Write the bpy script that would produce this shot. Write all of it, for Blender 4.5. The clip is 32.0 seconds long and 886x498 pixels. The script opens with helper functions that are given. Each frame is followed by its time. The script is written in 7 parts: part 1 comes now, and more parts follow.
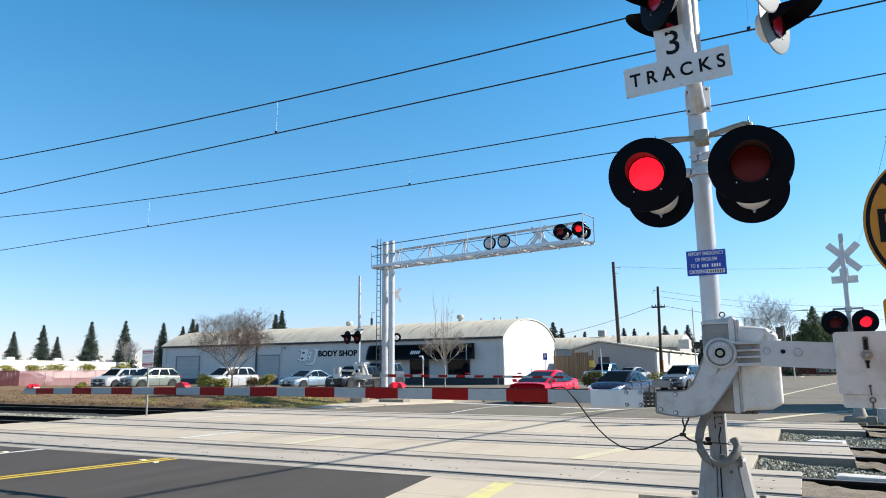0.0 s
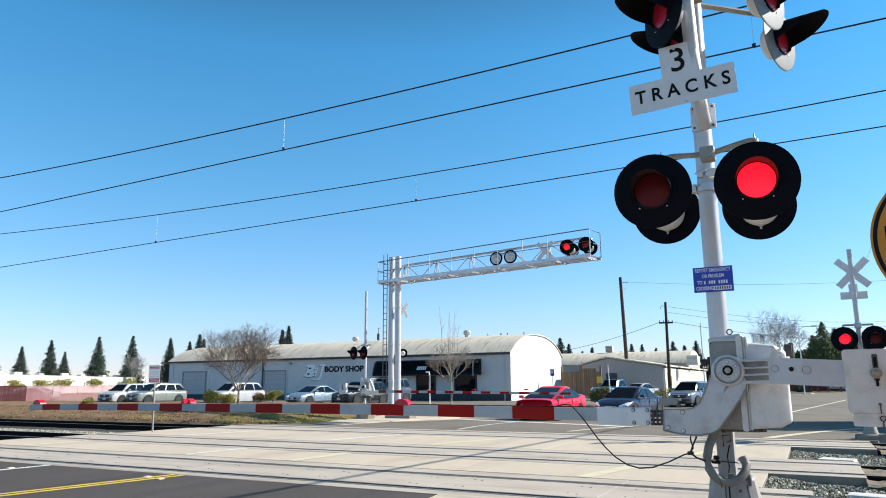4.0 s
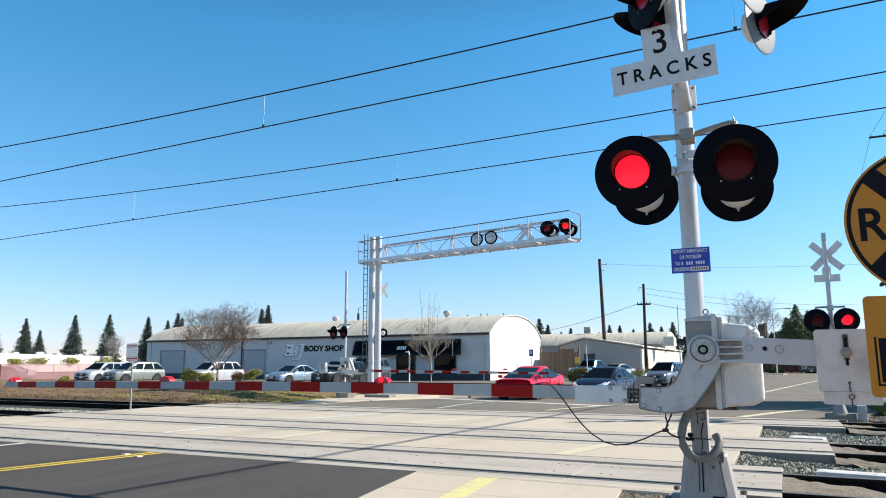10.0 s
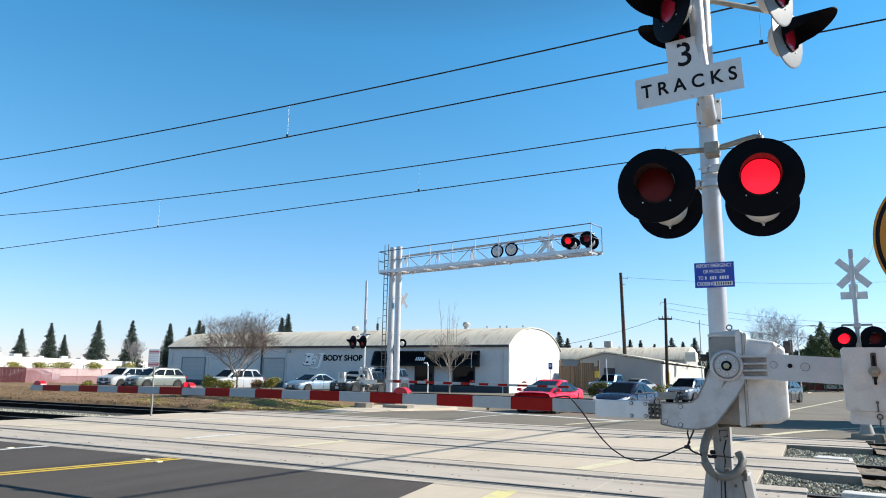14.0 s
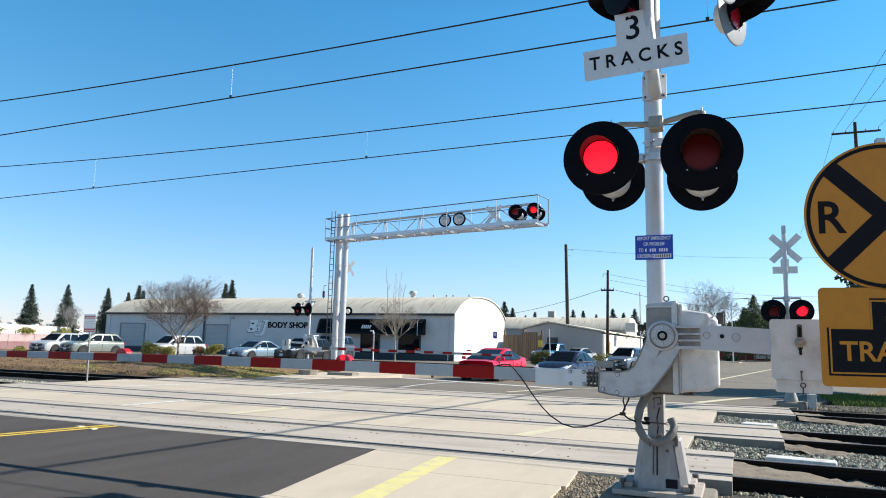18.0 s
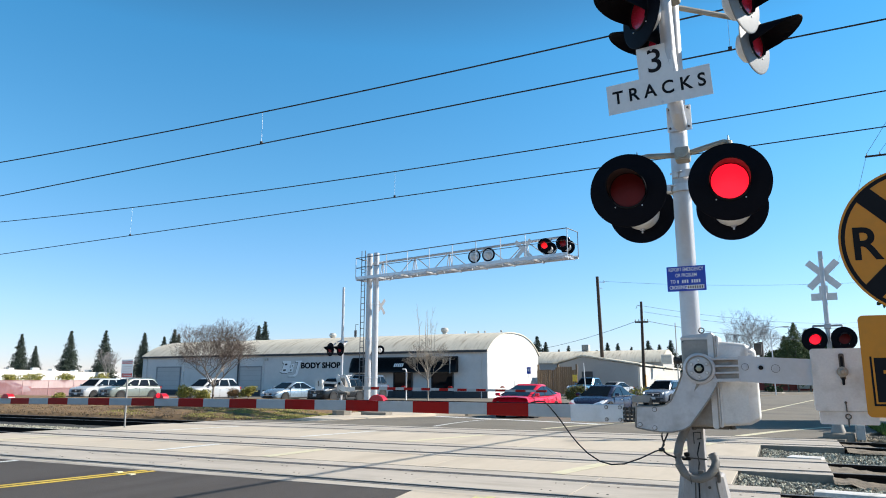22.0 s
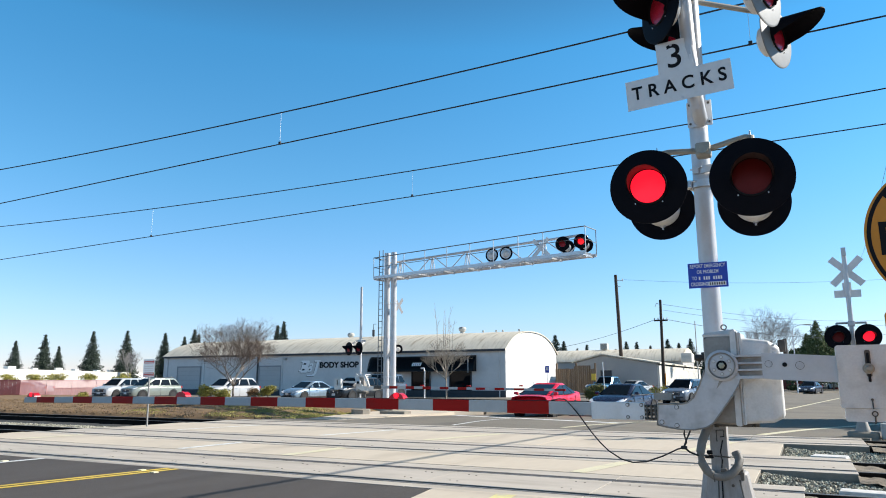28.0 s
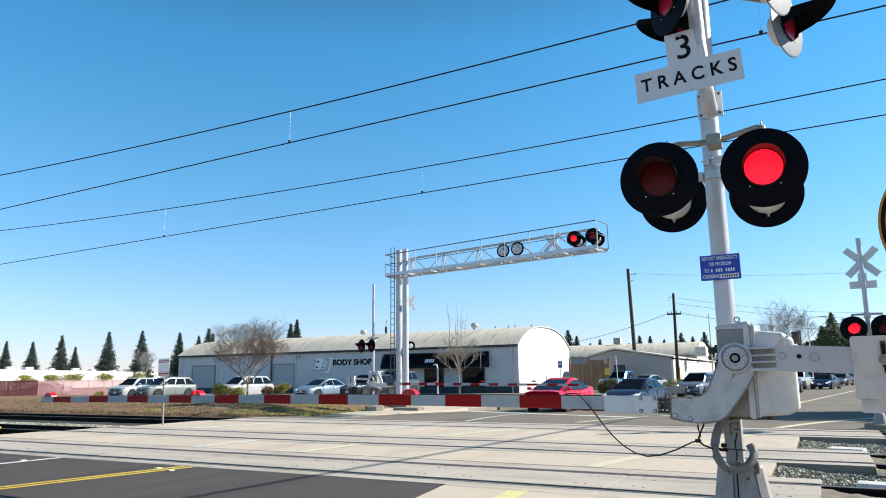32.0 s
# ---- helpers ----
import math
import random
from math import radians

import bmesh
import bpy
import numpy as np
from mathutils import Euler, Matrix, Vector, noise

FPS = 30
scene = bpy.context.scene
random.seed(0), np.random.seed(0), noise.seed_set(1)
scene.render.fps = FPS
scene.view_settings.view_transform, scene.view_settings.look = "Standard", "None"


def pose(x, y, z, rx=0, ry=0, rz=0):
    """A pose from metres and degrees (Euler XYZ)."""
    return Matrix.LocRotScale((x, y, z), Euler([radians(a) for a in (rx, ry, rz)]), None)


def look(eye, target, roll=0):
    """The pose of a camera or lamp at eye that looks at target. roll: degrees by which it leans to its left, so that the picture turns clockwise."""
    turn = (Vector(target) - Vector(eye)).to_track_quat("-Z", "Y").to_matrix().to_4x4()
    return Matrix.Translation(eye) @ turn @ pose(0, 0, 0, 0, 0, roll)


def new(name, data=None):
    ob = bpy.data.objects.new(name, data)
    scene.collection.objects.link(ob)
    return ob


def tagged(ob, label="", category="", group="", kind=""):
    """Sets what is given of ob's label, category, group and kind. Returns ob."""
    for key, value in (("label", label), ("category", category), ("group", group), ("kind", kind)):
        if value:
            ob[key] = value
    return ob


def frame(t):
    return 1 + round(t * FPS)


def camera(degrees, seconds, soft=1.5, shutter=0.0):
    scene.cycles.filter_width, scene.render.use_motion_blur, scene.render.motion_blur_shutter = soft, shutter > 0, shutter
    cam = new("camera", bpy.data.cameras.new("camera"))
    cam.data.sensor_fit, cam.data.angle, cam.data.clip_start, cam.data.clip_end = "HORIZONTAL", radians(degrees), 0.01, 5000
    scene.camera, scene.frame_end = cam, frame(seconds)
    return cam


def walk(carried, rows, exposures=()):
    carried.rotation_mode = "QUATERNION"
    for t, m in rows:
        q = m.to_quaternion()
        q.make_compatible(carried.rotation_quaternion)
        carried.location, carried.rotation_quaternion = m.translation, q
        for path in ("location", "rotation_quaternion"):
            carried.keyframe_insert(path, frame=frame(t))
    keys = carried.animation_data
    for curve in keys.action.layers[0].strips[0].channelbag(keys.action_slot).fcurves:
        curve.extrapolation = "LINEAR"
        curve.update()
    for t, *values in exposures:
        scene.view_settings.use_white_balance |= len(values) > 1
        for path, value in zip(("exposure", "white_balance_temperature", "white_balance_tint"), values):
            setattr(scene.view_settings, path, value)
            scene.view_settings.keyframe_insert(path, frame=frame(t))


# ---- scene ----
# World: x along the tracks (to the right), y across the tracks (away), z up; z = 0 at the crossing's surface.
cam = camera(65.3, 32.0, 1.0)
PATH = [
    (0, (-0.004, 0.003, 1.429), (-0.899, 1.759, 1.769), -0.5),
    (0.5, (-0.002, 0.016, 1.433), (-0.889, 1.771, 1.795), 0.2),
    (1, (0.004, -0.014, 1.437), (-0.881, 1.738, 1.822), 0.3),
    (1.5, (0.001, -0.012, 1.435), (-0.879, 1.739, 1.836), 0.8),
    (2, (0.01, -0.038, 1.432), (-0.87, 1.713, 1.829), 0.5),
    (2.5, (0.003, -0.009, 1.434), (-0.883, 1.744, 1.811), 0.4),
    (4.5, (0.01, 0.004, 1.441), (-0.902, 1.741, 1.829), -0.5),
    (5, (0.015, -0.006, 1.441), (-0.886, 1.734, 1.841), 0.1),
    (5.5, (0.016, -0.014, 1.435), (-0.859, 1.742, 1.828), 0.6),
    (6, (0.02, -0.016, 1.434), (-0.826, 1.755, 1.818), 0.5),
    (6.5, (0.022, -0.012, 1.438), (-0.802, 1.771, 1.813), 0.6),
    (7, (0.019, -0.014, 1.435), (-0.807, 1.769, 1.807), 0.8),
    (7.5, (0.012, -0.007, 1.432), (-0.822, 1.777, 1.781), 0.8),
    (8, (0.006, 0.001, 1.428), (-0.838, 1.782, 1.766), 0.7),
    (8.5, (0.007, 0.002, 1.427), (-0.848, 1.78, 1.761), 0.4),
    (9, (0.008, 0.006, 1.429), (-0.851, 1.783, 1.755), -0.2),
    (9.5, (0.005, -0.004, 1.431), (-0.853, 1.773, 1.757), 0.1),
    (10, (0.007, -0.006, 1.424), (-0.856, 1.768, 1.752), -0.2),
    (10.5, (0.004, 0.009, 1.426), (-0.862, 1.782, 1.753), 0.1),
    (11, (0.002, 0.004, 1.425), (-0.886, 1.765, 1.755), -0.2),
    (11.5, (0.0, -0.001, 1.424), (-0.902, 1.752, 1.758), -0.0),
    (12, (-0.005, 0.016, 1.436), (-0.905, 1.77, 1.775), 0.1),
    (12.5, (0.002, -0.004, 1.427), (-0.896, 1.745, 1.792), 0.2),
    (13, (0.002, 0.0, 1.421), (-0.904, 1.747, 1.781), 0.5),
    (13.5, (-0.003, -0.01, 1.42), (-0.915, 1.733, 1.778), 0.9),
    (15.5, (0.011, -0.011, 1.422), (-0.896, 1.733, 1.787), 0.6),
    (16, (0.013, -0.004, 1.432), (-0.811, 1.786, 1.775), 0.4),
    (16.5, (0.022, -0.007, 1.433), (-0.753, 1.808, 1.759), -0.0),
    (17, (0.017, -0.001, 1.424), (-0.765, 1.815, 1.726), 0.6),
    (17.5, (-0.003, 0.01, 1.424), (-0.802, 1.82, 1.716), 1.3),
    (18, (0.009, 0.034, 1.418), (-0.773, 1.855, 1.692), 1.3),
    (18.5, (0.02, 0.019, 1.436), (-0.761, 1.835, 1.734), -0.3),
    (19, (0.025, 0.002, 1.414), (-0.788, 1.802, 1.731), 1.5),
    (19.5, (0.021, 0.029, 1.43), (-0.798, 1.826, 1.746), 0.8),
    (20, (0.021, 0.025, 1.415), (-0.824, 1.81, 1.731), 0.5),
    (20.5, (0.016, 0.027, 1.422), (-0.836, 1.807, 1.746), 0.7),
    (21, (0.017, 0.019, 1.422), (-0.841, 1.794, 1.755), 0.3),
    (21.5, (0.017, 0.025, 1.432), (-0.836, 1.798, 1.789), -0.0),
    (22, (0.024, 0.008, 1.429), (-0.83, 1.777, 1.805), 0.0),
    (22.5, (0.016, 0.006, 1.428), (-0.852, 1.767, 1.81), 0.3),
    (23, (0.019, 0.008, 1.428), (-0.855, 1.766, 1.811), 0.2),
    (23.5, (0.014, -0.015, 1.418), (-0.867, 1.741, 1.791), 1.1),
    (24, (0.011, 0.003, 1.428), (-0.875, 1.758, 1.799), 0.2),
    (24.5, (0.017, -0.005, 1.424), (-0.869, 1.749, 1.797), 0.3),
    (25, (0.013, -0.001, 1.427), (-0.868, 1.755, 1.801), 0.2),
    (25.5, (0.016, 0.0, 1.426), (-0.864, 1.756, 1.8), 0.2),
    (27.5, (0.013, 0.001, 1.425), (-0.863, 1.761, 1.789), -0.5),
    (28, (0.006, -0.002, 1.416), (-0.892, 1.745, 1.79), -0.1),
    (28.5, (0.004, 0.015, 1.415), (-0.896, 1.76, 1.797), 0.3),
    (29, (-0.01, 0.02, 1.411), (-0.954, 1.74, 1.798), 1.0),
    (29.5, (-0.003, 0.007, 1.404), (-0.972, 1.718, 1.769), 1.0),
    (30, (0.004, 0.001, 1.395), (-0.948, 1.725, 1.743), 0.2),
    (30.5, (0.008, 0.008, 1.407), (-0.928, 1.743, 1.745), -0.5),
    (31, (0.005, 0.016, 1.412), (-0.926, 1.751, 1.763), -0.5),
    (31.5, (0.013, 0.002, 1.41), (-0.915, 1.735, 1.778), -0.9),
    (32, (0.014, 0.007, 1.41), (-0.914, 1.74, 1.774), -0.7),
]
walk(cam, [(t, look(*r)) for t, *r in PATH], [(0.0, 0.62), (32.0, 0.62)])

# ---- sun and sky ----
SUN_AZ, SUN_EL = radians(57), radians(34)  # azimuth from +y towards +x
world = bpy.data.worlds.new("sky")
scene.world = world
world.use_nodes = True
sky = world.node_tree.nodes.new("ShaderNodeTexSky")
sky.sky_type, sky.sun_disc = "NISHITA", False
sky.sun_elevation, sky.sun_rotation = SUN_EL, SUN_AZ
sky.air_density, sky.dust_density, sky.ozone_density, sky.altitude = 1.0, 0.0, 2.0, 10.0
back = world.node_tree.nodes["Background"]
# the clear winter sky is a deeper blue overhead and pale at the horizon
wn, wl = world.node_tree.nodes, world.node_tree.links
wtc, wsep, wramp, wmul = wn.new("ShaderNodeTexCoord"), wn.new("ShaderNodeSeparateXYZ"), wn.new("ShaderNodeValToRGB"), wn.new("ShaderNodeMix")
wl.new(wtc.outputs["Generated"], wsep.inputs[0])
wl.new(wsep.outputs["Z"], wramp.inputs[0])
wramp.color_ramp.elements[0].position, wramp.color_ramp.elements[0].color = 0.0, (0.74, 0.73, 1.05, 1)
wramp.color_ramp.elements[1].position, wramp.color_ramp.elements[1].color = 0.45, (0.40, 1.13, 1.35, 1)
e4 = wramp.color_ramp.elements.new(0.10)
e4.color = (0.75, 0.93, 1.16, 1)
e6 = wramp.color_ramp.elements.new(0.27)
e6.color = (0.55, 1.07, 1.25, 1)
e3 = wramp.color_ramp.elements.new(0.85)
e3.color = (0.22, 0.26, 0.26, 1)
e5 = wramp.color_ramp.elements.new(0.64)
e5.color = (0.29, 0.48, 0.52, 1)
wmul.data_type, wmul.blend_type = "RGBA", "MULTIPLY"
wmul.inputs["Factor"].default_value = 1.0
wl.new(sky.outputs[0], wmul.inputs["A"])
wl.new(wramp.outputs[0], wmul.inputs["B"])
wl.new(wmul.outputs["Result"], back.inputs[0])
back.inputs[1].default_value = 0.101
sun = new("sun", bpy.data.lights.new("sun", "SUN"))
sun.data.energy, sun.data.angle, sun.data.color = 5.0, radians(0.45), (1.0, 0.95, 0.86)
sun.matrix_world = look((30, 8, 25), (30 - math.cos(SUN_EL) * math.sin(SUN_AZ), 8 - math.cos(SUN_EL) * math.cos(SUN_AZ), 25 - math.sin(SUN_EL)))

# ---- mesh helpers ----


def weigh_normals(me, limit):
    """Lets the large faces rule the shading at rounded edges."""
    around = [[] for _ in me.vertices]
    for f in me.polygons:
        for v in f.vertices:
            around[v].append(f)
    out = []
    for f in me.polygons:
        for v in f.vertices:
            n = Vector()
            for g in around[v]:
                if g.normal.dot(f.normal) > limit:
                    n += g.normal * g.area
            out.append(n.normalized() if n.length > 1e-12 else f.normal.copy())
    me.normals_split_custom_set(out)


class Shape:
    """Collects simple solids into one mesh."""

    def __init__(self):
        self.v, self.f = [], []

    def add(self, verts, faces, m=None):
        n = len(self.v)
        self.v += [tuple(m @ Vector(p)) for p in verts] if m else [tuple(p) for p in verts]
        self.f += [tuple(n + i for i in f) for f in faces]
        return self

    def box(self, c, s, m=None, b=0.0):
        """A box of centre c and size s, its edges cut by b."""
        hx, hy, hz = (a / 2 for a in s)
        if b <= 0:
            vs = [(c[0] + x * hx, c[1] + y * hy, c[2] + z * hz) for x in (-1, 1) for y in (-1, 1) for z in (-1, 1)]
            return self.add(vs, [(0, 1, 3, 2), (4, 6, 7, 5), (0, 4, 5, 1), (2, 3, 7, 6), (0, 2, 6, 4), (1, 5, 7, 3)], m)
        bm = bmesh.new()
        bmesh.ops.create_cube(bm, size=1.0)
        for w in bm.verts:
            w.co = Vector((c[0] + 2 * hx * w.co.x, c[1] + 2 * hy * w.co.y, c[2] + 2 * hz * w.co.z))
        bmesh.ops.bevel(bm, geom=list(bm.edges), offset=b, segments=2, affect="EDGES", profile=0.5)
        bm.verts.index_update()
        self.add([w.co for w in bm.verts], [[w.index for w in f.verts] for f in bm.faces], m)
        bm.free()
        return self

    def rod(self, a, b, r, r2=None, n=12, caps=True):
        """A round bar from a to b."""
        a, b = Vector(a), Vector(b)
        r2 = r if r2 is None else r2
        q = (b - a).to_track_quat("Z", "Y").to_matrix()
        vs = [p + q @ Vector((rr * math.cos(2 * math.pi * i / n), rr * math.sin(2 * math.pi * i / n), 0)) for p, rr in ((a, r), (b, r2)) for i in range(n)]
        fs = [(i, (i + 1) % n, n + (i + 1) % n, n + i) for i in range(n)]
        if caps:
            fs += [tuple(reversed(range(n))), tuple(range(n, 2 * n))]
        return self.add(vs, fs)

    def lathe(self, prof, m=None, n=32, close=False):
        """A profile of (radius, height) turned round z."""
        k = len(prof)
        vs = [(r * math.cos(2 * math.pi * i / n), r * math.sin(2 * math.pi * i / n), z) for r, z in prof for i in range(n)]
        fs = [(j * n + i, j * n + (i + 1) % n, (j + 1) * n + (i + 1) % n, (j + 1) * n + i) for j in range(k - 1) for i in range(n)]
        if close:
            fs += [((k - 1) * n + i, (k - 1) * n + (i + 1) % n, (i + 1) % n, i) for i in range(n)]
        else:
            if prof[0][0] > 1e-4:
                fs.append(tuple(reversed(range(n))))
            if prof[-1][0] > 1e-4:
                fs.append(tuple(range((k - 1) * n, k * n)))
        return self.add(vs, fs, m)

    def prism(self, pts, h0, h1, m=None):
        """A polygon in x, y raised from z = h0 to h1."""
        n = len(pts)
        vs = [(x, y, h) for h in (h0, h1) for x, y in pts]
        fs = [(i, (i + 1) % n, n + (i + 1) % n, n + i) for i in range(n)] + [tuple(reversed(range(n))), tuple(range(n, 2 * n))]
        return self.add(vs, fs, m)

    def tube(self, pts, r, n=8, taper=1.0):
        """A round tube along a line of points."""
        pts = [Vector(p) for p in pts]
        k = len(pts)
        vs, fs = [], []
        for j, p in enumerate(pts):
            d = pts[min(j + 1, k - 1)] - pts[max(j - 1, 0)]
            q = d.to_track_quat("Z", "Y").to_matrix()
            rr = r * (1 + (taper - 1) * j / max(1, k - 1))
            vs += [p + q @ Vector((rr * math.cos(2 * math.pi * i / n), rr * math.sin(2 * math.pi * i / n), 0)) for i in range(n)]
        for j in range(k - 1):
            fs += [(j * n + i, j * n + (i + 1) % n, (j + 1) * n + (i + 1) % n, (j + 1) * n + i) for i in range(n)]
        fs += [tuple(reversed(range(n))), tuple(range((k - 1) * n, k * n))]
        return self.add(vs, fs)

    def loft(self, rings):
        """Closed rings of equal length joined, with flat ends."""
        n, k = len(rings[0]), len(rings)
        fs = [(j * n + i, j * n + (i + 1) % n, (j + 1) * n + (i + 1) % n, (j + 1) * n + i) for j in range(k - 1) for i in range(n)]
        fs += [tuple(reversed(range(n))), tuple(range((k - 1) * n, k * n))]
        return self.add([p for r in rings for p in r], fs)

    def mesh(self, name, smooth=35.0):
        me = bpy.data.meshes.new(name)
        me.from_pydata(self.v, [], self.f)
        bm = bmesh.new()
        bm.from_mesh(me)
        bmesh.ops.recalc_face_normals(bm, faces=bm.faces)
        bm.to_mesh(me)
        bm.free()
        if smooth:
            me.shade_smooth()
            me.set_sharp_from_angle(angle=radians(smooth))
            if len(me.loops) < 12000:
                weigh_normals(me, math.cos(radians(smooth)))
        return me


def part(name, shape, material, parent=None, label="", smooth=35.0, at=None):
    """Links a shape as one mesh object, under a thing or a part if parent is given."""
    me = shape.mesh(name, smooth)
    me.materials.append(material)
    ob = new(name, me)
    if parent:
        ob.parent = parent
    if at:
        ob.matrix_basis = at
    return tagged(ob, label) if label else ob


def thing(name, m, label, category, group="", kind=""):
    ob = new(name)
    ob.empty_display_size = 0.2
    ob.matrix_basis = m
    return tagged(ob, label, category, group, kind)


def word(body, size, material, parent, m, name="lettering", label="", bold=0.0, depth=0.0015, align="CENTER", gap=1.0):
    """Letters in the built-in font as a mesh part; m places them."""
    cu = bpy.data.curves.new(name, "FONT")
    cu.body, cu.size, cu.align_x, cu.align_y = body, size, align, "CENTER"
    cu.offset, cu.extrude, cu.resolution_u, cu.space_character = bold, depth, 4, gap
    tmp = bpy.data.objects.new(name, cu)
    scene.collection.objects.link(tmp)
    dg = bpy.context.evaluated_depsgraph_get()
    me = bpy.data.meshes.new_from_object(tmp.evaluated_get(dg))
    bpy.data.objects.remove(tmp)
    bpy.data.curves.remove(cu)
    me.materials.clear()
    me.materials.append(material)
    ob = new(name, me)
    ob.parent = parent
    ob.matrix_basis = m
    return tagged(ob, label) if label else ob


FACE = pose(0, 0, 0, 90, 0, 0)  # lays the x, y plane upright, facing -y


# ---- materials ----


def paint(name, base, rough=0.5, metal=0.0, var=0.12, scale=6.0, bump=0.0, bscale=60.0, dirt=None, damt=0.0, dscale=2.0, spec=0.5, coat=0.0, rand=0.0, island=0.0, stretch=(1, 1, 1)):
    """A surface with variation at two scales, optional stains of a second colour, and fine relief."""
    mat = bpy.data.materials.new(name)
    mat.use_nodes = True
    nt = mat.node_tree
    N, L = nt.nodes, nt.links
    b = N["Principled BSDF"]
    tc = N.new("ShaderNodeTexCoord")
    mp = N.new("ShaderNodeMapping")
    mp.inputs["Scale"].default_value = stretch
    L.new(tc.outputs["Object"], mp.inputs[0])

    def noise_node(sc, det=4.0):
        n = N.new("ShaderNodeTexNoise")
        n.inputs["Scale"].default_value, n.inputs["Detail"].default_value = sc, det
        L.new(mp.outputs[0], n.inputs["Vector"])
        return n

    big, fine = noise_node(scale), noise_node(scale * 9, 6.0)
    add = N.new("ShaderNodeMath")
    add.operation = "ADD"
    L.new(big.outputs[0], add.inputs[0])
    L.new(fine.outputs[0], add.inputs[1])
    mr = N.new("ShaderNodeMapRange")
    mr.inputs["From Min"].default_value, mr.inputs["From Max"].default_value = 0.6, 1.4
    mr.inputs["To Min"].default_value, mr.inputs["To Max"].default_value = 1 - var, 1 + var
    L.new(add.outputs[0], mr.inputs[0])
    last = mr.outputs[0]
    for amount, node, out in ((rand, "ShaderNodeObjectInfo", "Random"), (island, "ShaderNodeNewGeometry", "Random Per Island")):
        if amount:
            src = N.new(node)
            r2 = N.new("ShaderNodeMapRange")
            r2.inputs["To Min"].default_value, r2.inputs["To Max"].default_value = 1 - amount, 1 + amount
            L.new(src.outputs[out], r2.inputs[0])
            mu = N.new("ShaderNodeMath")
            mu.operation = "MULTIPLY"
            L.new(last, mu.inputs[0])
            L.new(r2.outputs[0], mu.inputs[1])
            last = mu.outputs[0]
    vm = N.new("ShaderNodeVectorMath")
    vm.operation = "SCALE"
    vm.inputs[0].default_value = base
    L.new(last, vm.inputs["Scale"])
    col = vm.outputs[0]
    if dirt:
        dn = noise_node(dscale, 8.0)
        dr = N.new("ShaderNodeMapRange")
        dr.inputs["From Min"].default_value, dr.inputs["From Max"].default_value = 0.5, 0.72
        dr.inputs["To Max"].default_value = damt
        L.new(dn.outputs[0], dr.inputs[0])
        mx = N.new("ShaderNodeMix")
        mx.data_type = "RGBA"
        L.new(dr.outputs[0], mx.inputs["Factor"])
        L.new(col, mx.inputs["A"])
        mx.inputs["B"].default_value = (*dirt, 1)
        col = mx.outputs["Result"]
    L.new(col, b.inputs["Base Color"])
    b.inputs["Metallic"].default_value = metal
    b.inputs["Specular IOR Level"].default_value = spec
    b.inputs["Coat Weight"].default_value = coat
    b.inputs["Coat Roughness"].default_value = 0.05
    rr = N.new("ShaderNodeMapRange")
    rr.inputs["To Min"].default_value, rr.inputs["To Max"].default_value = max(0.02, rough - 0.08), min(1, rough + 0.08)
    L.new(fine.outputs[0], rr.inputs[0])
    L.new(rr.outputs[0], b.inputs["Roughness"])
    if bump:
        bn = noise_node(bscale, 5.0)
        bp = N.new("ShaderNodeBump")
        bp.inputs["Strength"].default_value, bp.inputs["Distance"].default_value = 1.0, bump
        L.new(bn.outputs[0], bp.inputs["Height"])
        L.new(bp.outputs[0], b.inputs["Normal"])
    return mat


def glow(name, colour, strength):
    mat = bpy.data.materials.new(name)
    mat.use_nodes = True
    b = mat.node_tree.nodes["Principled BSDF"]
    b.inputs["Base Color"].default_value = (*colour, 1)
    b.inputs["Emission Color"].default_value = (*colour, 1)
    b.inputs["Emission Strength"].default_value = strength
    return mat


def glass(name, tint, rough=0.03):
    mat = bpy.data.materials.new(name)
    mat.use_nodes = True
    b = mat.node_tree.nodes["Principled BSDF"]
    b.inputs["Base Color"].default_value = (*tint, 1)
    b.inputs["Roughness"].default_value = rough
    b.inputs["Specular IOR Level"].default_value = 0.1
    return mat


CONCRETE = paint("concrete", (0.551, 0.469, 0.37), 0.85, var=0.07, scale=0.5, bump=0.003, bscale=40, dirt=(0.389, 0.323, 0.245), damt=0.5, dscale=0.7, rand=0.006, stretch=(1.7, 0.5, 1))
CONCRETE_WORN = paint("worn_concrete", (0.462, 0.408, 0.348), 0.88, var=0.11, scale=0.9, bump=0.005, bscale=40, dirt=(0.243, 0.204, 0.161), damt=0.55, dscale=1.4, rand=0.012, stretch=(0.35, 1.6, 1))
CONCRETE_DARK = paint("weathered_shade_concrete", (0.243, 0.219, 0.181), 0.9, var=0.15, scale=2.0, bump=0.004, bscale=50, dirt=(0.13, 0.115, 0.0972), damt=0.5, dscale=3)
ASPHALT = paint("asphalt", (0.0761, 0.0655, 0.0594), 0.9, var=0.2, scale=1.2, bump=0.004, bscale=220, dirt=(0.0891, 0.0785, 0.0732), damt=0.7, dscale=0.9, spec=0.3, stretch=(1.8, 0.35, 1))
ASPHALT_OLD = paint("old_asphalt", (0.182, 0.158, 0.124), 0.9, var=0.12, scale=0.5, bump=0.004, bscale=200, dirt=(0.0891, 0.0785, 0.0641), damt=0.5, dscale=0.4)
YELLOW_LINE = paint("yellow_road_paint", (0.648, 0.446, 0.0567), 0.7, var=0.15, scale=4, dirt=(0.405, 0.292, 0.081), damt=0.6, dscale=5)
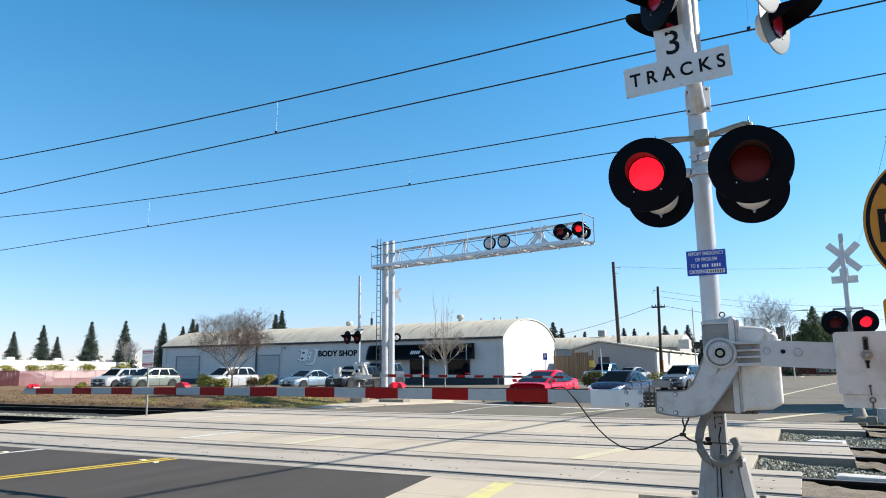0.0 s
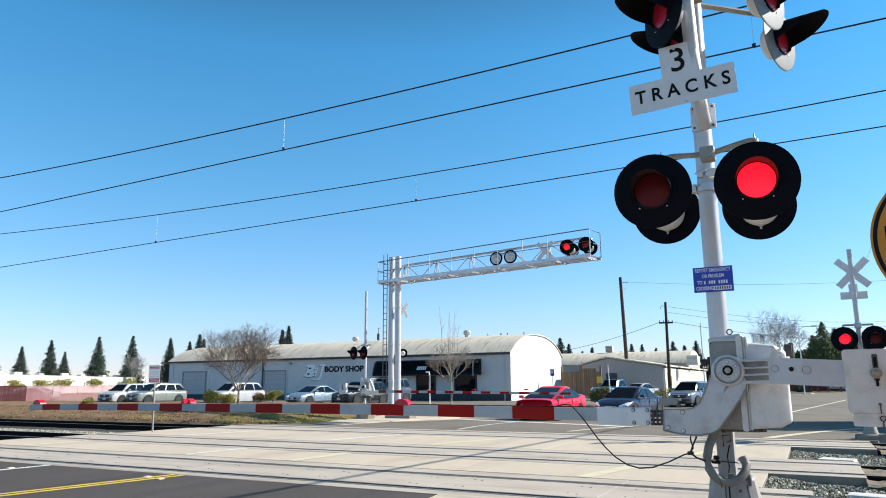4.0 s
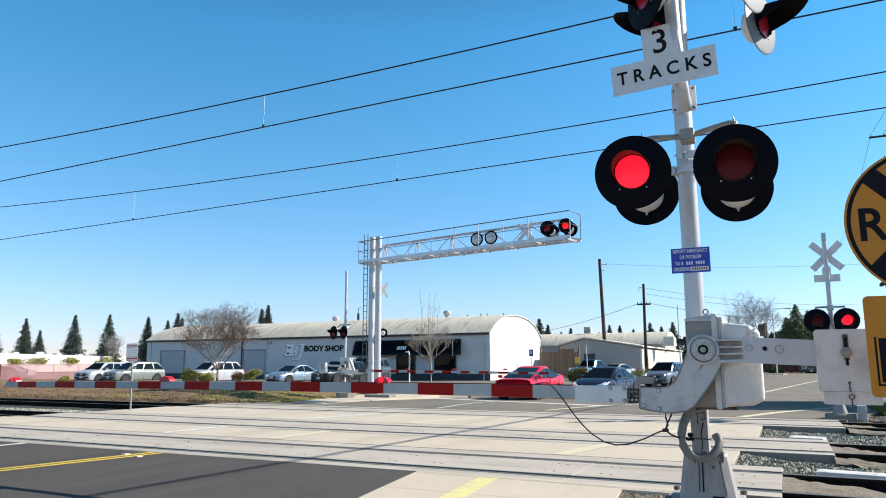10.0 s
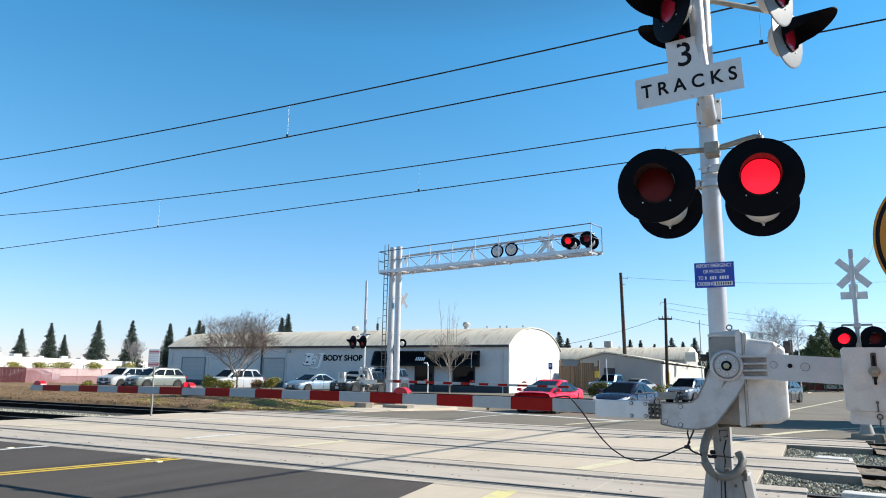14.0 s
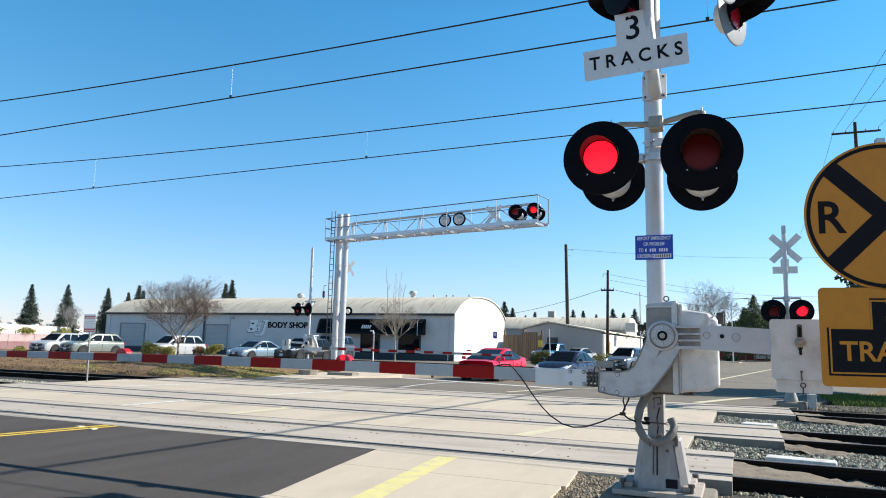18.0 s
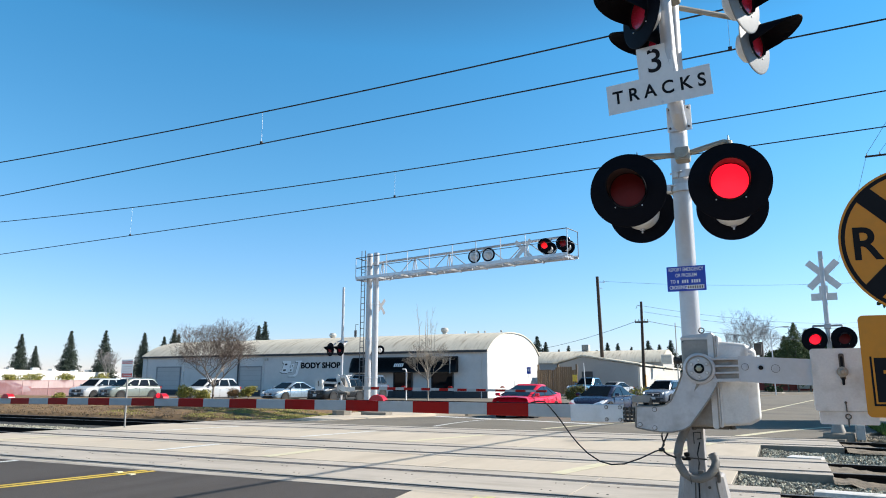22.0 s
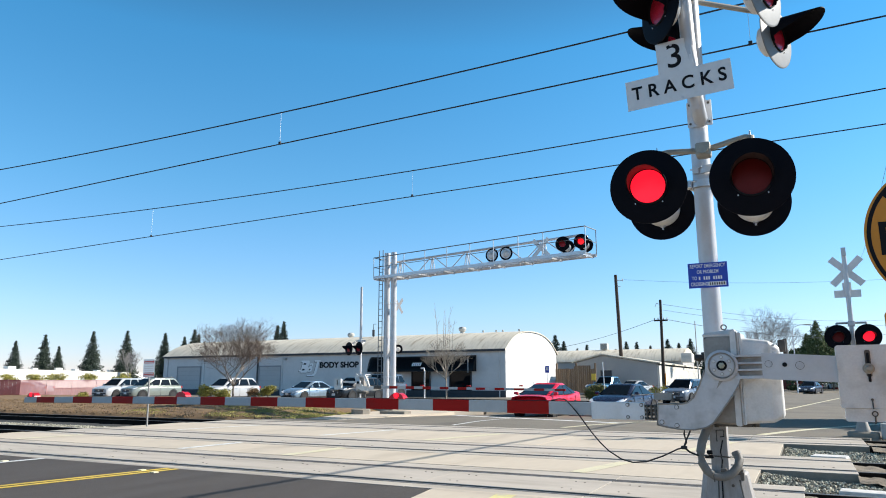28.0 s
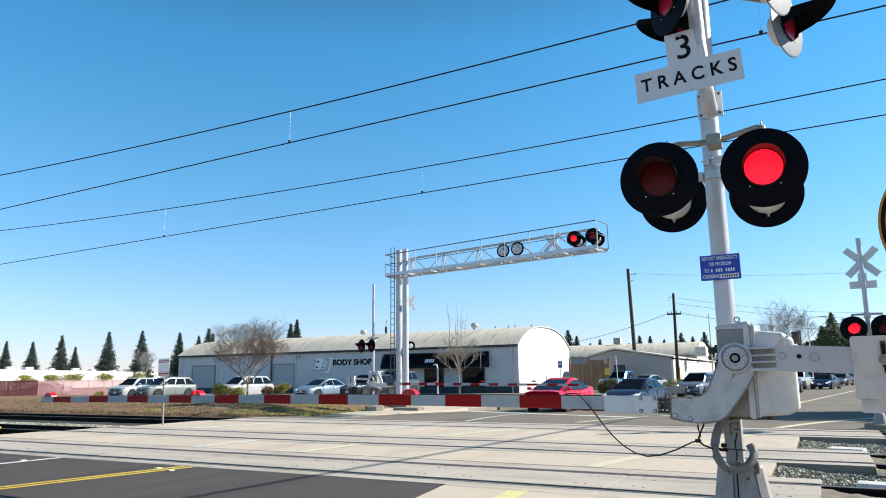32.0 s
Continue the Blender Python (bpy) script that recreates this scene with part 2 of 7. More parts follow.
YELLOW_WORN = paint("worn_yellow_paint", (0.648, 0.591, 0.405), 0.75, var=0.12, scale=4, dirt=(0.486, 0.437, 0.34), damt=0.8, dscale=4)
WHITE_LINE = paint("white_road_paint", (0.697, 0.689, 0.656), 0.7, var=0.12, scale=4, dirt=(0.324, 0.308, 0.283), damt=0.7, dscale=5)
BALLAST = paint("ballast_stone", (0.38, 0.355, 0.275), 0.9, var=0.25, scale=8, island=0.75)
# near-black: shade between stones and rails is put into the bed's colour
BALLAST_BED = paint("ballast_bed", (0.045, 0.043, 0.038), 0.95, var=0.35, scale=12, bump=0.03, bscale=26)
PEBBLE = paint("gravel_stone", (0.292, 0.243, 0.178), 0.9, var=0.25, scale=8, island=0.5)
DIRT = paint("dry_dirt", (0.219, 0.135, 0.0662), 0.95, var=0.3, scale=0.7, bump=0.03, bscale=9, dirt=(0.0972, 0.0616, 0.0299), damt=0.95, dscale=2.6)
STRAW_GREEN = paint("straw_green_grass", (0.34, 0.31, 0.09), 0.9, var=0.3, scale=3, island=0.5)
DRY_GRASS = paint("dry_grass", (0.23, 0.145, 0.07), 0.9, var=0.3, scale=3, island=0.5)
GREEN_GRASS = paint("green_grass", (0.105, 0.154, 0.0243), 0.85, var=0.3, scale=3, island=0.5)
RAIL_TOP = paint("polished_rail", (0.20, 0.175, 0.155), 0.5, 0.4, var=0.15, scale=3)
STRIP_DUSTY = paint("dusty_rubber", (0.10, 0.09, 0.08), 0.9, var=0.25, scale=2, dirt=(0.06, 0.055, 0.05), damt=0.8, dscale=3)
RAIL_RUST = paint("rusty_rail", (0.016, 0.012, 0.010), 0.95, 0.0, spec=0.1, var=0.3, scale=5, bump=0.002)
SLEEPER = paint("dark_sleeper", (0.045, 0.036, 0.03), 0.9, var=0.3, scale=6, bump=0.006, bscale=30)
GROOVE = paint("groove_rubber", (0.014, 0.012, 0.011), 0.9, var=0.2, scale=6)
GALV = paint("galvanised_steel", (0.62, 0.63, 0.65), 0.42, 0.55, var=0.08, scale=5, dirt=(0.42, 0.42, 0.42), damt=0.35, dscale=6)
SILVER = paint("silver_paint", (0.56, 0.56, 0.575), 0.42, 0.2, var=0.06, scale=4, bump=0.0006, bscale=90, dirt=(0.40, 0.39, 0.37), damt=0.3, dscale=5)
CAST = paint("cast_aluminium", (0.52, 0.51, 0.52), 0.42, 0.4, var=0.10, scale=5, bump=0.0008, bscale=160, dirt=(0.22, 0.20, 0.19), damt=0.45, dscale=7)
CAST_LIGHT = paint("painted_machine_cover", (0.68, 0.67, 0.655), 0.5, 0.1, var=0.10, scale=7, bump=0.0008, bscale=140, dirt=(0.30, 0.275, 0.24), damt=0.55, dscale=5)
GREASY = paint("greasy_steel", (0.10, 0.09, 0.08), 0.5, 0.4, var=0.25, scale=14, dirt=(0.05, 0.045, 0.04), damt=0.85, dscale=12)
BRONZE = paint("dull_bracket", (0.37, 0.335, 0.28), 0.55, 0.4, var=0.15, scale=12, dirt=(0.2, 0.18, 0.15), damt=0.5, dscale=9)
BLACK = paint("black_enamel", (0.006, 0.006, 0.009), 0.5, var=0.2, scale=6, bump=0.0004, bscale=120, spec=0.05)
BLACK_MATT = paint("matt_black", (0.012, 0.012, 0.014), 0.75, var=0.2, scale=6, spec=0.15)
RUBBER = paint("black_rubber", (0.02, 0.02, 0.02), 0.7, var=0.2, scale=20)
SIGN_WHITE = paint("white_sign_sheet", (0.72, 0.72, 0.72), 0.45, var=0.04, scale=3, dirt=(0.5, 0.5, 0.48), damt=0.3, dscale=9)
SIGN_YELLOW = paint("yellow_sign_sheet", (0.64, 0.225, 0.002), 0.42, var=0.05, scale=4, dirt=(0.48, 0.19, 0.01), damt=0.35, dscale=11)
SIGN_BLUE = paint("blue_sign_sheet", (0.012, 0.05, 0.42), 0.4, var=0.05, scale=5)
SIGN_RED = paint("red_sign_print", (0.55, 0.05, 0.035), 0.5, var=0.08, scale=9)
STRIPE_RED = paint("red_reflective_stripe", (0.35, 0.008, 0.005), 0.5, spec=0.15, var=0.08, scale=6, dirt=(0.25, 0.02, 0.015), damt=0.4, dscale=9)
STRIPE_WHITE = paint("white_reflective_stripe", (0.45, 0.46, 0.47), 0.5, spec=0.2, var=0.06, scale=6, dirt=(0.36, 0.36, 0.36), damt=0.4, dscale=9)
LED_ON = glow("lit_red_led", (1.0, 0.008, 0.026), 0.95)
LED_DIM = glow("lit_red_led_aslant", (1.0, 0.012, 0.02), 0.6)
LENS_DULL = paint("dull_red_lens", (0.33, 0.010, 0.022), 0.4, var=0.15, scale=20, spec=0.3)
STEEL_DARK = paint("dark_steel_rail", (0.16, 0.165, 0.175), 0.55, 0.5, var=0.1, scale=5)
HOOD_INSIDE = paint("hood_lining", (0.026, 0.011, 0.011), 0.6, var=0.2, scale=9)
LENS_OFF = paint("dark_red_lens", (0.105, 0.006, 0.008), 0.45, var=0.1, scale=20, spec=0.2)
# brighter copy of the red lens, with light put into its colour
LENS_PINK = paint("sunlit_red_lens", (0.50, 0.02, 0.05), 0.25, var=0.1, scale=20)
WIRE = paint("dark_wire", (0.03, 0.028, 0.03), 0.6, 0.3, var=0.1, scale=2)
WOOD_POLE = paint("dark_pole_wood", (0.055, 0.038, 0.028), 0.85, var=0.3, scale=6, bump=0.004, bscale=50, stretch=(1, 1, 0.1))
# ---- ground, roads, tracks ----
RAILS = (8.95, 10.39, 13.10, 14.54, 18.35, 19.79)


def sheet(name, pts, z0, z1, mat, label, category, kind="structure", smooth=None):
    ob = part(name, Shape().prism(pts, z0, z1), mat, smooth=smooth)
    return tagged(ob, label, category, kind=kind)


g = Shape()
g.add([(-1500, -800, -0.26), (1500, -800, -0.26), (1500, 2500, -0.26), (-1500, 2500, -0.26)], [(0, 1, 2, 3)])
ground = tagged(part("ground", g, DIRT, smooth=None), "dry brown dirt ground running to the horizon", "ground", kind="structure")

road_near = sheet("road_near", [(-40, -12), (-4.0, -12)] + [(-4.03 - 0.055 * max(0, y - 5) ** 1.85 + 0.05 * noise.noise((y * 2.1, 0.4, 0)) + 0.02 * noise.noise((y * 9, 0.4, 0)), y) for y in (0.12 * k for k in range(72))] + [(-40, 8.6)], -0.25, 0.0, ASPHALT, "fresh dark asphalt road with yellow and white lines", "road")


def fall(y):
    """Height of the far road, which drops a little beyond the tracks."""
    u = max(0.0, min(1.0, (y - 22.0) / 9.0))
    return -0.15 * u * u * (3 - 2 * u)


FAR_EDGES = ((20.42, -19.2, 1.3), (22.0, -16.9, 1.76), (23.5, -16.7, 2.2), (25.0, -16.5, 2.6), (26.3, -16.35, 3.0), (27.5, -16.2, 3.33), (29.0, -14.2, 3.7), (31.0, -13.2, 4.2), (42.0, -12.6, 7.0), (52.0, -10.6, 9.5), (60.0, -9.0, 11.6), (80.0, -3.0, 17.0), (140.0, 14.0, 34.0), (300.0, 60.0, 90.0))
road_far = tagged(part("road_far", Shape().loft([[(x0, y, -0.255), (x1, y, -0.255), (x1, y, fall(y)), (x0, y, fall(y))] for y, x0, x1 in FAR_EDGES]), ASPHALT_OLD, smooth=None), "weathered grey asphalt road beyond the tracks", "road", kind="structure")
lot = sheet("parking_lot", [(-110, 30.5), (-13.4, 30.5), (-12.8, 42), (-9.2, 60), (-3.2, 80), (13.8, 140), (-110, 140)], -0.25, -0.004, ASPHALT_OLD, "worn asphalt parking lot beside the body shop", "parking lot")
sheet("pavement_far", [(-24, 27.2), (-18.3, 27.2), (-17.5, 24.2), (-16.9, 21.7), (-15.3, 21.3), (-14.9, 25.0), (-14.35, 29.05), (-13.5, 30.4), (-24, 30.4)], -0.25, 0.012, CONCRETE, "pale concrete kerb and walk beside the far road", "pavement")
sheet("kerb_bend", [(-4.5, 96.4), (-0.2, 95.5), (0.2, 96.9), (-4.2, 97.9)], -0.25, 0.08, CONCRETE, "pale concrete kerb at the bend of the far road", "kerb")
sheet("kerb_far", [(9.7, 52.2), (17.2, 80.1), (34.2, 140), (40, 140), (21, 80), (12.5, 52)], -0.25, 0.12, CONCRETE, "concrete kerb and walk along the far road", "kerb")

# lines on the roads


def line(name, pts, w, mat, parent, label, height=lambda y: 0.0):
    """A painted line along points, w wide, 4 mm above the road."""
    s = Shape()
    if parent is road_far:
        height = fall
        pts = [(p[0] + (q[0] - p[0]) * k / 12, p[1] + (q[1] - p[1]) * k / 12) for p, q in zip(pts, pts[1:]) for k in range(12)] + [pts[-1]]
    for (x0, y0), (x1, y1) in zip(pts, pts[1:]):
        d = Vector((x1 - x0, y1 - y0)).normalized() * (w / 2)
        s.add([(x, y, height(y) + 0.005) for x, y in ((x0 - d.y, y0 + d.x), (x0 + d.y, y0 - d.x), (x1 + d.y, y1 - d.x), (x1 - d.y, y1 + d.x))], [(0, 1, 2, 3)])
    return part(name, s, mat, parent, label, smooth=None)


for off in (-0.10, 0.10):
    line("yellow_line", [(-11.1 + off, 0), (-9.95 + off, 5.7), (-9.36 + off, 8.5)], 0.13, YELLOW_LINE, road_near, "double yellow centre line")
line("white_line", [(-13.6, 0), (-12.9, 7.0), (-12.76, 8.5)], 0.17, WHITE_LINE, road_near, "white lane line")
mk = Shape()
for x, y in ((-9.62, 8.1), (-9.22, 8.0), (-12.95, 7.9)):
    mk.box((x, y, 0.009), (0.10, 0.10, 0.018), b=0.006)
part("road_marker", mk, paint("marker", (0.7, 0.62, 0.4), 0.5), road_near, "small raised road markers")
line("white_line", [(-10.25, 20.6), (-10.37, 22.1), (-10.74, 27.3)], 0.13, WHITE_LINE, road_far, "white lane line")
line("yellow_line", [(-1.15, 20.5), (0.2, 24.0), (2.6, 31)], 0.28, YELLOW_WORN, road_far, "worn yellow edge line")
line("white_line", [(-14.2, 28.85), (-9.9, 26.65), (-5.6, 24.4)], 0.55, WHITE_LINE, road_far, "white stop line")
line("yellow_line", [(-6.7, 21), (-1.15, 41.6), (2.62, 71.2), (9, 110)], 0.20, YELLOW_WORN, road_far, "faded yellow centre line")

# concrete crossing panels, one by one
crossing = tagged(new("crossing_deck"), "pale concrete panels set between the rails", "level crossing", kind="structure")
BANDS = []
for a, b in ((0, 1), (2, 3), (4, 5)):
    ya, yb = RAILS[a], RAILS[b]
    BANDS += [(ya - 0.40, ya - 0.113), (ya + 0.115, yb - 0.115), (yb + 0.113, yb + 0.55)]
BANDS += [(10.985, 12.66), (15.125, 17.91)]
RIGHT = {0: -0.12, 1: 0.62, 2: 1.12}


def panel(x0, x1, y0, y1, mat):
    dz = random.uniform(-0.002, 0.001)
    s = Shape().box(((x0 + x1) / 2, (y0 + y1) / 2, -0.13 + dz), (x1 - x0 - 0.007, y1 - y0, 0.26), b=0.006)
    ob = part("concrete_panel", s, mat, crossing, smooth=None)
    ob.data.materials.append(CONCRETE_DARK)  # upright sides get a darker colour that holds both dirt and shade
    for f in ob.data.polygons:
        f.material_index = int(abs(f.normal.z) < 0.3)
    return ob


for k, (y0, y1) in enumerate(BANDS):
    ym = (y0 + y1) / 2
    left = -20.4 + 0.13 * (ym - 9)
    if k < 9:
        right, step = RIGHT[k // 3], 2.44
    else:
        right, step = (-0.75, -0.55)[k - 9], 4.88
    x = right
    while x > left + 0.5:
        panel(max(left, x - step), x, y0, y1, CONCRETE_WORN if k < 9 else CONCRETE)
        x -= step
for k, y in enumerate(RAILS):
    for sgn in (-1, 1):
        gauge = (sgn > 0) == (k % 2 == 0)
        top = -0.10 if gauge else -0.004
        part("rubber_strip", Shape().box(((RIGHT[k // 2] - 20.0) / 2, y + sgn * 0.0745, top - 0.06), (RIGHT[k // 2] + 19.4, 0.073, 0.12)), GROOVE if gauge else STRIP_DUSTY, crossing, "black flangeway rubber beside the rail" if gauge else "dusty rubber strip beside the rail", smooth=None)
pits = Shape()
for k, (a, b) in enumerate(((0, 1), (2, 3), (4, 5))):
    x = RIGHT[k]
    while x > -19:
        for dx in (0.32, 2.0):
            for y in (RAILS[a] + 0.36,) if k else (RAILS[a] + 0.36, RAILS[b] - 0.42):
                pits.rod((x - dx, y, 0.0), (x - dx, y, 0.003), 0.017, n=8).rod((x - dx - 0.14, y + 0.05, 0.0), (x - dx - 0.14, y + 0.05, 0.003), 0.015, n=8)
        x -= 2.44
tagged(part("lifting_pit", pits, GROOVE, crossing, smooth=None), "small dark bolt pits in the panels", kind="stuff")
bed = Shape()
bed.prism([(-20.5, 8.6), (-0.7, 8.6), (0.3, 13), (0.6, 20.4), (-18.6, 20.4)], -0.26, -0.14)
tagged(part("crossing_base", bed, GROOVE, smooth=None), "dark grooves under the crossing panels", "base", kind="structure")
s = Shape().prism([(-20.4, 8.605), (-4.6, 8.605), (-1.8, 8.605), (-1.8, 8.612), (-20.4, 8.612)], -0.2, -0.002)
part("joint_strip", s, GROOVE, crossing)
line("white_line", [(-11.98, 11.0), (-11.85, 12.7)], 0.22, WHITE_LINE, crossing, "worn white lane line")
line("white_line", [(-11.5, 15.3), (-10.8, 17.95)], 0.22, WHITE_LINE, crossing, "worn white lane line")
line("white_line", [(-16.7, 15.2), (-15.9, 17.9)], 0.22, WHITE_LINE, crossing, "worn white lane line")
line("yellow_line", [(-17.68, 11.05), (-17.45, 12.7)], 0.26, YELLOW_WORN, crossing, "worn yellow line")
line("yellow_line", [(-9.1, 11.0), (-8.95, 12.7)], 0.28, YELLOW_WORN, crossing, "worn yellow line")
line("yellow_line", [(-8.3, 15.2), (-7.4, 17.9)], 0.28, YELLOW_WORN, crossing, "worn yellow line")
line("yellow_line", [(-3.3, 11.0), (-2.92, 12.7)], 0.26, YELLOW_WORN, crossing, "worn yellow line")
line("yellow_line", [(-2.3, 15.2), (-1.6, 17.9)], 0.26, YELLOW_WORN, crossing, "worn yellow line")

YELLOW_APRON = paint("faded_yellow_paint", (0.68, 0.608, 0.267), 0.75, var=0.10, scale=4, dirt=(0.535, 0.478, 0.365), damt=1.0, dscale=5)
# concrete walk this side of the tracks
walkway = tagged(new("pavement_near"), "pale concrete apron with a worn yellow line", "pavement", kind="structure")
for y0, y1 in ((-6, 1.0), (1.0, 5.55), (5.56, 7.32), (7.33, 8.60)):
    xl = -4.02 if y1 < 6 else (-4.06 if y1 < 8 else -4.36)
    pts = [(xl, y0), (-1.62 - 0.03 * max(0, y0 - 5), y0), (-1.62 - 0.05 * max(0, y1 - 5), y1), ({5.55: -4.08, 7.32: -4.36, 8.60: -4.56}.get(y1, xl), y1)]
    part("concrete_slab", Shape().prism(pts, -0.25, 0.002), CONCRETE, walkway, smooth=None)
line("yellow_line", [(-2.95, 2.0), (-3.20, 5.8), (-3.47, 8.5)], 0.26, YELLOW_APRON, walkway, "worn yellow line")
part("concrete_slab", Shape().prism([(-1.79, 8.30), (-0.6, 8.30), (-0.6, 8.6), (-1.79, 8.6)], -0.25, 0.003), CONCRETE, walkway, smooth=None)

# rails
RP = [(-0.075, 0), (0.075, 0), (0.075, 0.012), (0.012, 0.03), (0.010, 0.125), (0.036, 0.138), (0.036, 0.172), (0.028, 0.178), (-0.028, 0.178), (-0.036, 0.172), (-0.036, 0.138), (-0.010, 0.125), (-0.012, 0.03), (-0.075, 0.012)]


RAIL_CLIP = Shape().box((0, 0, 0), (0.10, 0.05, 0.04)).mesh("rail_clip")
RAIL_CLIP.materials.append(RAIL_RUST)


def track(ya, yb, xr, xl):
    t = thing("railway_track", pose(0, (ya + yb) / 2, -0.19), "pair of steel rails on dark sleepers in stone ballast", "railway track", "tracks of the crossing")
    for y in (ya, yb):
        dy = y - (ya + yb) / 2
        r = part("rail", Shape().loft([[(x, dy + a, b) for a, b in RP] for x in (-150, -60, -20, 0, 12, 150)]), RAIL_RUST, t, smooth=None)
        part("rail_head", Shape().box((0, dy, 0.180), (300, 0.066, 0.006)), RAIL_TOP, r, "polished rail head", smooth=None)
        for sgn in (-1, 1):
            for i in range(10):
                for x in (xr + 0.4 + i * 0.62, xl - 0.4 - i * 0.62):
                    o = new("rail_clip", RAIL_CLIP)
                    o.parent = r
                    o.matrix_basis = pose(x, dy + sgn * 0.09, 0.02)
    sl = Shape().box((0, 0, -0.06), (0.24, 2.6, 0.14), b=0.01).mesh("sleeper")
    sl.materials.append(SLEEPER)
    for i in range(26):
        for x in ([xr + 0.4 + i * 0.62] if i < 12 else []) + [xl - 0.4 - i * 0.62]:
            o = new("sleeper", sl)
            o.parent = t
            o.matrix_basis = pose(x, random.uniform(-0.04, 0.04), random.uniform(-0.01, 0.004), 0, 0, random.uniform(-1, 1))
    return t


track(RAILS[0], RAILS[1], -0.05, -20.2)
track(RAILS[2], RAILS[3], 0.7, -19.6)
track(RAILS[4], RAILS[5], 1.2, -18.8)

# ballast: a low bed, and loose stones on it


def bed_mesh(x0, x1, y0, y1, z, amp, step, name, mat, label, category="ballast"):
    nx, ny = int((x1 - x0) / step) + 1, int((y1 - y0) / step) + 1
    vs = [(x0 + (x1 - x0) * i / nx, y0 + (y1 - y0) * j / ny, 0) for j in range(ny + 1) for i in range(nx + 1)]
    vs = [(x, y, z(x, y) + amp * noise.noise((x * 1.7, y * 1.7, 3.1)) + 0.4 * amp * noise.noise((x * 7, y * 7, 1.0))) for x, y, _ in vs]
    fs = [(j * (nx + 1) + i, j * (nx + 1) + i + 1, (j + 1) * (nx + 1) + i + 1, (j + 1) * (nx + 1) + i) for j in range(ny) for i in range(nx)]
    return tagged(part(name, Shape().add(vs, fs), mat, smooth=180), label, category, kind="stuff")


def ballast_z(x, y):
    near = min(abs(y - (RAILS[i] + RAILS[i + 1]) / 2) for i in (0, 2, 4))
    low = -0.215 if near < 0.76 else -0.185 + 0.035 * min(1, max(0, (near - 0.85) / 0.5))
    # the bed meets the mid panels of the crossing nearly flush
    edge = max(0, 1 - max(0, x + 0.75) / 0.8) if x > -1 and (10.97 < y < 12.7 or 15.1 < y < 17.9) else 0
    return low + 0.09 * edge


bed_mesh(-0.9, 14, 8.3, 20.6, ballast_z, 0.03, 0.12, "ballast_bed", BALLAST_BED, "near-black stone bed between the rails, shade put into its colour")
bed_mesh(-60, -18.2, 8.3, 21.2, ballast_z, 0.03, 0.3, "ballast_bed", BALLAST_BED, "near-black stone bed between the rails, shade put into its colour")


def stones(name, region, count, size, z, mat, label, seed):
    """Loose angular stones scattered over a region (a function that gives a place)."""
    rnd = random.Random(seed)
    s = Shape()
    for _ in range(count):
        x, y = region(rnd)
        r = size * rnd.uniform(0.55, 1.25)
        m = pose(x, y, z(x, y) + 0.2 * r, rnd.uniform(0, 360), rnd.uniform(0, 360), rnd.uniform(0, 360))
        k = [rnd.uniform(0.6, 1.1) * r for _ in range(6)]
        s.add([(k[0], 0, 0), (-k[1], 0, 0), (0, k[2], 0), (0, -k[3], 0), (0, 0, k[4] * 0.8), (0, 0, -k[5] * 0.8)],
              [(0, 2, 4), (2, 1, 4), (1, 3, 4), (3, 0, 4), (2, 0, 5), (1, 2, 5), (3, 1, 5), (0, 3, 5)], m)
    return tagged(part(name, s, mat, smooth=None), label, "stones", kind="stuff")


def right_bed(r):
    while True:
        x, y = r.uniform(-0.8, 7), r.uniform(8.6, 20.6)
        lim = -0.72 if 10.95 < y < 12.7 else -0.5 if 15.1 < y < 18.0 else -0.1 if y < 10.95 else 0.64 if y < 15.1 else 1.15
        if x > lim and min(abs(y - a) for a in RAILS) > 0.1:
            return x, y


stones("ballast_stones", right_bed, 24000, 0.030, lambda x, y: ballast_z(x, y) + 0.018, BALLAST, "loose grey ballast stones", 3)
stones("ballast_stones", lambda r: (r.uniform(-34, -19.3), r.choice([r.uniform(11.0, 12.5), r.uniform(15.2, 16.7)])), 9000, 0.032, lambda x, y: ballast_z(x, y) + 0.005, BALLAST, "loose grey ballast stones", 4)
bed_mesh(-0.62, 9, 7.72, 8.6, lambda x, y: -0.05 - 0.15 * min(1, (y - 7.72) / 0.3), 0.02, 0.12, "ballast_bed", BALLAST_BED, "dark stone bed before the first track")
stones("ballast_stones", lambda r: (r.uniform(-0.6, 6), r.uniform(7.95, 8.75)), 3500, 0.025, lambda x, y: -0.19, BALLAST, "loose grey ballast stones", 6)
stones("gravel", lambda r: (r.uniform(-1.78, -0.64) if r.random() < 0.5 else r.uniform(-0.64, 1.6), r.uniform(5.2, 7.8)) if r.random() < 0.85 else (r.uniform(-1.78, -0.64), r.uniform(7.8, 8.28)), 6000, 0.021, lambda x, y: -0.035, PEBBLE, "fine tan gravel round the signal's foundation", 5)
sheet("gravel_bed", [(-1.60, -6), (9, -6), (9, 7.75), (-0.62, 7.75), (-0.62, 8.29), (-1.79, 8.29)], -0.25, -0.04, paint("gravel_bed_tan", (0.28, 0.23, 0.165), 0.95, var=0.35, scale=14, bump=0.02, bscale=60), "tan gravel beside the concrete apron", "gravel")

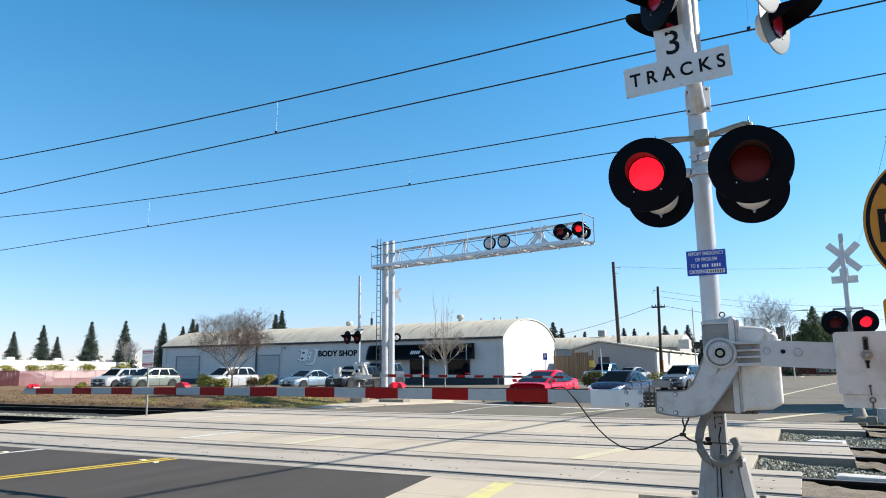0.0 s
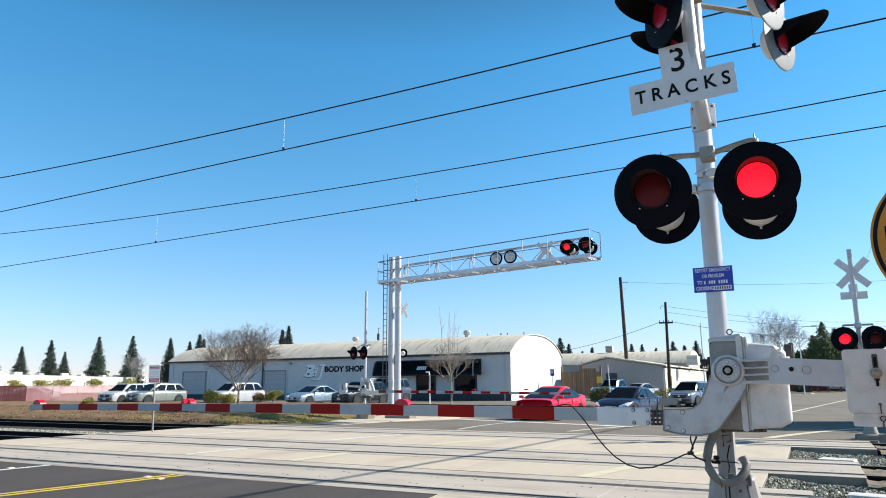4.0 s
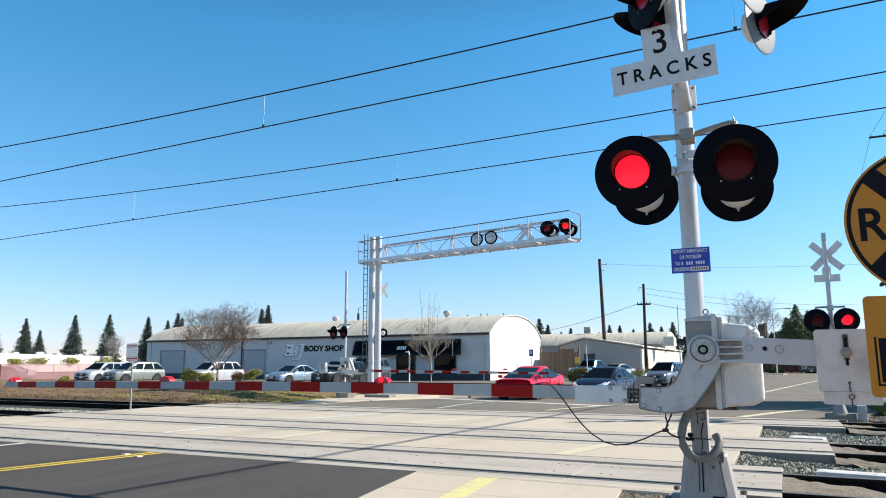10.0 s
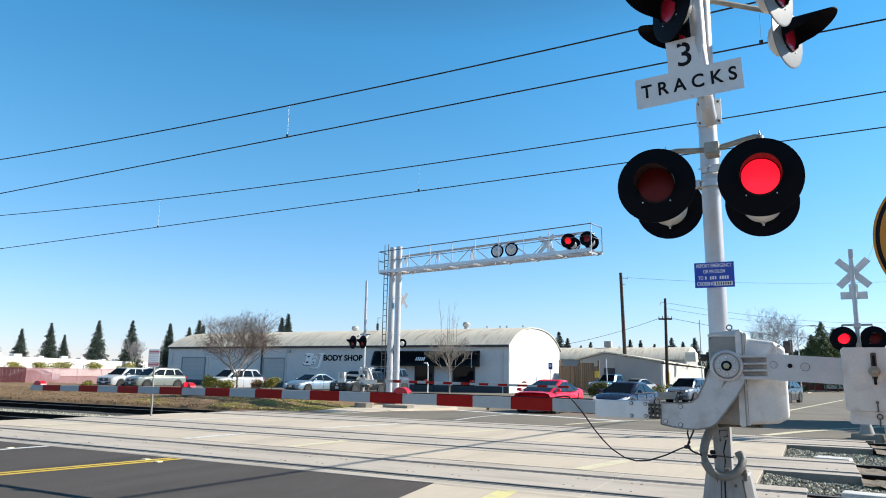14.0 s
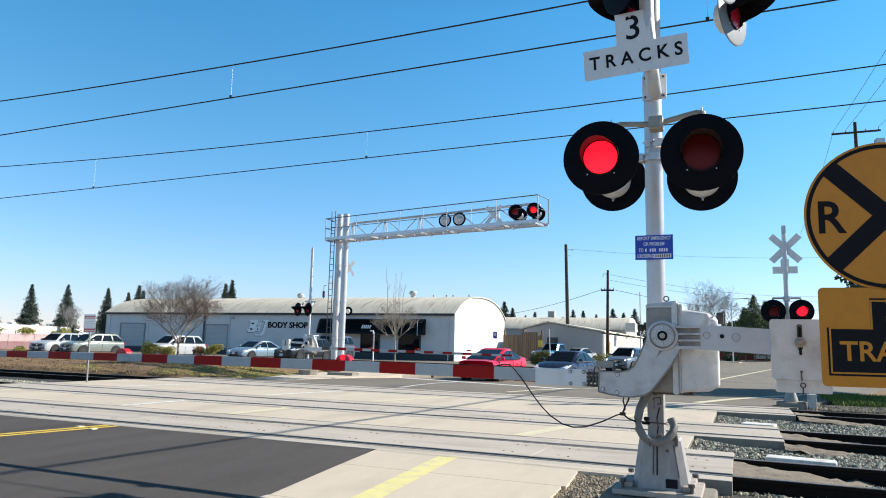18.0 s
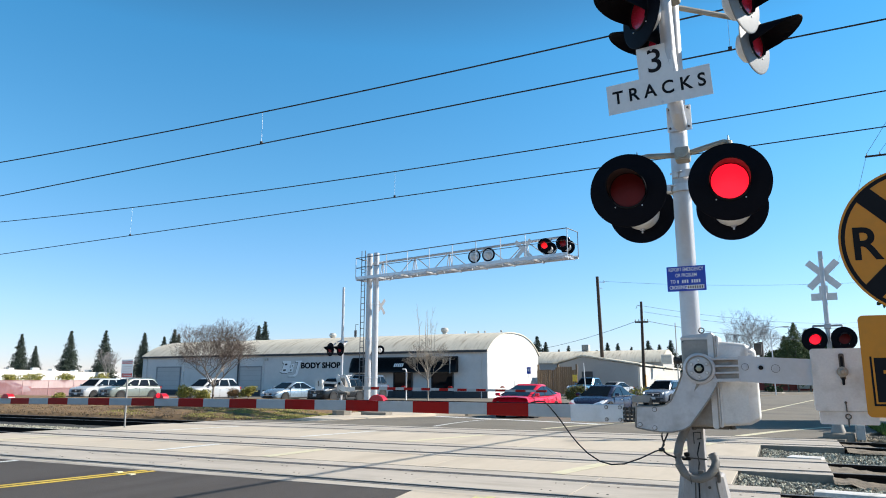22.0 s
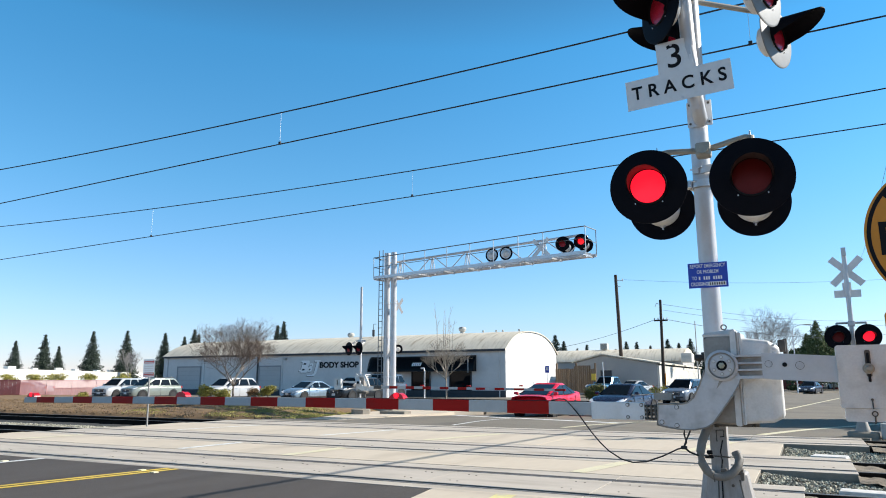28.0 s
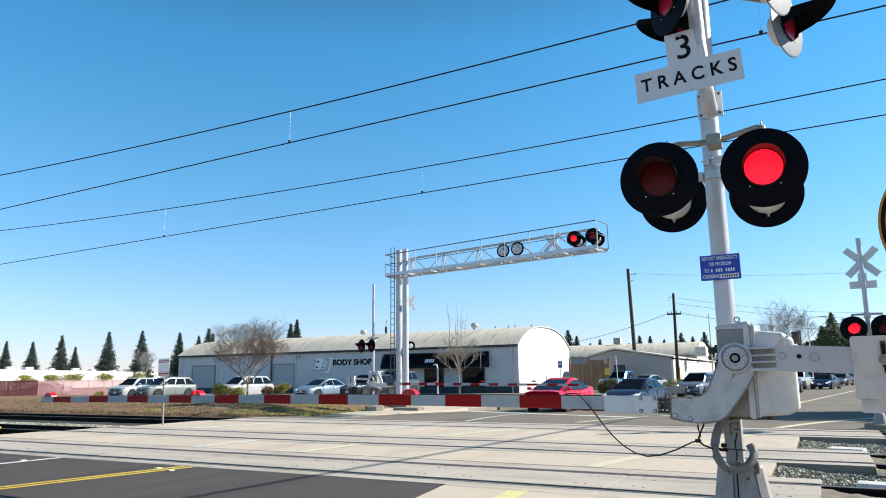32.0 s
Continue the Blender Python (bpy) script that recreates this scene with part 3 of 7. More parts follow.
# dirt packed against the panel ends
PACKED = paint("packed_dirt", (0.23, 0.19, 0.145), 0.95, var=0.3, scale=5, bump=0.02, bscale=40, dirt=(0.10, 0.08, 0.06), damt=0.7, dscale=4)
for x, y, w, d, h in ((0.78, 9.67, 1.8, 1.30, 0.20), (1.42, 13.82, 1.6, 1.30, 0.20), (1.95, 19.07, 1.6, 1.30, 0.19), (1.35, 12.62, 1.5, 0.72, 0.17), (2.25, 17.86, 2.2, 0.74, 0.20)):
    s = Shape()
    n = 14
    vs = [(-w / 2 + w * i / n, -d / 2 + d * j / n, h * max(0, 1 - i / n) ** 0.8 * (1 - 0.25 * (2 * j / n - 1) ** 2) - 0.21 + 0.06 * noise.noise((i * 0.5, j * 0.5, x))) for j in range(n + 1) for i in range(n + 1)]
    s.add(vs, [(j * (n + 1) + i, j * (n + 1) + i + 1, (j + 1) * (n + 1) + i + 1, (j + 1) * (n + 1) + i) for j in range(n) for i in range(n)])
    tagged(part("dirt_heap", s, PACKED, at=pose(x, y, 0), smooth=60), "packed dirt wedged between the rails", "dirt", kind="stuff")

# far bank with dry grass, and the green verge
bed_mesh(-90, -16.9, 21.3, 40.0, lambda x, y: (0.02 if y < 29 else -0.12) - 0.07 * max(0, min(1, (x + 17.9) / 0.4)) + 0.34 * max(0, min(1, (y - 21.6) / 3.0)) * max(0, min(1, (-18.0 - x) / 3.0)) - (0.22 if y < 21.5 else 0), 0.06, 0.45, "earth_bank", DIRT, "low bank of dry brown earth and grass", "bank")
bed_mesh(1.9, 30, 20.7, 60, lambda x, y: -0.08 + 0.1 * min(1, max(0, (y - 21.5) / 2)) - (0.3 if x < 2.6 + (y - 21) * 0.26 else 0), 0.03, 0.5, "grass_verge", paint("grassy_earth", (0.16, 0.14, 0.075), 0.9, var=0.3, scale=3, bump=0.02, bscale=30), "green grass verge beside the far signal", "verge")


def grass(name, region, count, h, z, mat, label, seed):
    rnd = random.Random(seed)
    s = Shape()
    for _ in range(count):
        x, y = region(rnd)
        a, hh, w = rnd.uniform(0, 6.28), h * rnd.uniform(0.4, 1.2), 0.012 * rnd.uniform(0.7, 2.2)
        lx, ly = rnd.uniform(-0.5, 0.5) * hh, rnd.uniform(-0.5, 0.5) * hh
        c, q, zz = math.cos(a) * w, math.sin(a) * w, z(x, y)
        s.add([(x - c, y - q, zz), (x + c, y + q, zz), (x + lx * 0.5 + c * 0.6, y + ly * 0.5 + q * 0.6, zz + hh * 0.6), (x + lx, y + ly, zz + hh)], [(0, 1, 2), (0, 2, 3)])
    return tagged(part(name, s, mat, smooth=None), label, "grass", kind="stuff")


def bank_z(x, y):
    return 0.0 + 0.34 * max(0, min(1, (y - 21.6) / 3.0)) * max(0, min(1, (-18.0 - x) / 3.0))


grass("dry_grass", lambda r: (r.uniform(-46, -18.6), r.uniform(21.6, 26)), 8000, 0.07, bank_z, DRY_GRASS, "tufts of dry yellow grass on the bank", 7)

def green_patch(r):
    while True:
        x, y = max(r.uniform(-30, -17.5), r.uniform(-30, -17.5)), r.uniform(21.6, 26)
        if noise.noise((x * 0.5, y * 0.7, 2.0)) + 0.16 * (x + 22.5) / 5 > r.uniform(-0.15, 0.25):
            return x, y


grass("green_grass", green_patch, 12000, 0.06, bank_z, STRAW_GREEN, "short yellow-green grass on the bank", 8)
CLOD = paint("earth_clod", (0.17, 0.115, 0.065), 0.95, var=0.3, scale=6, island=0.6)
stones("earth_clods", lambda r: (r.uniform(-46, -18.6), r.uniform(21.5, 25.5)), 5000, 0.055, lambda x, y: bank_z(x, y) - 0.02, CLOD, "brown clods of earth on the bank", 12)
stones("gravel", lambda r: (r.uniform(1.6, 9), r.uniform(20.7, 22.6)), 6000, 0.034, lambda x, y: -0.045, PEBBLE, "loose tan gravel before the green verge", 11)
grass("green_grass", lambda r: (r.uniform(2.4, 10), r.uniform(22.5, 27.5)), 20000, 0.13, lambda x, y: -0.02, GREEN_GRASS, "green grass behind the far signal", 9)
# ---- crossing signals ----
HALF = 5 / 9  # seconds from one flash to the next
FLASH = []  # lit discs with their phase


def lamp_head(parent, at, yaw, phase, lens=LENS_OFF, name="lamp", flash=True, disc=BLACK, size=1.0, reach=0.30, lit=LED_ON):
    """A round flashing lamp with backing disc, hood and housing; it looks along -y turned by yaw."""
    m = at @ pose(0, 0, 0, 90, 0, 0) if yaw is None else at @ pose(0, 0, 0, 0, 0, yaw) @ pose(0, 0, 0, 90, 0, 0)
    m = m @ Matrix.Diagonal((size, size, size, 1))
    lamp = part(name, Shape().lathe([(0.165, 0.004), (0.32, -0.004), (0.335, -0.012), (0.335, -0.018), (0.32, -0.012), (0.165, -0.006)], n=48, close=True), disc, parent, "flashing lamp on a black disc", at=m)
    hood, n = Shape(), 28
    vs, fs = [], []
    for r in (0.168, 0.160):
        for i in range(n + 1):
            a = math.pi * (1.42 * i / n - 0.21)
            d = 0.03 + reach * 1.08 * (max(0.0, math.sin(a) + 0.25) / 1.25) ** 0.7
            for z in (-0.004, d):
                vs.append((r * math.cos(a) * (1 + 0.10 * z), r * math.sin(a) - 0.12 * z, z))
    k = 2 * (n + 1)
    for i in range(n):
        fs += [(2 * i, 2 * i + 1, 2 * i + 3, 2 * i + 2), (k + 2 * i, k + 2 * i + 2, k + 2 * i + 3, k + 2 * i + 1), (2 * i + 1, k + 2 * i + 1, k + 2 * i + 3, 2 * i + 3)]
    part("hood", hood.add(vs, fs), BLACK, lamp, "black snout hood")
    part("hood_lining", Shape().add([(x * 0.985, y * 0.985, z) for x, y, z in vs[k:]], [(2 * i, 2 * i + 2, 2 * i + 3, 2 * i + 1) for i in range(n)]), HOOD_INSIDE if flash else BLACK, lamp, "dull inside of the hood")
    part("lens", Shape().lathe([(0.001, 0.012), (0.08, 0.010), (0.152, 0.002), (0.158, -0.012)], n=40), lens, lamp, "dark red lens")
    part("rim", Shape().lathe([(0.152, 0.0), (0.158, 0.02), (0.168, 0.018), (0.170, 0.0)], n=40), BLACK_MATT, lamp)
    part("housing", Shape().lathe([(0.18, -0.020), (0.175, -0.08), (0.15, -0.14), (0.10, -0.170), (0.001, -0.18)], pose(0, -0.018, 0), 32), CAST_LIGHT, lamp, "cast lamp housing")
    part("latch", Shape().box((0, -0.185, -0.05), (0.05, 0.05, 0.05), b=0.008).rod((0, -0.20, -0.05), (0, -0.235, -0.05), 0.010), CAST, lamp)
    for a in (-128, -52):
        part("screw", Shape().rod((0.19 * math.cos(radians(a)), 0.19 * math.sin(radians(a)), 0), (0.19 * math.cos(radians(a)), 0.19 * math.sin(radians(a)), 0.012), 0.006, n=8), GALV, lamp)
    if flash:
        led = part("lit_disc", Shape().lathe([(0.001, 0.012), (0.08, 0.010), (0.149, 0.002), (0.149, -0.001), (0.001, -0.001)], n=40), lit, lamp, "glowing red lamp disc")
        FLASH.append((led, phase, 0.010, -0.03))
    return lamp


def cross_arm(sig, x0, x1, y, z, px, py, yl):
    """The bent pipe that carries a pair of lamps, with its junction box on the pole."""
    a = part("lamp_arm", Shape().tube([(x0, yl, z - 0.02), (x0 + 0.02, y, z + 0.05), (x0 + 0.12, y, z + 0.06), (px, y, z + 0.03), (x1 - 0.16, y, z + 0.08), (x1 - 0.05, y, z + 0.10), (x1, y, z + 0.09), (x1 + 0.02, yl, z - 0.06)], 0.026, 10), BRONZE, sig, "dull bronze lamp bracket")
    part("junction_box", Shape().box((px, y, z + 0.03), (0.13, 0.14, 0.13), b=0.02).rod((px, y - 0.09, z + 0.03), (px, y - 0.06, z + 0.03), 0.05), BRONZE, a)
    for x, zz in ((x0 + 0.02, z + 0.06), (x1 - 0.01, z + 0.10)):
        part("finial", Shape().rod((x, y, zz), (x, y, zz + 0.06), 0.014, 0.003, 8), GALV, a)
    part("pole_clamp", Shape().lathe([(0.09, -0.035), (0.115, -0.035), (0.115, 0.035), (0.09, 0.035)], pose(px, py, z - 0.06), 20, True).box((px - 0.11, py - 0.06, z - 0.06), (0.05, 0.09, 0.07), b=0.006).rod((px - 0.16, py - 0.05, z - 0.04), (px - 0.05, py - 0.12, z - 0.04), 0.008), GALV, a)
    return a


MX, MY = -0.703, 6.80
mast = thing("crossing_signal", pose(MX, MY, 0.14), "silver railroad crossing signal mast with red flashing lamps", "crossing signal")
IN = pose(-MX, -MY, -0.14)  # world coordinates into the mast's own


def here(x, y, z, yaw=0, tilt=0):
    return IN @ pose(x, y, z, tilt, 0, yaw)


def moved(shape):
    shape.v = [(x - MX, y - MY, z - 0.14) for x, y, z in shape.v]
    return shape


part("pole", moved(Shape().rod((MX, MY, 1.08), (MX + 0.005, MY, 6.2), 0.086, 0.083, 28)), SILVER, mast, "round silver-painted pole")
ped = Shape()
GRIMY_LUG = paint("grimy_lug", (0.15, 0.135, 0.12), 0.6, 0.2, var=0.2, scale=12)
PED_GREY = paint("grimy_shaded_grey", (0.36, 0.34, 0.33), 0.6, 0.1, var=0.16, scale=5, bump=0.0015, bscale=80, dirt=(0.20, 0.17, 0.14), damt=0.65, dscale=5, stretch=(1.6, 1.6, 0.5))
RUSTY = paint("rusty_plate", (0.40, 0.36, 0.32), 0.75, 0.1, var=0.2, scale=6, bump=0.003, bscale=60, dirt=(0.20, 0.11, 0.07), damt=0.6, dscale=6)
ped.loft([[(MX + (a * 1.22 if a > 0 else a) * w, MY + b * w * 0.95, z) for a, b in ((-1, -0.75), (-0.75, -1), (0.75, -1), (1, -0.75), (1, 0.75), (0.75, 1), (-0.75, 1), (-1, 0.75))] for z, w in ((0.20, 0.220), (0.30, 0.205), (0.56, 0.168), (0.615, 0.160), (0.63, 0.145), (0.63, 0.10))])
part("pedestal", moved(ped), PED_GREY, mast, "tapered grey cast pedestal")
# pole below the machine: its shade and grime both put into the grey
part("lower_pole", moved(Shape().box((MX - 0.018, MY, 0.85), (0.146, 0.146, 0.54), b=0.012)), PED_GREY, mast, "lower part of the pole, coloured darker for grime and shade")
part("base_flange", moved(Shape().box((MX, MY, 0.175), (0.74, 0.70, 0.05), b=0.012).box((MX - 0.26, MY, 0.225), (0.10, 0.5, 0.05), b=0.012).box((MX + 0.26, MY, 0.225), (0.10, 0.5, 0.05), b=0.012)), RUSTY, mast)
part("bolt_pocket", moved(Shape().box((MX + 0.12, MY - 0.197, 0.255), (0.10, 0.03, 0.075), b=0.006)), BLACK_MATT, mast, "dark pocket at the foot of the pedestal")
part("pedestal_seam", moved(Shape().tube([(MX + 0.140, MY - 0.158, 0.58), (MX + 0.185, MY - 0.192, 0.31)], 0.006, 6)), GREASY, mast)
part("pedestal_seam", moved(Shape().tube([(MX - 0.03, MY - 0.158, 0.60), (MX - 0.035, MY - 0.197, 0.32)], 0.005, 6)), GREASY, mast)
for a, b in ((-1, -1), (1, -1), (1, 1), (-1, 1)):
    part("anchor_bolt", moved(Shape().rod((MX + a * 0.29, MY + b * 0.27, 0.20), (MX + a * 0.29, MY + b * 0.27, 0.275), 0.014, n=8).rod((MX + a * 0.29, MY + b * 0.27, 0.25), (MX + a * 0.29, MY + b * 0.27, 0.28), 0.028, n=6)), GREASY, mast)
part("set_bolt", moved(Shape().rod((MX + 0.085, MY - 0.178, 0.53), (MX + 0.085, MY - 0.12, 0.53), 0.013, n=8)), GREASY, mast)
part("collar_lug", moved(Shape().box((MX + 0.13, MY - 0.13, 0.645), (0.09, 0.08, 0.05), b=0.01).box((MX + 0.165, MY - 0.15, 0.61), (0.03, 0.05, 0.07), b=0.008)), GRIMY_LUG, mast)
part("collar_lug", moved(Shape().box((MX + 0.02, MY - 0.16, 0.645), (0.05, 0.03, 0.05), b=0.008)), GRIMY_LUG, mast)
part("hand_hole", moved(Shape().tube([(MX - 0.028, MY - 0.088, 0.885), (MX - 0.030, MY - 0.088, 0.98), (MX + 0.03, MY - 0.088, 0.985), (MX + 0.032, MY - 0.088, 0.93), (MX + 0.0, MY - 0.092, 0.925)], 0.005, 6).tube([(MX + 0.02, MY - 0.10, 0.90), (MX - 0.005, MY - 0.095, 0.80), (MX + 0.006, MY - 0.10, 0.72), (MX - 0.002, MY - 0.15, 0.64), (MX + 0.0, MY - 0.178, 0.54), (MX + 0.0, MY - 0.205, 0.32)], 0.006, 6)), BLACK_MATT, mast, "small handhole with a black cable")
tagged(part("foundation", Shape().box((MX, MY, -0.04), (0.95, 0.9, 0.36), b=0.03), CONCRETE_DARK), "rough concrete footing under the signal mast", "foundation")

# lower pair towards the road on this side, and the pair behind
ZL = 3.105
lamp_head(mast, here(-1.090, 6.13, ZL + 0.01, 0, 3), 4, 0)
lamp_head(mast, here(-0.243, 6.15, ZL - 0.01, 0, 3), 4, 1)
cross_arm(mast, -1.06 - MX, -0.23 - MX, 6.42 - MY, ZL + 0.33 - 0.14, 0.07, 0, 6.24 - MY)
lamp_head(mast, here(-1.165, 7.28, ZL + 0.075, 0, 3), 184, 1)
lamp_head(mast, here(-0.290, 7.28, ZL + 0.03, 0, 3), 184, 0)
cross_arm(mast, -1.16 - MX, -0.28 - MX, 7.05 - MY, ZL + 0.20 - 0.14, 0, 0, 7.2 - MY)

# upper pairs towards the side roads
UPL = ((-0.926, 6.31, 4.9), (-0.90, 6.96, 4.86), (-0.005, 6.45, 4.9), (0.060, 7.34, 4.855))
# black discs turned to the sun: fading and sun glare put into a grey
WORN_GLARE = paint("worn_disc_with_sun_glare", (0.17, 0.17, 0.165), 0.5, var=0.15, scale=8)
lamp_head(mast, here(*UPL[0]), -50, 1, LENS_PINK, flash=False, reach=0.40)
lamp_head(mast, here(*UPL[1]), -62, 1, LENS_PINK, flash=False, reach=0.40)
lamp_head(mast, here(*UPL[2]), 68, 0, LENS_PINK, flash=False, disc=WORN_GLARE, reach=0.40)
lamp_head(mast, here(*UPL[3]), 67, 1, LENS_PINK, flash=False, disc=WORN_GLARE, reach=0.40)
part("upper_arm", moved(Shape().tube([(-0.88, 6.35, 5.18), (-0.74, 6.45, 5.2), (-0.60, 6.55, 5.2), (-0.15, 6.5, 5.17), (-0.08, 6.47, 5.1)], 0.028, 10).tube([(-0.95, 6.93, 5.2), (-0.7, 6.9, 5.22), (-0.05, 7.36, 5.15)], 0.028, 10).box((-0.66, 6.6, 5.2), (0.16, 0.22, 0.20), b=0.03)), BRONZE, mast, "dull bronze bracket of the upper lamps")
part("riser_pipe", moved(Shape().tube([(-0.664, 6.72, 3.86), (-0.664, 6.62, 3.87), (-0.668, 6.52, 3.93), (-0.672, 6.47, 4.05), (-0.70, 6.46, 4.5), (-0.74, 6.46, 6.1)], 0.066, 18)), SILVER, mast, "bent silver riser pipe")
pl = part("back_plate", moved(Shape().box((-0.672, 6.70, 3.925), (0.225, 0.018, 0.25), b=0.004)), GALV, mast)
for a in (-0.085, 0.085):
    for b in (-0.095, 0.095):
        part("plate_bolt", moved(Shape().rod((-0.672 + a, 6.68, 3.925 + b), (-0.672 + a, 6.69, 3.925 + b), 0.012, n=6)), GREASY, pl)

# the number-of-tracks sign
def tracks_sign(parent, m, w=0.945, ink=BLACK_MATT, face=SIGN_WHITE, letters=True):
    k = w / 3
    pts = [(-1.5, -0.47), (1.5, -0.47), (1.5, 0.47), (0.5, 0.47), (0.5, 1.45), (-0.5, 1.45), (-0.5, 0.47), (-1.5, 0.47)]
    sg = part("tracks_sign", Shape().prism([(x * k, y * k) for x, y in pts], -0.004, 0.0), face, parent, "white sign reading 3 TRACKS", smooth=None, at=m)
    if letters:
        word("TRACKS", 0.180, ink, sg, pose(0.004, 0.005, 0.001) @ Matrix.Diagonal((0.92, 1, 1, 1)), "tracks_lettering", bold=0.0035, gap=1.58)
        word("3", 0.335, ink, sg, pose(0, 0.92 * k, 0.001), "number_lettering", bold=0.002)
        for x, y in ((-0.02, 1.32 * k), (0.03, -0.40 * k)):
            part("sign_bolt", Shape().rod((x, y, 0), (x, y, 0.008), 0.013, n=8), GALV, sg)
    return sg


tracks_sign(mast, here(-0.812, 6.40, 4.125) @ pose(0, 0, 0, 90, 0, 0) @ pose(0, 0, 0, 0, 0, 3.0), 0.95)
# the blue notice
em = part("notice_sign", Shape().box((0, 0, 0), (0.335, 0.228, 0.003), b=0.001), SIGN_BLUE, mast, "blue sign asking to report emergencies", at=here(-0.704, 6.70, 2.365) @ FACE @ Matrix.Diagonal((1.02, 1.02, 1, 1)))
part("sign_border", Shape().prism([(-0.165, -0.111), (0.165, -0.111), (0.165, 0.111), (-0.165, 0.111)], 0.001, 0.0016), SIGN_BLUE, em)
INK = paint("white_ink", (0.8, 0.8, 0.8), 0.5, var=0.03)
for txt, zz in (("REPORT EMERGENCY", 0.083), ("OR PROBLEM", 0.030)):
    word(txt, 0.040, INK, em, pose(0, zz, 0.002) @ Matrix.Diagonal((0.78, 1.15, 1, 1)), "notice_lettering", bold=0.0004, depth=0.0008)
word("TO", 0.040, INK, em, pose(-0.115, -0.026, 0.002) @ Matrix.Diagonal((0.78, 1.15, 1, 1)), "notice_lettering", bold=0.0004, depth=0.0008)
word("CROSSING", 0.040, INK, em, pose(-0.075, -0.080, 0.002) @ Matrix.Diagonal((0.78, 1.15, 1, 1)), "notice_lettering", bold=0.0009, depth=0.0008)
for k in range(10):
    if k not in (1, 5):
        part("number_bar", Shape().box((-0.072 + k * 0.0205, -0.026, 0.002), (0.013, 0.030, 0.0015)), INK, em, smooth=None)
cn = part("number_patch", Shape().box((0.075, -0.080, 0.002), (0.150, 0.036, 0.002)), INK, em, "white sticker with a row of dark bars", smooth=None)
for k in range(7):
    part("number_bar", Shape().box((0.016 + k * 0.0195, -0.080, 0.0035), (0.010, 0.024, 0.0012)), BLACK_MATT, cn, smooth=None)
# ---- the near gate ----
GX, GY, GZ = -0.60, 6.30, 1.535
gate = thing("crossing_gate", pose(GX, GY, GZ), "grey gate machine with a lowered red and white arm", "crossing gate")


def ing(shape):
    shape.v = [(x - GX, y - GY, z - GZ) for x, y, z in shape.v]
    return shape


UPR = pose(0, 0, 0, 90, 0, 0)  # x, z outlines raised along y


def plate(pts, y0, y1):
    """An outline in x, z with thickness from y0 to y1."""
    return Shape().prism(pts, -y1, -y0, UPR)


def rounded(x0, x1, z0, z1, r, n=5):
    pts = []
    for cx, cz, a0 in ((x1 - r, z0 + r, -90), (x1 - r, z1 - r, 0), (x0 + r, z1 - r, 90), (x0 + r, z0 + r, 180)):
        pts += [(cx + r * math.cos(radians(a0 + 90 * i / n)), cz + r * math.sin(radians(a0 + 90 * i / n))) for i in range(n + 1)]
    return pts


# machine box: body, flange, swollen cover
GRIME = paint("grimy_cast", (0.33, 0.305, 0.275), 0.6, 0.2, var=0.18, scale=5, dirt=(0.17, 0.135, 0.10), damt=0.75, dscale=3.2, bump=0.001, bscale=120)
body = part("machine_body", ing(Shape().box((-0.612, 6.56, 1.42), (0.28, 0.36, 0.74), b=0.03)), GRIME, gate, "cast machine housing with grimy lower half")
part("gasket", ing(plate(rounded(-0.486, -0.477, 1.045, 1.82, 0.004), 6.352, 6.37)), GRIME, gate, "dark seam of the housing")
part("machine_flange", ing(plate(rounded(-0.532, -0.480, 1.04, 1.825, 0.02), 6.36, 6.77)), CAST_LIGHT, gate)
part("machine_flange", ing(plate(rounded(-0.482, -0.445, 1.05, 1.815, 0.02), 6.37, 6.76)), CAST_LIGHT, gate)
cov = Shape()
rings = []
for x, z0, z1, d in ((-0.447, 1.058, 1.768, 0.185), (-0.25, 1.072, 1.742, 0.180), (-0.232, 1.078, 1.732, 0.175), (-0.176, 1.108, 1.695, 0.135), (-0.166, 1.118, 1.685, 0.125), (-0.163, 1.135, 1.668, 0.11)):
    rings.append([(x, 6.565 + a, b) for a, b in rounded(-d, d, z0, z1, 0.035)])
cov.loft(rings)
part("machine_cover", ing(cov), CAST_LIGHT, gate, "pale rounded machine cover")
part("machine_lid", ing(Shape().loft([[(-0.75, 6.40, 1.775), (-0.49, 6.40, 1.775), (-0.49, 6.72, 1.775), (-0.75, 6.72, 1.775)], [(-0.755, 6.39, 1.80), (-0.485, 6.39, 1.80), (-0.485, 6.73, 1.80), (-0.755, 6.73, 1.80)], [(-0.74, 6.41, 1.815), (-0.50, 6.41, 1.845), (-0.50, 6.71, 1.845), (-0.74, 6.71, 1.815)]])), CAST_LIGHT, gate)
part("lid_gap", ing(Shape().box((-0.62, 6.392, 1.768), (0.25, 0.012, 0.012))), GREASY, gate, "dark seam under the lid", smooth=None)
ring = Shape()
for k in range(16):
    a0, a1 = 2 * math.pi * k / 16, 2 * math.pi * (k + 1) / 16
    ring.rod((-0.585 + 0.022 * math.cos(a0), 6.5, 1.868 + 0.022 * math.sin(a0)), (-0.585 + 0.022 * math.cos(a1), 6.5, 1.868 + 0.022 * math.sin(a1)), 0.006, n=6)
part("lifting_eye", ing(ring), GREASY, gate)
part("hasp", ing(Shape().box((-0.145, 6.58, 1.70), (0.06, 0.12, 0.10), b=0.01).rod((-0.12, 6.58, 1.76), (-0.12, 6.58, 1.63), 0.018, n=8)), GREASY, gate)
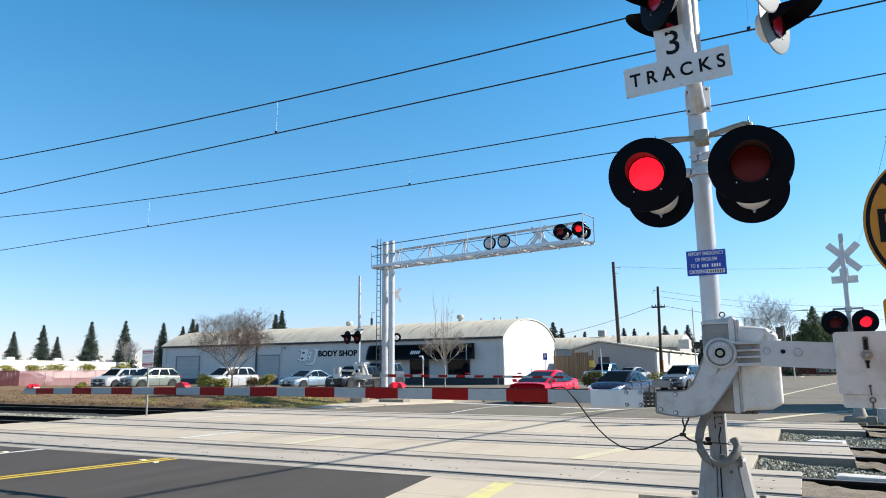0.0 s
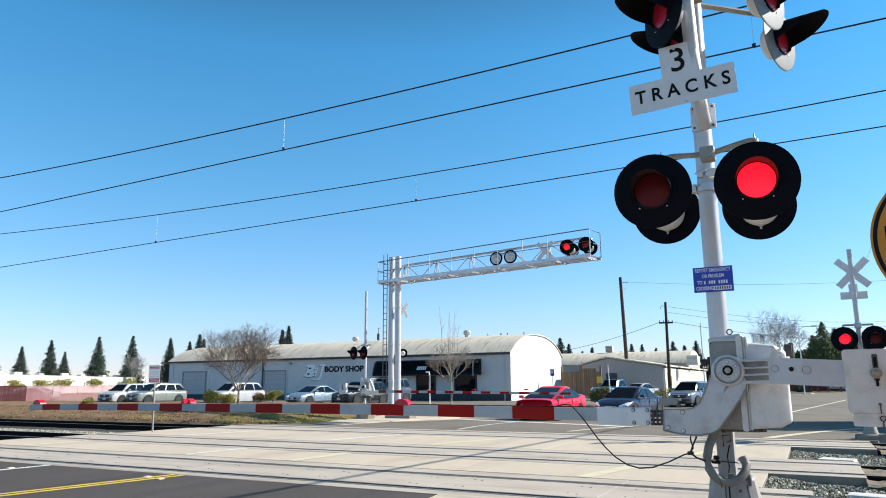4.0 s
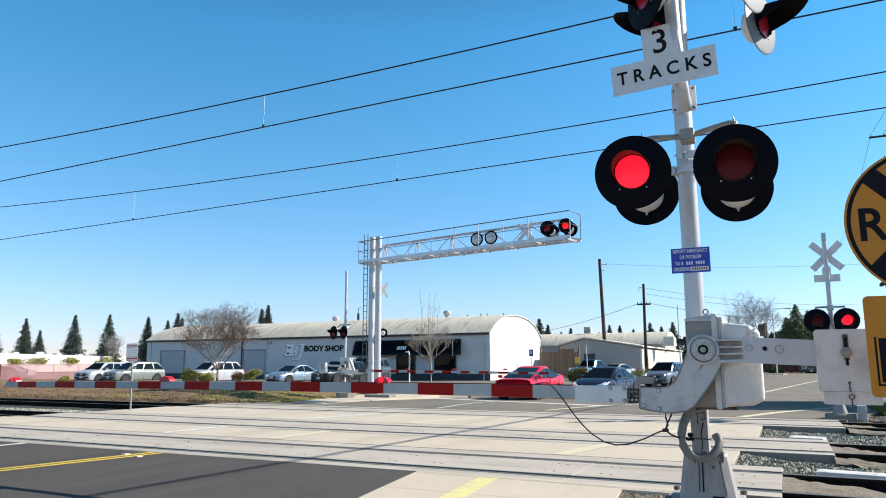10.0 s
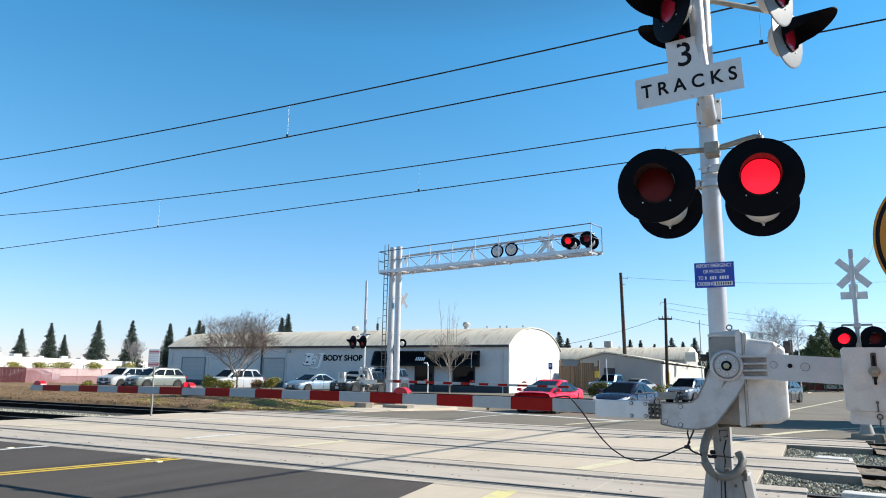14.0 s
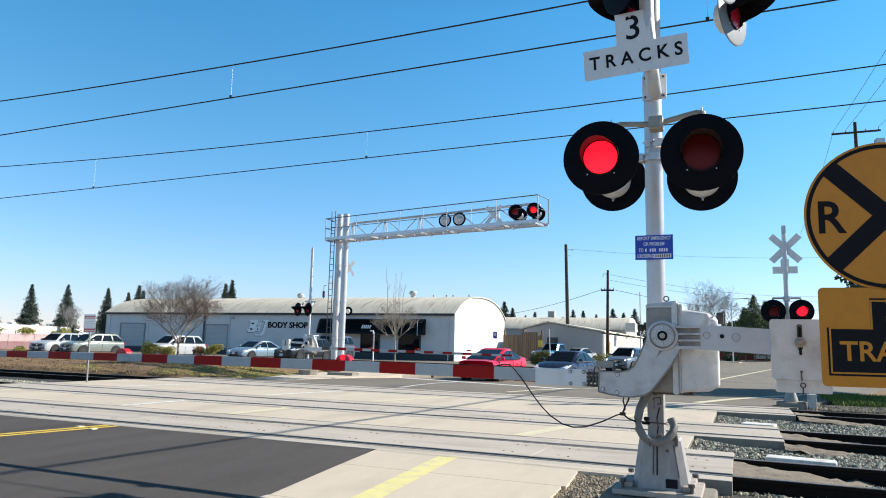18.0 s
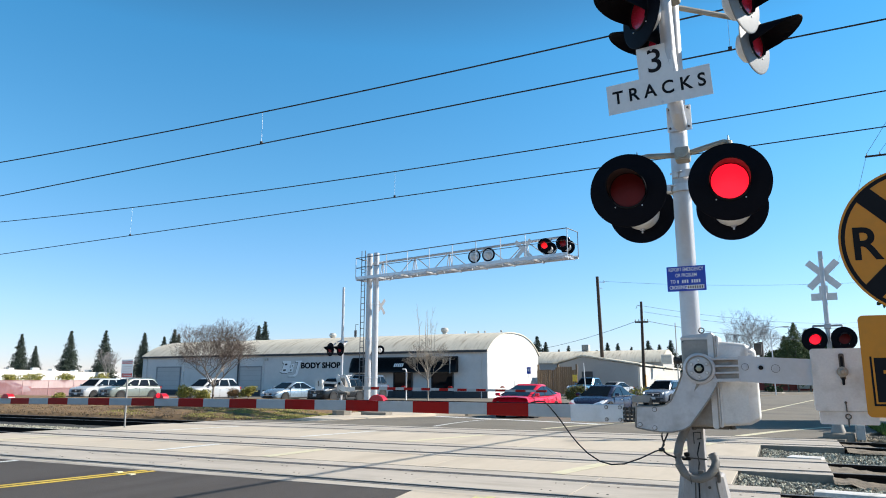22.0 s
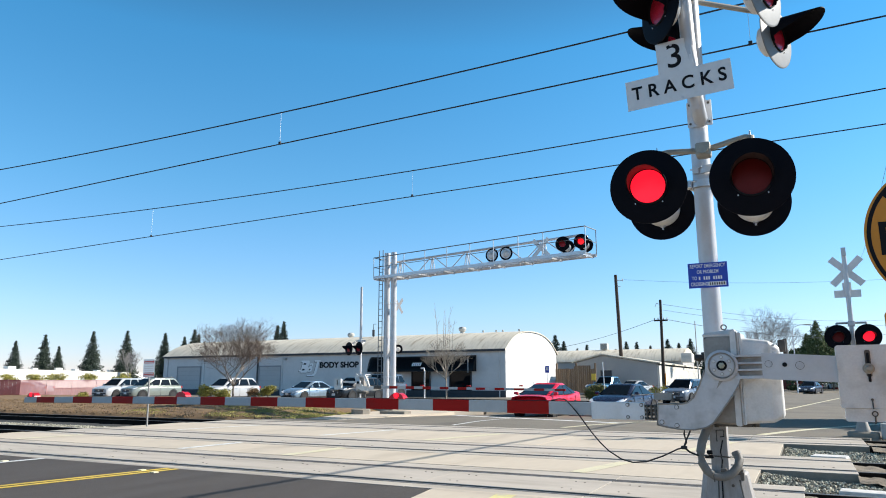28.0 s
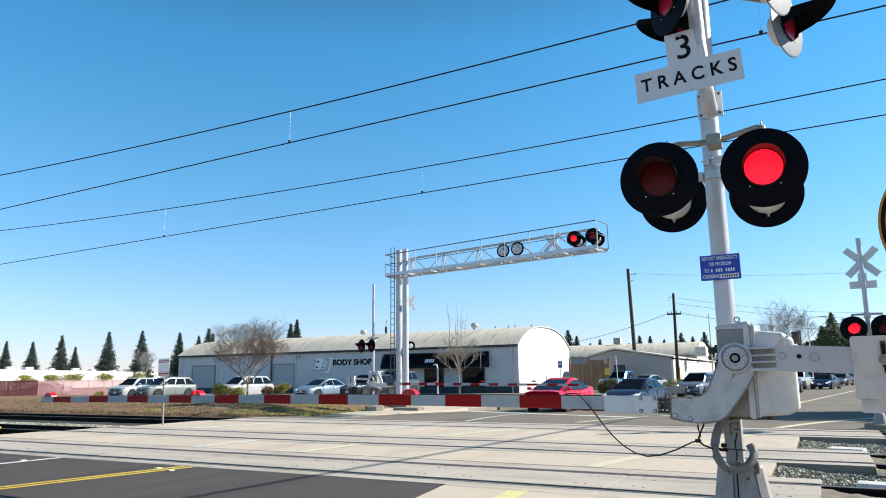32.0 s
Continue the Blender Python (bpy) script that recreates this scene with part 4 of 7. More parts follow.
part("side_bolt", ing(Shape().rod((-0.80, 6.55, 1.61), (-0.74, 6.55, 1.61), 0.022, n=8).rod((-0.84, 6.55, 1.61), (-0.79, 6.55, 1.61), 0.034, n=6).box((-0.77, 6.6, 1.64), (0.05, 0.08, 0.04), b=0.008)), GREASY, gate)
part("drain_bolts", ing(Shape().rod((-0.70, 6.5, 1.02), (-0.70, 6.5, 1.06), 0.02, n=8).rod((-0.39, 6.5, 1.03), (-0.39, 6.5, 1.07), 0.03, n=8).box((-0.55, 6.55, 1.045), (0.28, 0.22, 0.03), b=0.006)), GREASY, gate)
for k in range(5):
    part("cast_number_bar", ing(Shape().box((-0.205, 6.372, 1.70 - 0.03 * k), (0.025, 0.006, 0.018))), CAST, gate, smooth=None)

# the curved arm support with its hub
out = [(-0.70, 1.60), (-0.74, 1.50), (-0.79, 1.375), (-0.845, 1.27), (-0.895, 1.228), (-0.96, 1.217), (-1.14, 1.215), (-1.15, 1.04), (-1.05, 1.02), (-0.95, 1.008), (-0.85, 1.008), (-0.76, 1.028), (-0.70, 1.065), (-0.645, 1.14), (-0.59, 1.215), (-0.535, 1.29), (-0.475, 1.39), (-0.46, 1.43), (-0.49, 1.50), (-0.50, 1.60), (-0.55, 1.65), (-0.65, 1.65)]
arm_sup = part("arm_support", ing(plate(out, 6.265, 6.325)), CAST, gate, "curved cast arm support")
rim = Shape()
for a, b in zip(out[1:18], out[2:18]):
    rim.rod((a[0], 6.263, a[1]), (b[0], 6.263, b[1]), 0.007, n=6)
part("support_rib", ing(rim), GRIME, arm_sup)
part("hub", ing(Shape().lathe([(0.128, 0), (0.128, 0.035), (0.108, 0.040), (0.104, 0.018), (0.001, 0.018)], pose(-0.60, 6.268, 1.535) @ UPR, 40)), CAST, gate, "round cast hub with bolts")
part("hub_groove", ing(Shape().lathe([(0.099, 0.036), (0.108, 0.041), (0.108, 0.043), (0.098, 0.038)], pose(-0.60, 6.268, 1.535) @ UPR, 40, True)), GRIME, gate)
part("hub_plate", ing(Shape().lathe([(0.097, 0.018), (0.097, 0.027), (0.090, 0.030), (0.001, 0.030)], pose(-0.60, 6.268, 1.535) @ UPR, 32)), CAST, gate, "hub plate")
part("hub_recess", ing(Shape().lathe([(0.042, 0.030), (0.042, 0.034), (0.001, 0.034)], pose(-0.60, 6.268, 1.535) @ UPR, 24)), BLACK_MATT, gate, "black greasy ring round the shaft")
part("hub_nut", ing(Shape().lathe([(0.026, 0.034), (0.026, 0.05), (0.015, 0.052), (0.013, 0.062), (0.001, 0.063)], pose(-0.60, 6.268, 1.535) @ UPR, 6)), paint("brassy_nut", (0.42, 0.40, 0.30), 0.5, 0.5, var=0.2, scale=30), gate, "dull brass-coloured nut")
for k in range(6):
    a = radians(30 + 60 * k)
    part("hub_bolt", ing(Shape().rod((-0.60 + 0.070 * math.cos(a), 6.224, 1.535 + 0.070 * math.sin(a)), (-0.60 + 0.070 * math.cos(a), 6.24, 1.535 + 0.070 * math.sin(a)), 0.0115, n=6)), CAST_LIGHT, gate)
    part("bolt_washer", ing(Shape().rod((-0.60 + 0.070 * math.cos(a), 6.2365, 1.535 + 0.070 * math.sin(a)), (-0.60 + 0.070 * math.cos(a), 6.24, 1.535 + 0.070 * math.sin(a)), 0.0145, n=10)), GRIME, gate)
for z, q in ((1.612, 0.010), (1.552, 0.0075), (1.497, 0.0075), (1.437, 0.012)):
    part("finger_rib", ing(plate([(-0.50, z - q), (-0.285, z - q + 0.004), (-0.285, z + q + 0.004), (-0.50, z + q)], 6.248, 6.315)), CAST, gate, "thin cast rib")
# the pockets' shade is put into the web's colour, along with grime
part("finger_web", ing(plate([(-0.52, 1.435), (-0.285, 1.435), (-0.285, 1.61), (-0.52, 1.60)], 6.292, 6.318)), GRIME, gate, "recessed web between the ribs, coloured dark for shade and grime")
part("hub_web", ing(plate([(-0.63, 1.412), (-0.60, 1.410), (-0.655, 1.345)], 6.258, 6.27)), GRIME, gate)
part("hub_web", ing(plate([(-0.505, 1.455), (-0.485, 1.445), (-0.465, 1.415), (-0.485, 1.425)], 6.250, 6.27)), CAST, gate)
for x, z in ((-1.112, 1.065), (-0.99, 1.04), (-0.985, 1.192)):
    part("bolt", ing(Shape().rod((x, 6.25, z), (x, 6.27, z), 0.016, n=8)), SILVER, gate)
    part("bolt_washer", ing(Shape().rod((x, 6.260, z), (x, 6.268, z), 0.020, n=12)), GREASY, gate)

# the counterweight bar and its blocks
bar = part("counterweight_bar", ing(plate([(-0.295, 1.425), (0.26, 1.395), (0.26, 1.60), (-0.295, 1.635)], 6.255, 6.275)), SILVER, gate, "flat silver bar")
for x, z, r, mt in ((-0.245, 1.545, 0.026, CAST), (-0.128, 1.538, 0.018, BLACK_MATT), (-0.02, 1.53, 0.030, CAST)):
    if mt is CAST:
        part("bolt_washer", ing(Shape().rod((x, 6.2505, z), (x, 6.256, z), r * 1.1, n=20)), GREASY, bar)
    part("bar_bolt", ing(Shape().rod((x, 6.245, z), (x, 6.258, z), r, r * 0.8, 14)), mt, bar)
cw = part("counterweight", ing(plate(rounded(0.235, 0.665, 1.205, 1.68, 0.018), 6.205, 6.335)), CAST_LIGHT, gate, "pale square counterweight block")
part("counterweight_slab", ing(plate(rounded(0.262, 0.655, 1.105, 1.203, 0.012), 6.22, 6.33)), CAST_LIGHT, cw)
part("slot_plate", ing(plate(rounded(0.425, 0.462, 1.44, 1.64, 0.012), 6.195, 6.207)), GREASY, cw)
part("slot", ing(plate(rounded(0.434, 0.453, 1.40, 1.62, 0.009), 6.192, 6.207)), BLACK_MATT, cw, "dark slot")
part("knob", ing(Shape().lathe([(0.040, 0), (0.040, 0.012), (0.026, 0.013), (0.026, 0.04), (0.020, 0.044), (0.016, 0.075), (0.001, 0.077)], pose(0.442, 6.194, 1.50) @ UPR, 20)), BRONZE, cw, "threaded knob in the slot")
part("pin", ing(Shape().rod((0.443, 6.192, 1.27), (0.443, 6.207, 1.27), 0.010, n=8).rod((0.443, 6.199, 1.27), (0.445, 6.199, 1.20), 0.005, n=6)), GREASY, cw)
part("ring_bolt", ing(Shape().lathe([(0.014, 0.0), (0.022, 0.0), (0.022, 0.014), (0.014, 0.014)], pose(0.452, 6.222, 1.165) @ UPR, 16, True).rod((0.452, 6.215, 1.145), (0.450, 6.215, 1.09), 0.006, n=6)), GREASY, cw)

# the arm: spring joint, aluminium sleeve, striped tube
j = Shape()
for z in (1.09, 1.125, 1.16, 1.195):
    j.rod((-1.26, 6.29, z), (-1.13, 6.29, z), 0.011, n=8)
for x in (-1.235, -1.20, -1.165):
    j.box((x, 6.29, 1.145), (0.012, 0.05, 0.13))
part("shear_joint", ing(j), GREASY, gate, "bolted breakaway joint")
part("arm_bracket", ing(Shape().box((-1.10, 6.32, 1.278), (0.16, 0.014, 0.06), b=0.003)), GRIME, gate)
part("bracket_nut", ing(Shape().rod((-1.015, 6.28, 1.262), (-1.015, 6.28, 1.232), 0.016, n=6).rod((-1.015, 6.28, 1.29), (-1.015, 6.28, 1.23), 0.008, n=6)), GREASY, gate)


def arm_z(x):
    """The middle height of the arm, which bows a little."""
    u = (-1.7 - x) / 8.4
    return 1.164 + 0.075 * u - 0.085 * u * u


def arm_h(x):
    return 0.118 - 0.040 * (-1.7 - x) / 8.4


def arm_y(x):
    return 6.31 - 0.006 * (x + 1.7)


sleeve = part("arm_sleeve", ing(Shape().box((-1.49, 6.305, 1.152), (0.47, 0.06, 0.152), b=0.004)), GALV, gate, "bare aluminium sleeve")
for x in (-1.40, -1.28):
    for z in (1.10, 1.205):
        part("bolt", ing(Shape().rod((x, 6.258, z), (x, 6.28, z), 0.012, n=6)), CAST, sleeve)
        part("bolt_washer", ing(Shape().rod((x, 6.270, z), (x, 6.28, z), 0.017, n=12)), GREASY, sleeve)


def stripe(x0, x1, mat, name):
    rings = []
    for x in (x0, x1):
        h, z, y, t = arm_h(x) / 2, arm_z(x), arm_y(x), 0.026
        c = 0.006
        rings.append([(x, y - t, z - h + c), (x, y - t, z + h - c), (x, y - t + c, z + h), (x, y + t - c, z + h), (x, y + t, z + h - c), (x, y + t, z - h + c), (x, y + t - c, z - h), (x, y - t + c, z - h)])
    return part(name, ing(Shape().loft(rings)), mat, gate, smooth=None)


x0 = -1.71
for k in range(21):
    x1 = x0 - (0.417 if k < 2 else 0.4025 if k < 20 else 0.285)
    stripe(x0, x1, STRIPE_RED if k % 2 else STRIPE_WHITE, "red_stripe" if k % 2 else "white_stripe")
    x0 = x1
ARM_LAMPS = []
for k, x in enumerate((-9.90, -6.89, -3.77)):
    zt = arm_z(x) + arm_h(x) / 2
    lm = part("arm_lamp", ing(Shape().loft([[(x + a * w, arm_y(x) + b * 0.045, zt + h) for a, b in ((-1, -1), (1, -1), (1, 1), (-1, 1))] for h, w in ((0.0, 0.086), (0.015, 0.084), (0.034, 0.070), (0.050, 0.048), (0.060, 0.024))])), paint("red_lamp_plastic", (0.50, 0.010, 0.024), 0.3, var=0.1, scale=9), gate, "red plastic lamp on the arm", smooth=50)
    led = part("lit_disc", Shape().lathe([(0.001, 0.004), (0.030, 0.002), (0.030, -0.002), (0.001, -0.002)], pose(0, 0, 0, 90, 0, 0), 20), LED_ON, lm, "glowing red lamp face", at=pose(x - GX, arm_y(x) - 0.0465 - GY, zt + 0.034 - GZ))
    ARM_LAMPS.append((led, (0, 1, 0)[k], led.matrix_basis.copy()))
    part("lamp_clamp", ing(Shape().box((x, arm_y(x), zt + 0.002), (0.10, 0.062, 0.008))), GALV, lm)

part("arm_cable", ing(Shape().tube([(-2.10, 6.29, 1.235), (-2.02, 6.26, 1.25), (-1.955, 6.25, 1.245), (-1.905, 6.25, 1.197), (-1.829, 6.25, 1.105), (-1.725, 6.25, 0.965), (-1.655, 6.25, 0.883), (-1.575, 6.25, 0.808), (-1.47, 6.25, 0.745), (-1.37, 6.25, 0.722), (-1.26, 6.25, 0.733), (-1.12, 6.26, 0.785), (-1.00, 6.28, 0.845), (-0.95, 6.30, 0.86)], 0.0062, 8).tube([(-9.9, 6.36, 1.17), (-6, 6.345, 1.225), (-3.5, 6.325, 1.235), (-1.75, 6.31, 1.228)], 0.006, 6)), RUBBER, gate, "black cable hanging in a loop")
part("arm_cable", ing(Shape().tube([(-0.955, 6.30, 0.86), (-0.93, 6.31, 0.90), (-0.945, 6.31, 0.97), (-0.935, 6.31, 1.03)], 0.008, 6).tube([(-0.95, 6.30, 0.86), (-0.93, 6.31, 0.92), (-0.90, 6.31, 0.98), (-0.885, 6.31, 1.03)], 0.008, 6).tube([(-0.95, 6.30, 0.86), (-0.91, 6.33, 0.82), (-0.85, 6.42, 0.785), (-0.79, 6.6, 0.775)], 0.008, 6).box((-0.95, 6.30, 0.858), (0.05, 0.03, 0.03), b=0.008)), RUBBER, gate, "black cable splice")
CONDUIT = paint("ribbed_grey_conduit", (0.20, 0.185, 0.165), 0.6, var=0.15, scale=9, dirt=(0.12, 0.11, 0.095), damt=0.6, dscale=8)
part("conduit", ing(Shape().tube([(-0.755, 6.50, 1.06), (-0.790, 6.48, 0.98), (-0.822, 6.45, 0.90), (-0.838, 6.43, 0.82), (-0.830, 6.42, 0.73), (-0.795, 6.42, 0.665), (-0.735, 6.43, 0.625), (-0.665, 6.44, 0.622), (-0.600, 6.46, 0.650), (-0.555, 6.50, 0.705), (-0.545, 6.54, 0.755), (-0.562, 6.56, 0.795)], 0.036, 16)), CONDUIT, gate, "thick grey conduit loop")
part("conduit_end", ing(Shape().lathe([(0.024, 0.0), (0.038, 0.0), (0.037, 0.030), (0.024, 0.030)], pose(-0.562, 6.56, 0.790, -15, -22, 0), 18, True)), CONDUIT, gate, "open end of the conduit")
part("conduit_clamp", ing(Shape().tube([(-0.815, 6.60, 0.775), (-0.775, 6.605, 0.772), (-0.62, 6.605, 0.765), (-0.600, 6.64, 0.765)], 0.007, 6)), GREASY, gate, "thin dark clamp rod")
part("clamp_lump", ing(Shape().box((-0.785, 6.61, 0.80), (0.05, 0.05, 0.035), b=0.012).box((-0.79, 6.60, 0.765), (0.075, 0.04, 0.03), b=0.01)), BLACK_MATT, gate, "black taped cable joint")
part("conduit_tie", ing(Shape().tube([(-0.745, 6.39, 0.655), (-0.735, 6.385, 0.585), (-0.745, 6.47, 0.585)], 0.005, 5)), GREASY, gate)
# ---- the cantilever gantry over the far road ----
gan = thing("signal_gantry", pose(-19.17, 29.4, 0.0, 0, 0, -10.25), "galvanised cantilever signal gantry over the far road", "signal gantry")
for x, y in ((0.93, 0.12), (1.37, 0.12)):
    col = part("column", Shape().rod((x, y, 0.05), (x, y, 7.75), 0.155, 0.145, 20), SILVER, gan, "tall round silver column")
    part("column_base", Shape().box((x, y, 0.09), (0.5, 0.5, 0.10), b=0.02), CAST, col)
    for z in (1.6, 3.4, 5.2):
        part("column_band", Shape().lathe([(0.15, z - 0.03), (0.17, z - 0.03), (0.17, z + 0.03), (0.15, z + 0.03)], pose(x, y, 0), 20, True), GALV, col)
lad = part("ladder", Shape().rod((0.58, -0.1, 1.0), (0.58, -0.1, 7.9), 0.022, n=6).rod((0.82, -0.1, 1.0), (0.82, -0.1, 7.9), 0.022, n=6), STEEL_DARK, gan, "steel ladder with safety rails")
for k in range(21):
    part("rung", Shape().rod((0.58, -0.1, 1.2 + 0.31 * k), (0.82, -0.1, 1.2 + 0.31 * k), 0.017, n=6), STEEL_DARK, lad)
FL, LEN = 6.46, 12.12
grate = Shape()
for k in range(17):
    grate.box((LEN / 2 + 0.28, -0.48 + 0.06 * k, FL), (LEN - 0.56, 0.009, 0.016))
for k in range(58):
    grate.box((0.6 + 0.2 * k, 0, FL), (0.009, 0.98, 0.014))
fl = part("walkway", grate.box((LEN / 2 + 0.28, -0.5, FL), (LEN - 0.56, 0.05, 0.14)).box((LEN / 2 + 0.28, 0.5, FL), (LEN - 0.56, 0.05, 0.14)), GALV, gan, "grated steel walkway")
for k in range(9):
    part("cross_beam", Shape().box((0.6 + k * 1.42, 0, FL - 0.07), (0.07, 0.96, 0.08)), GALV, fl)
for k in range(7):
    part("floor_bracket", Shape().rod((2.4 + k * 1.55, -0.28, FL - 0.14), (2.75 + k * 1.55, -0.28, FL - 0.14), 0.045, n=8), SILVER, fl)
for y in (-0.5,):
    for z, r in ((7.47, 0.022), (6.98, 0.014)):
        part("handrail", Shape().rod((0.56, y, z), (LEN, y, z + 0.05), r, n=8), STEEL_DARK, gan, "dark steel handrail")
    for k in range(10):
        x = (0.56, 2.55, 3.85, 5.15, 6.45, 7.72, 8.98, 10.2, LEN, 1.3)[k]
        part("rail_post", Shape().rod((x, y, FL), (x, y, 7.47 + 0.004 * x), 0.020, n=8), GALV, gan)
for x in (0.56, LEN):
    part("handrail", Shape().rod((x, -0.5, 7.47 + 0.004 * x), (x, 0.5, 7.47 + 0.004 * x), 0.020, n=8).rod((x, -0.5, 6.98), (x, 0.5, 6.98), 0.014, n=8).rod((x, 0.5, FL), (x, 0.5, 7.47 + 0.004 * x), 0.018, n=8), STEEL_DARK, gan)
for y in (0.34,):
    part("truss_chord", Shape().rod((0.8, y, 7.28), (11.5, y, 7.36), 0.055, n=10), SILVER, gan)
    part("truss_chord", Shape().rod((0.8, y, 6.54), (11.5, y, 6.56), 0.05, n=10), SILVER, gan)
    for k in range(5):
        x = 1.6 + 2.05 * k
        for dx in (-0.16, 0.0, 0.16):
            part("truss_strut", Shape().rod((x + dx, y, 6.56), (x + dx * 0.15, y, 7.28), 0.022, n=8), SILVER, gan)
        part("truss_brace", Shape().rod((x + 0.12, y, 7.28), (x + 1.05, y, 6.56), 0.024, n=8), GALV, gan)
        part("truss_brace", Shape().rod((x + 1.05, y, 6.56), (x + 1.92, y, 7.28), 0.024, n=8), GALV, gan)
for k, (x, yaw, ph) in enumerate(((7.25, 190, 0), (8.0, 190, 1), (11.02, 12, 1), (11.86, 12, 0))):
    y = 0.1 if k < 2 else -0.35
    lamp_head(gan, pose(x, y, 6.95), yaw, ph, LENS_DULL, size=0.92, lit=LED_DIM)
    if k > 1:
        lamp_head(gan, pose(x - 0.18, 0.45, 6.93), 194, ph, size=0.92, flash=False)
    if k < 2:
        part("disc_back", Shape().lathe([(0.001, -0.008), (0.235, -0.008), (0.235, 0.0), (0.001, 0.0)], pose(x, y - 0.025, 6.95, 0, 0, 10) @ FACE, 28), GALV, gan, "pale grey back of a lamp disc")
    part("lamp_hanger", Shape().rod((x, y + 0.05, 6.95), (x, 0.30, 7.30), 0.03, n=8), CAST, gan)


def crossbuck(parent, m, w=1.2, face=SIGN_WHITE):
    for a in (45, -45):
        part("crossbuck_blade", Shape().box((0, 0, 0), (w, 0.18, 0.006), b=0.002), face, parent, "white crossbuck blade", at=m @ FACE @ pose(0, 0, 0.004 * (a > 0) * 2, 0, 0, a))


AGED = paint("aged_sign_back", (0.20, 0.205, 0.215), 0.6, var=0.1, scale=5)
crossbuck(gan, pose(9.92, -0.2, 6.93), 1.05)
crossbuck(gan, pose(1.42, 0.45, 5.1, 0, 0, 98), 1.0, AGED)
lamp_head(gan, pose(1.38, 0.50, 2.95), 205, 0, size=0.66, flash=False)
tagged(part("foundation", Shape().box((-18.15, 29.2, 0.06), (1.6, 1.3, 0.42), b=0.04), CONCRETE_DARK), "concrete footing of the signal gantry", "foundation")

# ---- far signals ----


def far_signal(m, label, top, zl, buck, yaw, gap=0.8, size=1.0, front=-0.22, back=True):
    sg = thing("crossing_signal", m, label, "crossing signal", "crossing signals")
    part("pole", Shape().rod((0, 0, 0.2), (0, 0, top), 0.064, 0.056, 16), SILVER, sg)
    part("pole_base", Shape().lathe([(0.24, 0), (0.24, 0.08), (0.18, 0.12), (0.12, 0.36), (0.085, 0.40)], n=16), GRIME, sg)
    part("lamp_arm", Shape().rod((-gap / 2, 0, zl + 0.36), (gap / 2, 0, zl + 0.36), 0.028, n=8).box((0, 0, zl + 0.34), (0.16, 0.2, 0.14), b=0.02), CAST, sg)
    for k, s in enumerate((-1, 1)):
        lamp_head(sg, pose(s * gap / 2, front, zl, 0, 0, 0), yaw, (1, 0)[k], LENS_OFF if buck else LENS_DULL, size=size, flash=buck)
        if back:
            lamp_head(sg, pose(s * gap / 2, 0.24, zl), yaw + 180, (0, 1)[k], size=size, flash=False)
        part("hanger", Shape().rod((s * gap / 2, 0, zl + 0.36), (s * gap / 2, front + 0.02, zl + 0.05), 0.025, n=8), CAST, sg)
    if buck:
        crossbuck(sg, pose(0.03, 0.10, top - 0.62, 0, 0, 180), 1.0)
        tracks_sign(sg, pose(0, 0.10, top - 1.22, 0, 0, 180) @ FACE, 0.62, letters=False)
        part("pole_cap", Shape().box((0, -0.09, top - 0.12), (0.10, 0.06, 0.22), b=0.01), CAST, sg)
    return sg


COVER_GREY = paint("weathered_box", (0.46, 0.45, 0.43), 0.7, var=0.1, scale=6, dirt=(0.28, 0.26, 0.23), damt=0.6, dscale=6)
fs = far_signal(pose(1.21, 21.0, 0.0, 0, 0, 0), "far crossing signal with crossbuck and lit red lamps", 4.88, 2.52, True, 6, 0.68, 0.92)
tagged(part("foundation", Shape().lathe([(0.36, -0.25), (0.36, 0.10), (0.32, 0.13), (0.001, 0.13)], pose(1.21, 21.0, 0.0), 20), CONCRETE_DARK), "round concrete footing of the far signal", "foundation")
tagged(part("relay_box", Shape().box((1.70, 20.95, 0.14), (0.20, 0.20, 0.40), b=0.015), COVER_GREY), "small pale utility box beside the far signal", "utility box")
far_signal(pose(-17.3, 25.7, 0.05), "slim far crossing signal with red lamps", 5.5, 2.74, False, -22, 0.52, 0.86, -0.54, False)
tagged(part("foundation", Shape().lathe([(0.42, -0.2), (0.42, 0.20), (0.34, 0.24)], pose(-17.15, 25.6, 0.0), 8), CONCRETE_DARK), "rough concrete footing of the far gate", "foundation")
tagged(part("foundation", Shape().box((-15.9, 26.4, 0.02), (1.25, 0.6, 0.22), b=0.03), CONCRETE_DARK), "low concrete block beside the far gate", "foundation")

# far gate
fg = thing("crossing_gate", pose(-17.0, 25.35, 0.0), "far gate machine with lowered red and white arm", "crossing gate")
part("machine_body", Shape().box((-0.04, 0.22, 1.24), (0.34, 0.40, 0.62), b=0.05), GRIME, fg, "grimy cast machine housing")
part("machine_cover", Shape().box((-0.26, 0.22, 1.26), (0.12, 0.36, 0.52), b=0.04), CAST, fg)
part("machine_lid", Shape().box((-0.06, 0.22, 1.60), (0.30, 0.42, 0.09), b=0.03), CAST_LIGHT, fg)
for y0 in (-0.02, 0.44):
    part("arm_support", plate([(-0.34, 1.62), (-0.24, 1.72), (-0.14, 1.66), (-0.06, 1.36), (0.10, 1.20), (0.46, 1.17), (0.72, 1.18), (0.72, 1.06), (0.40, 1.0), (0.04, 1.00), (-0.16, 1.10), (-0.26, 1.34)], y0, y0 + 0.05), CAST_LIGHT, fg, "bent pale arm support")
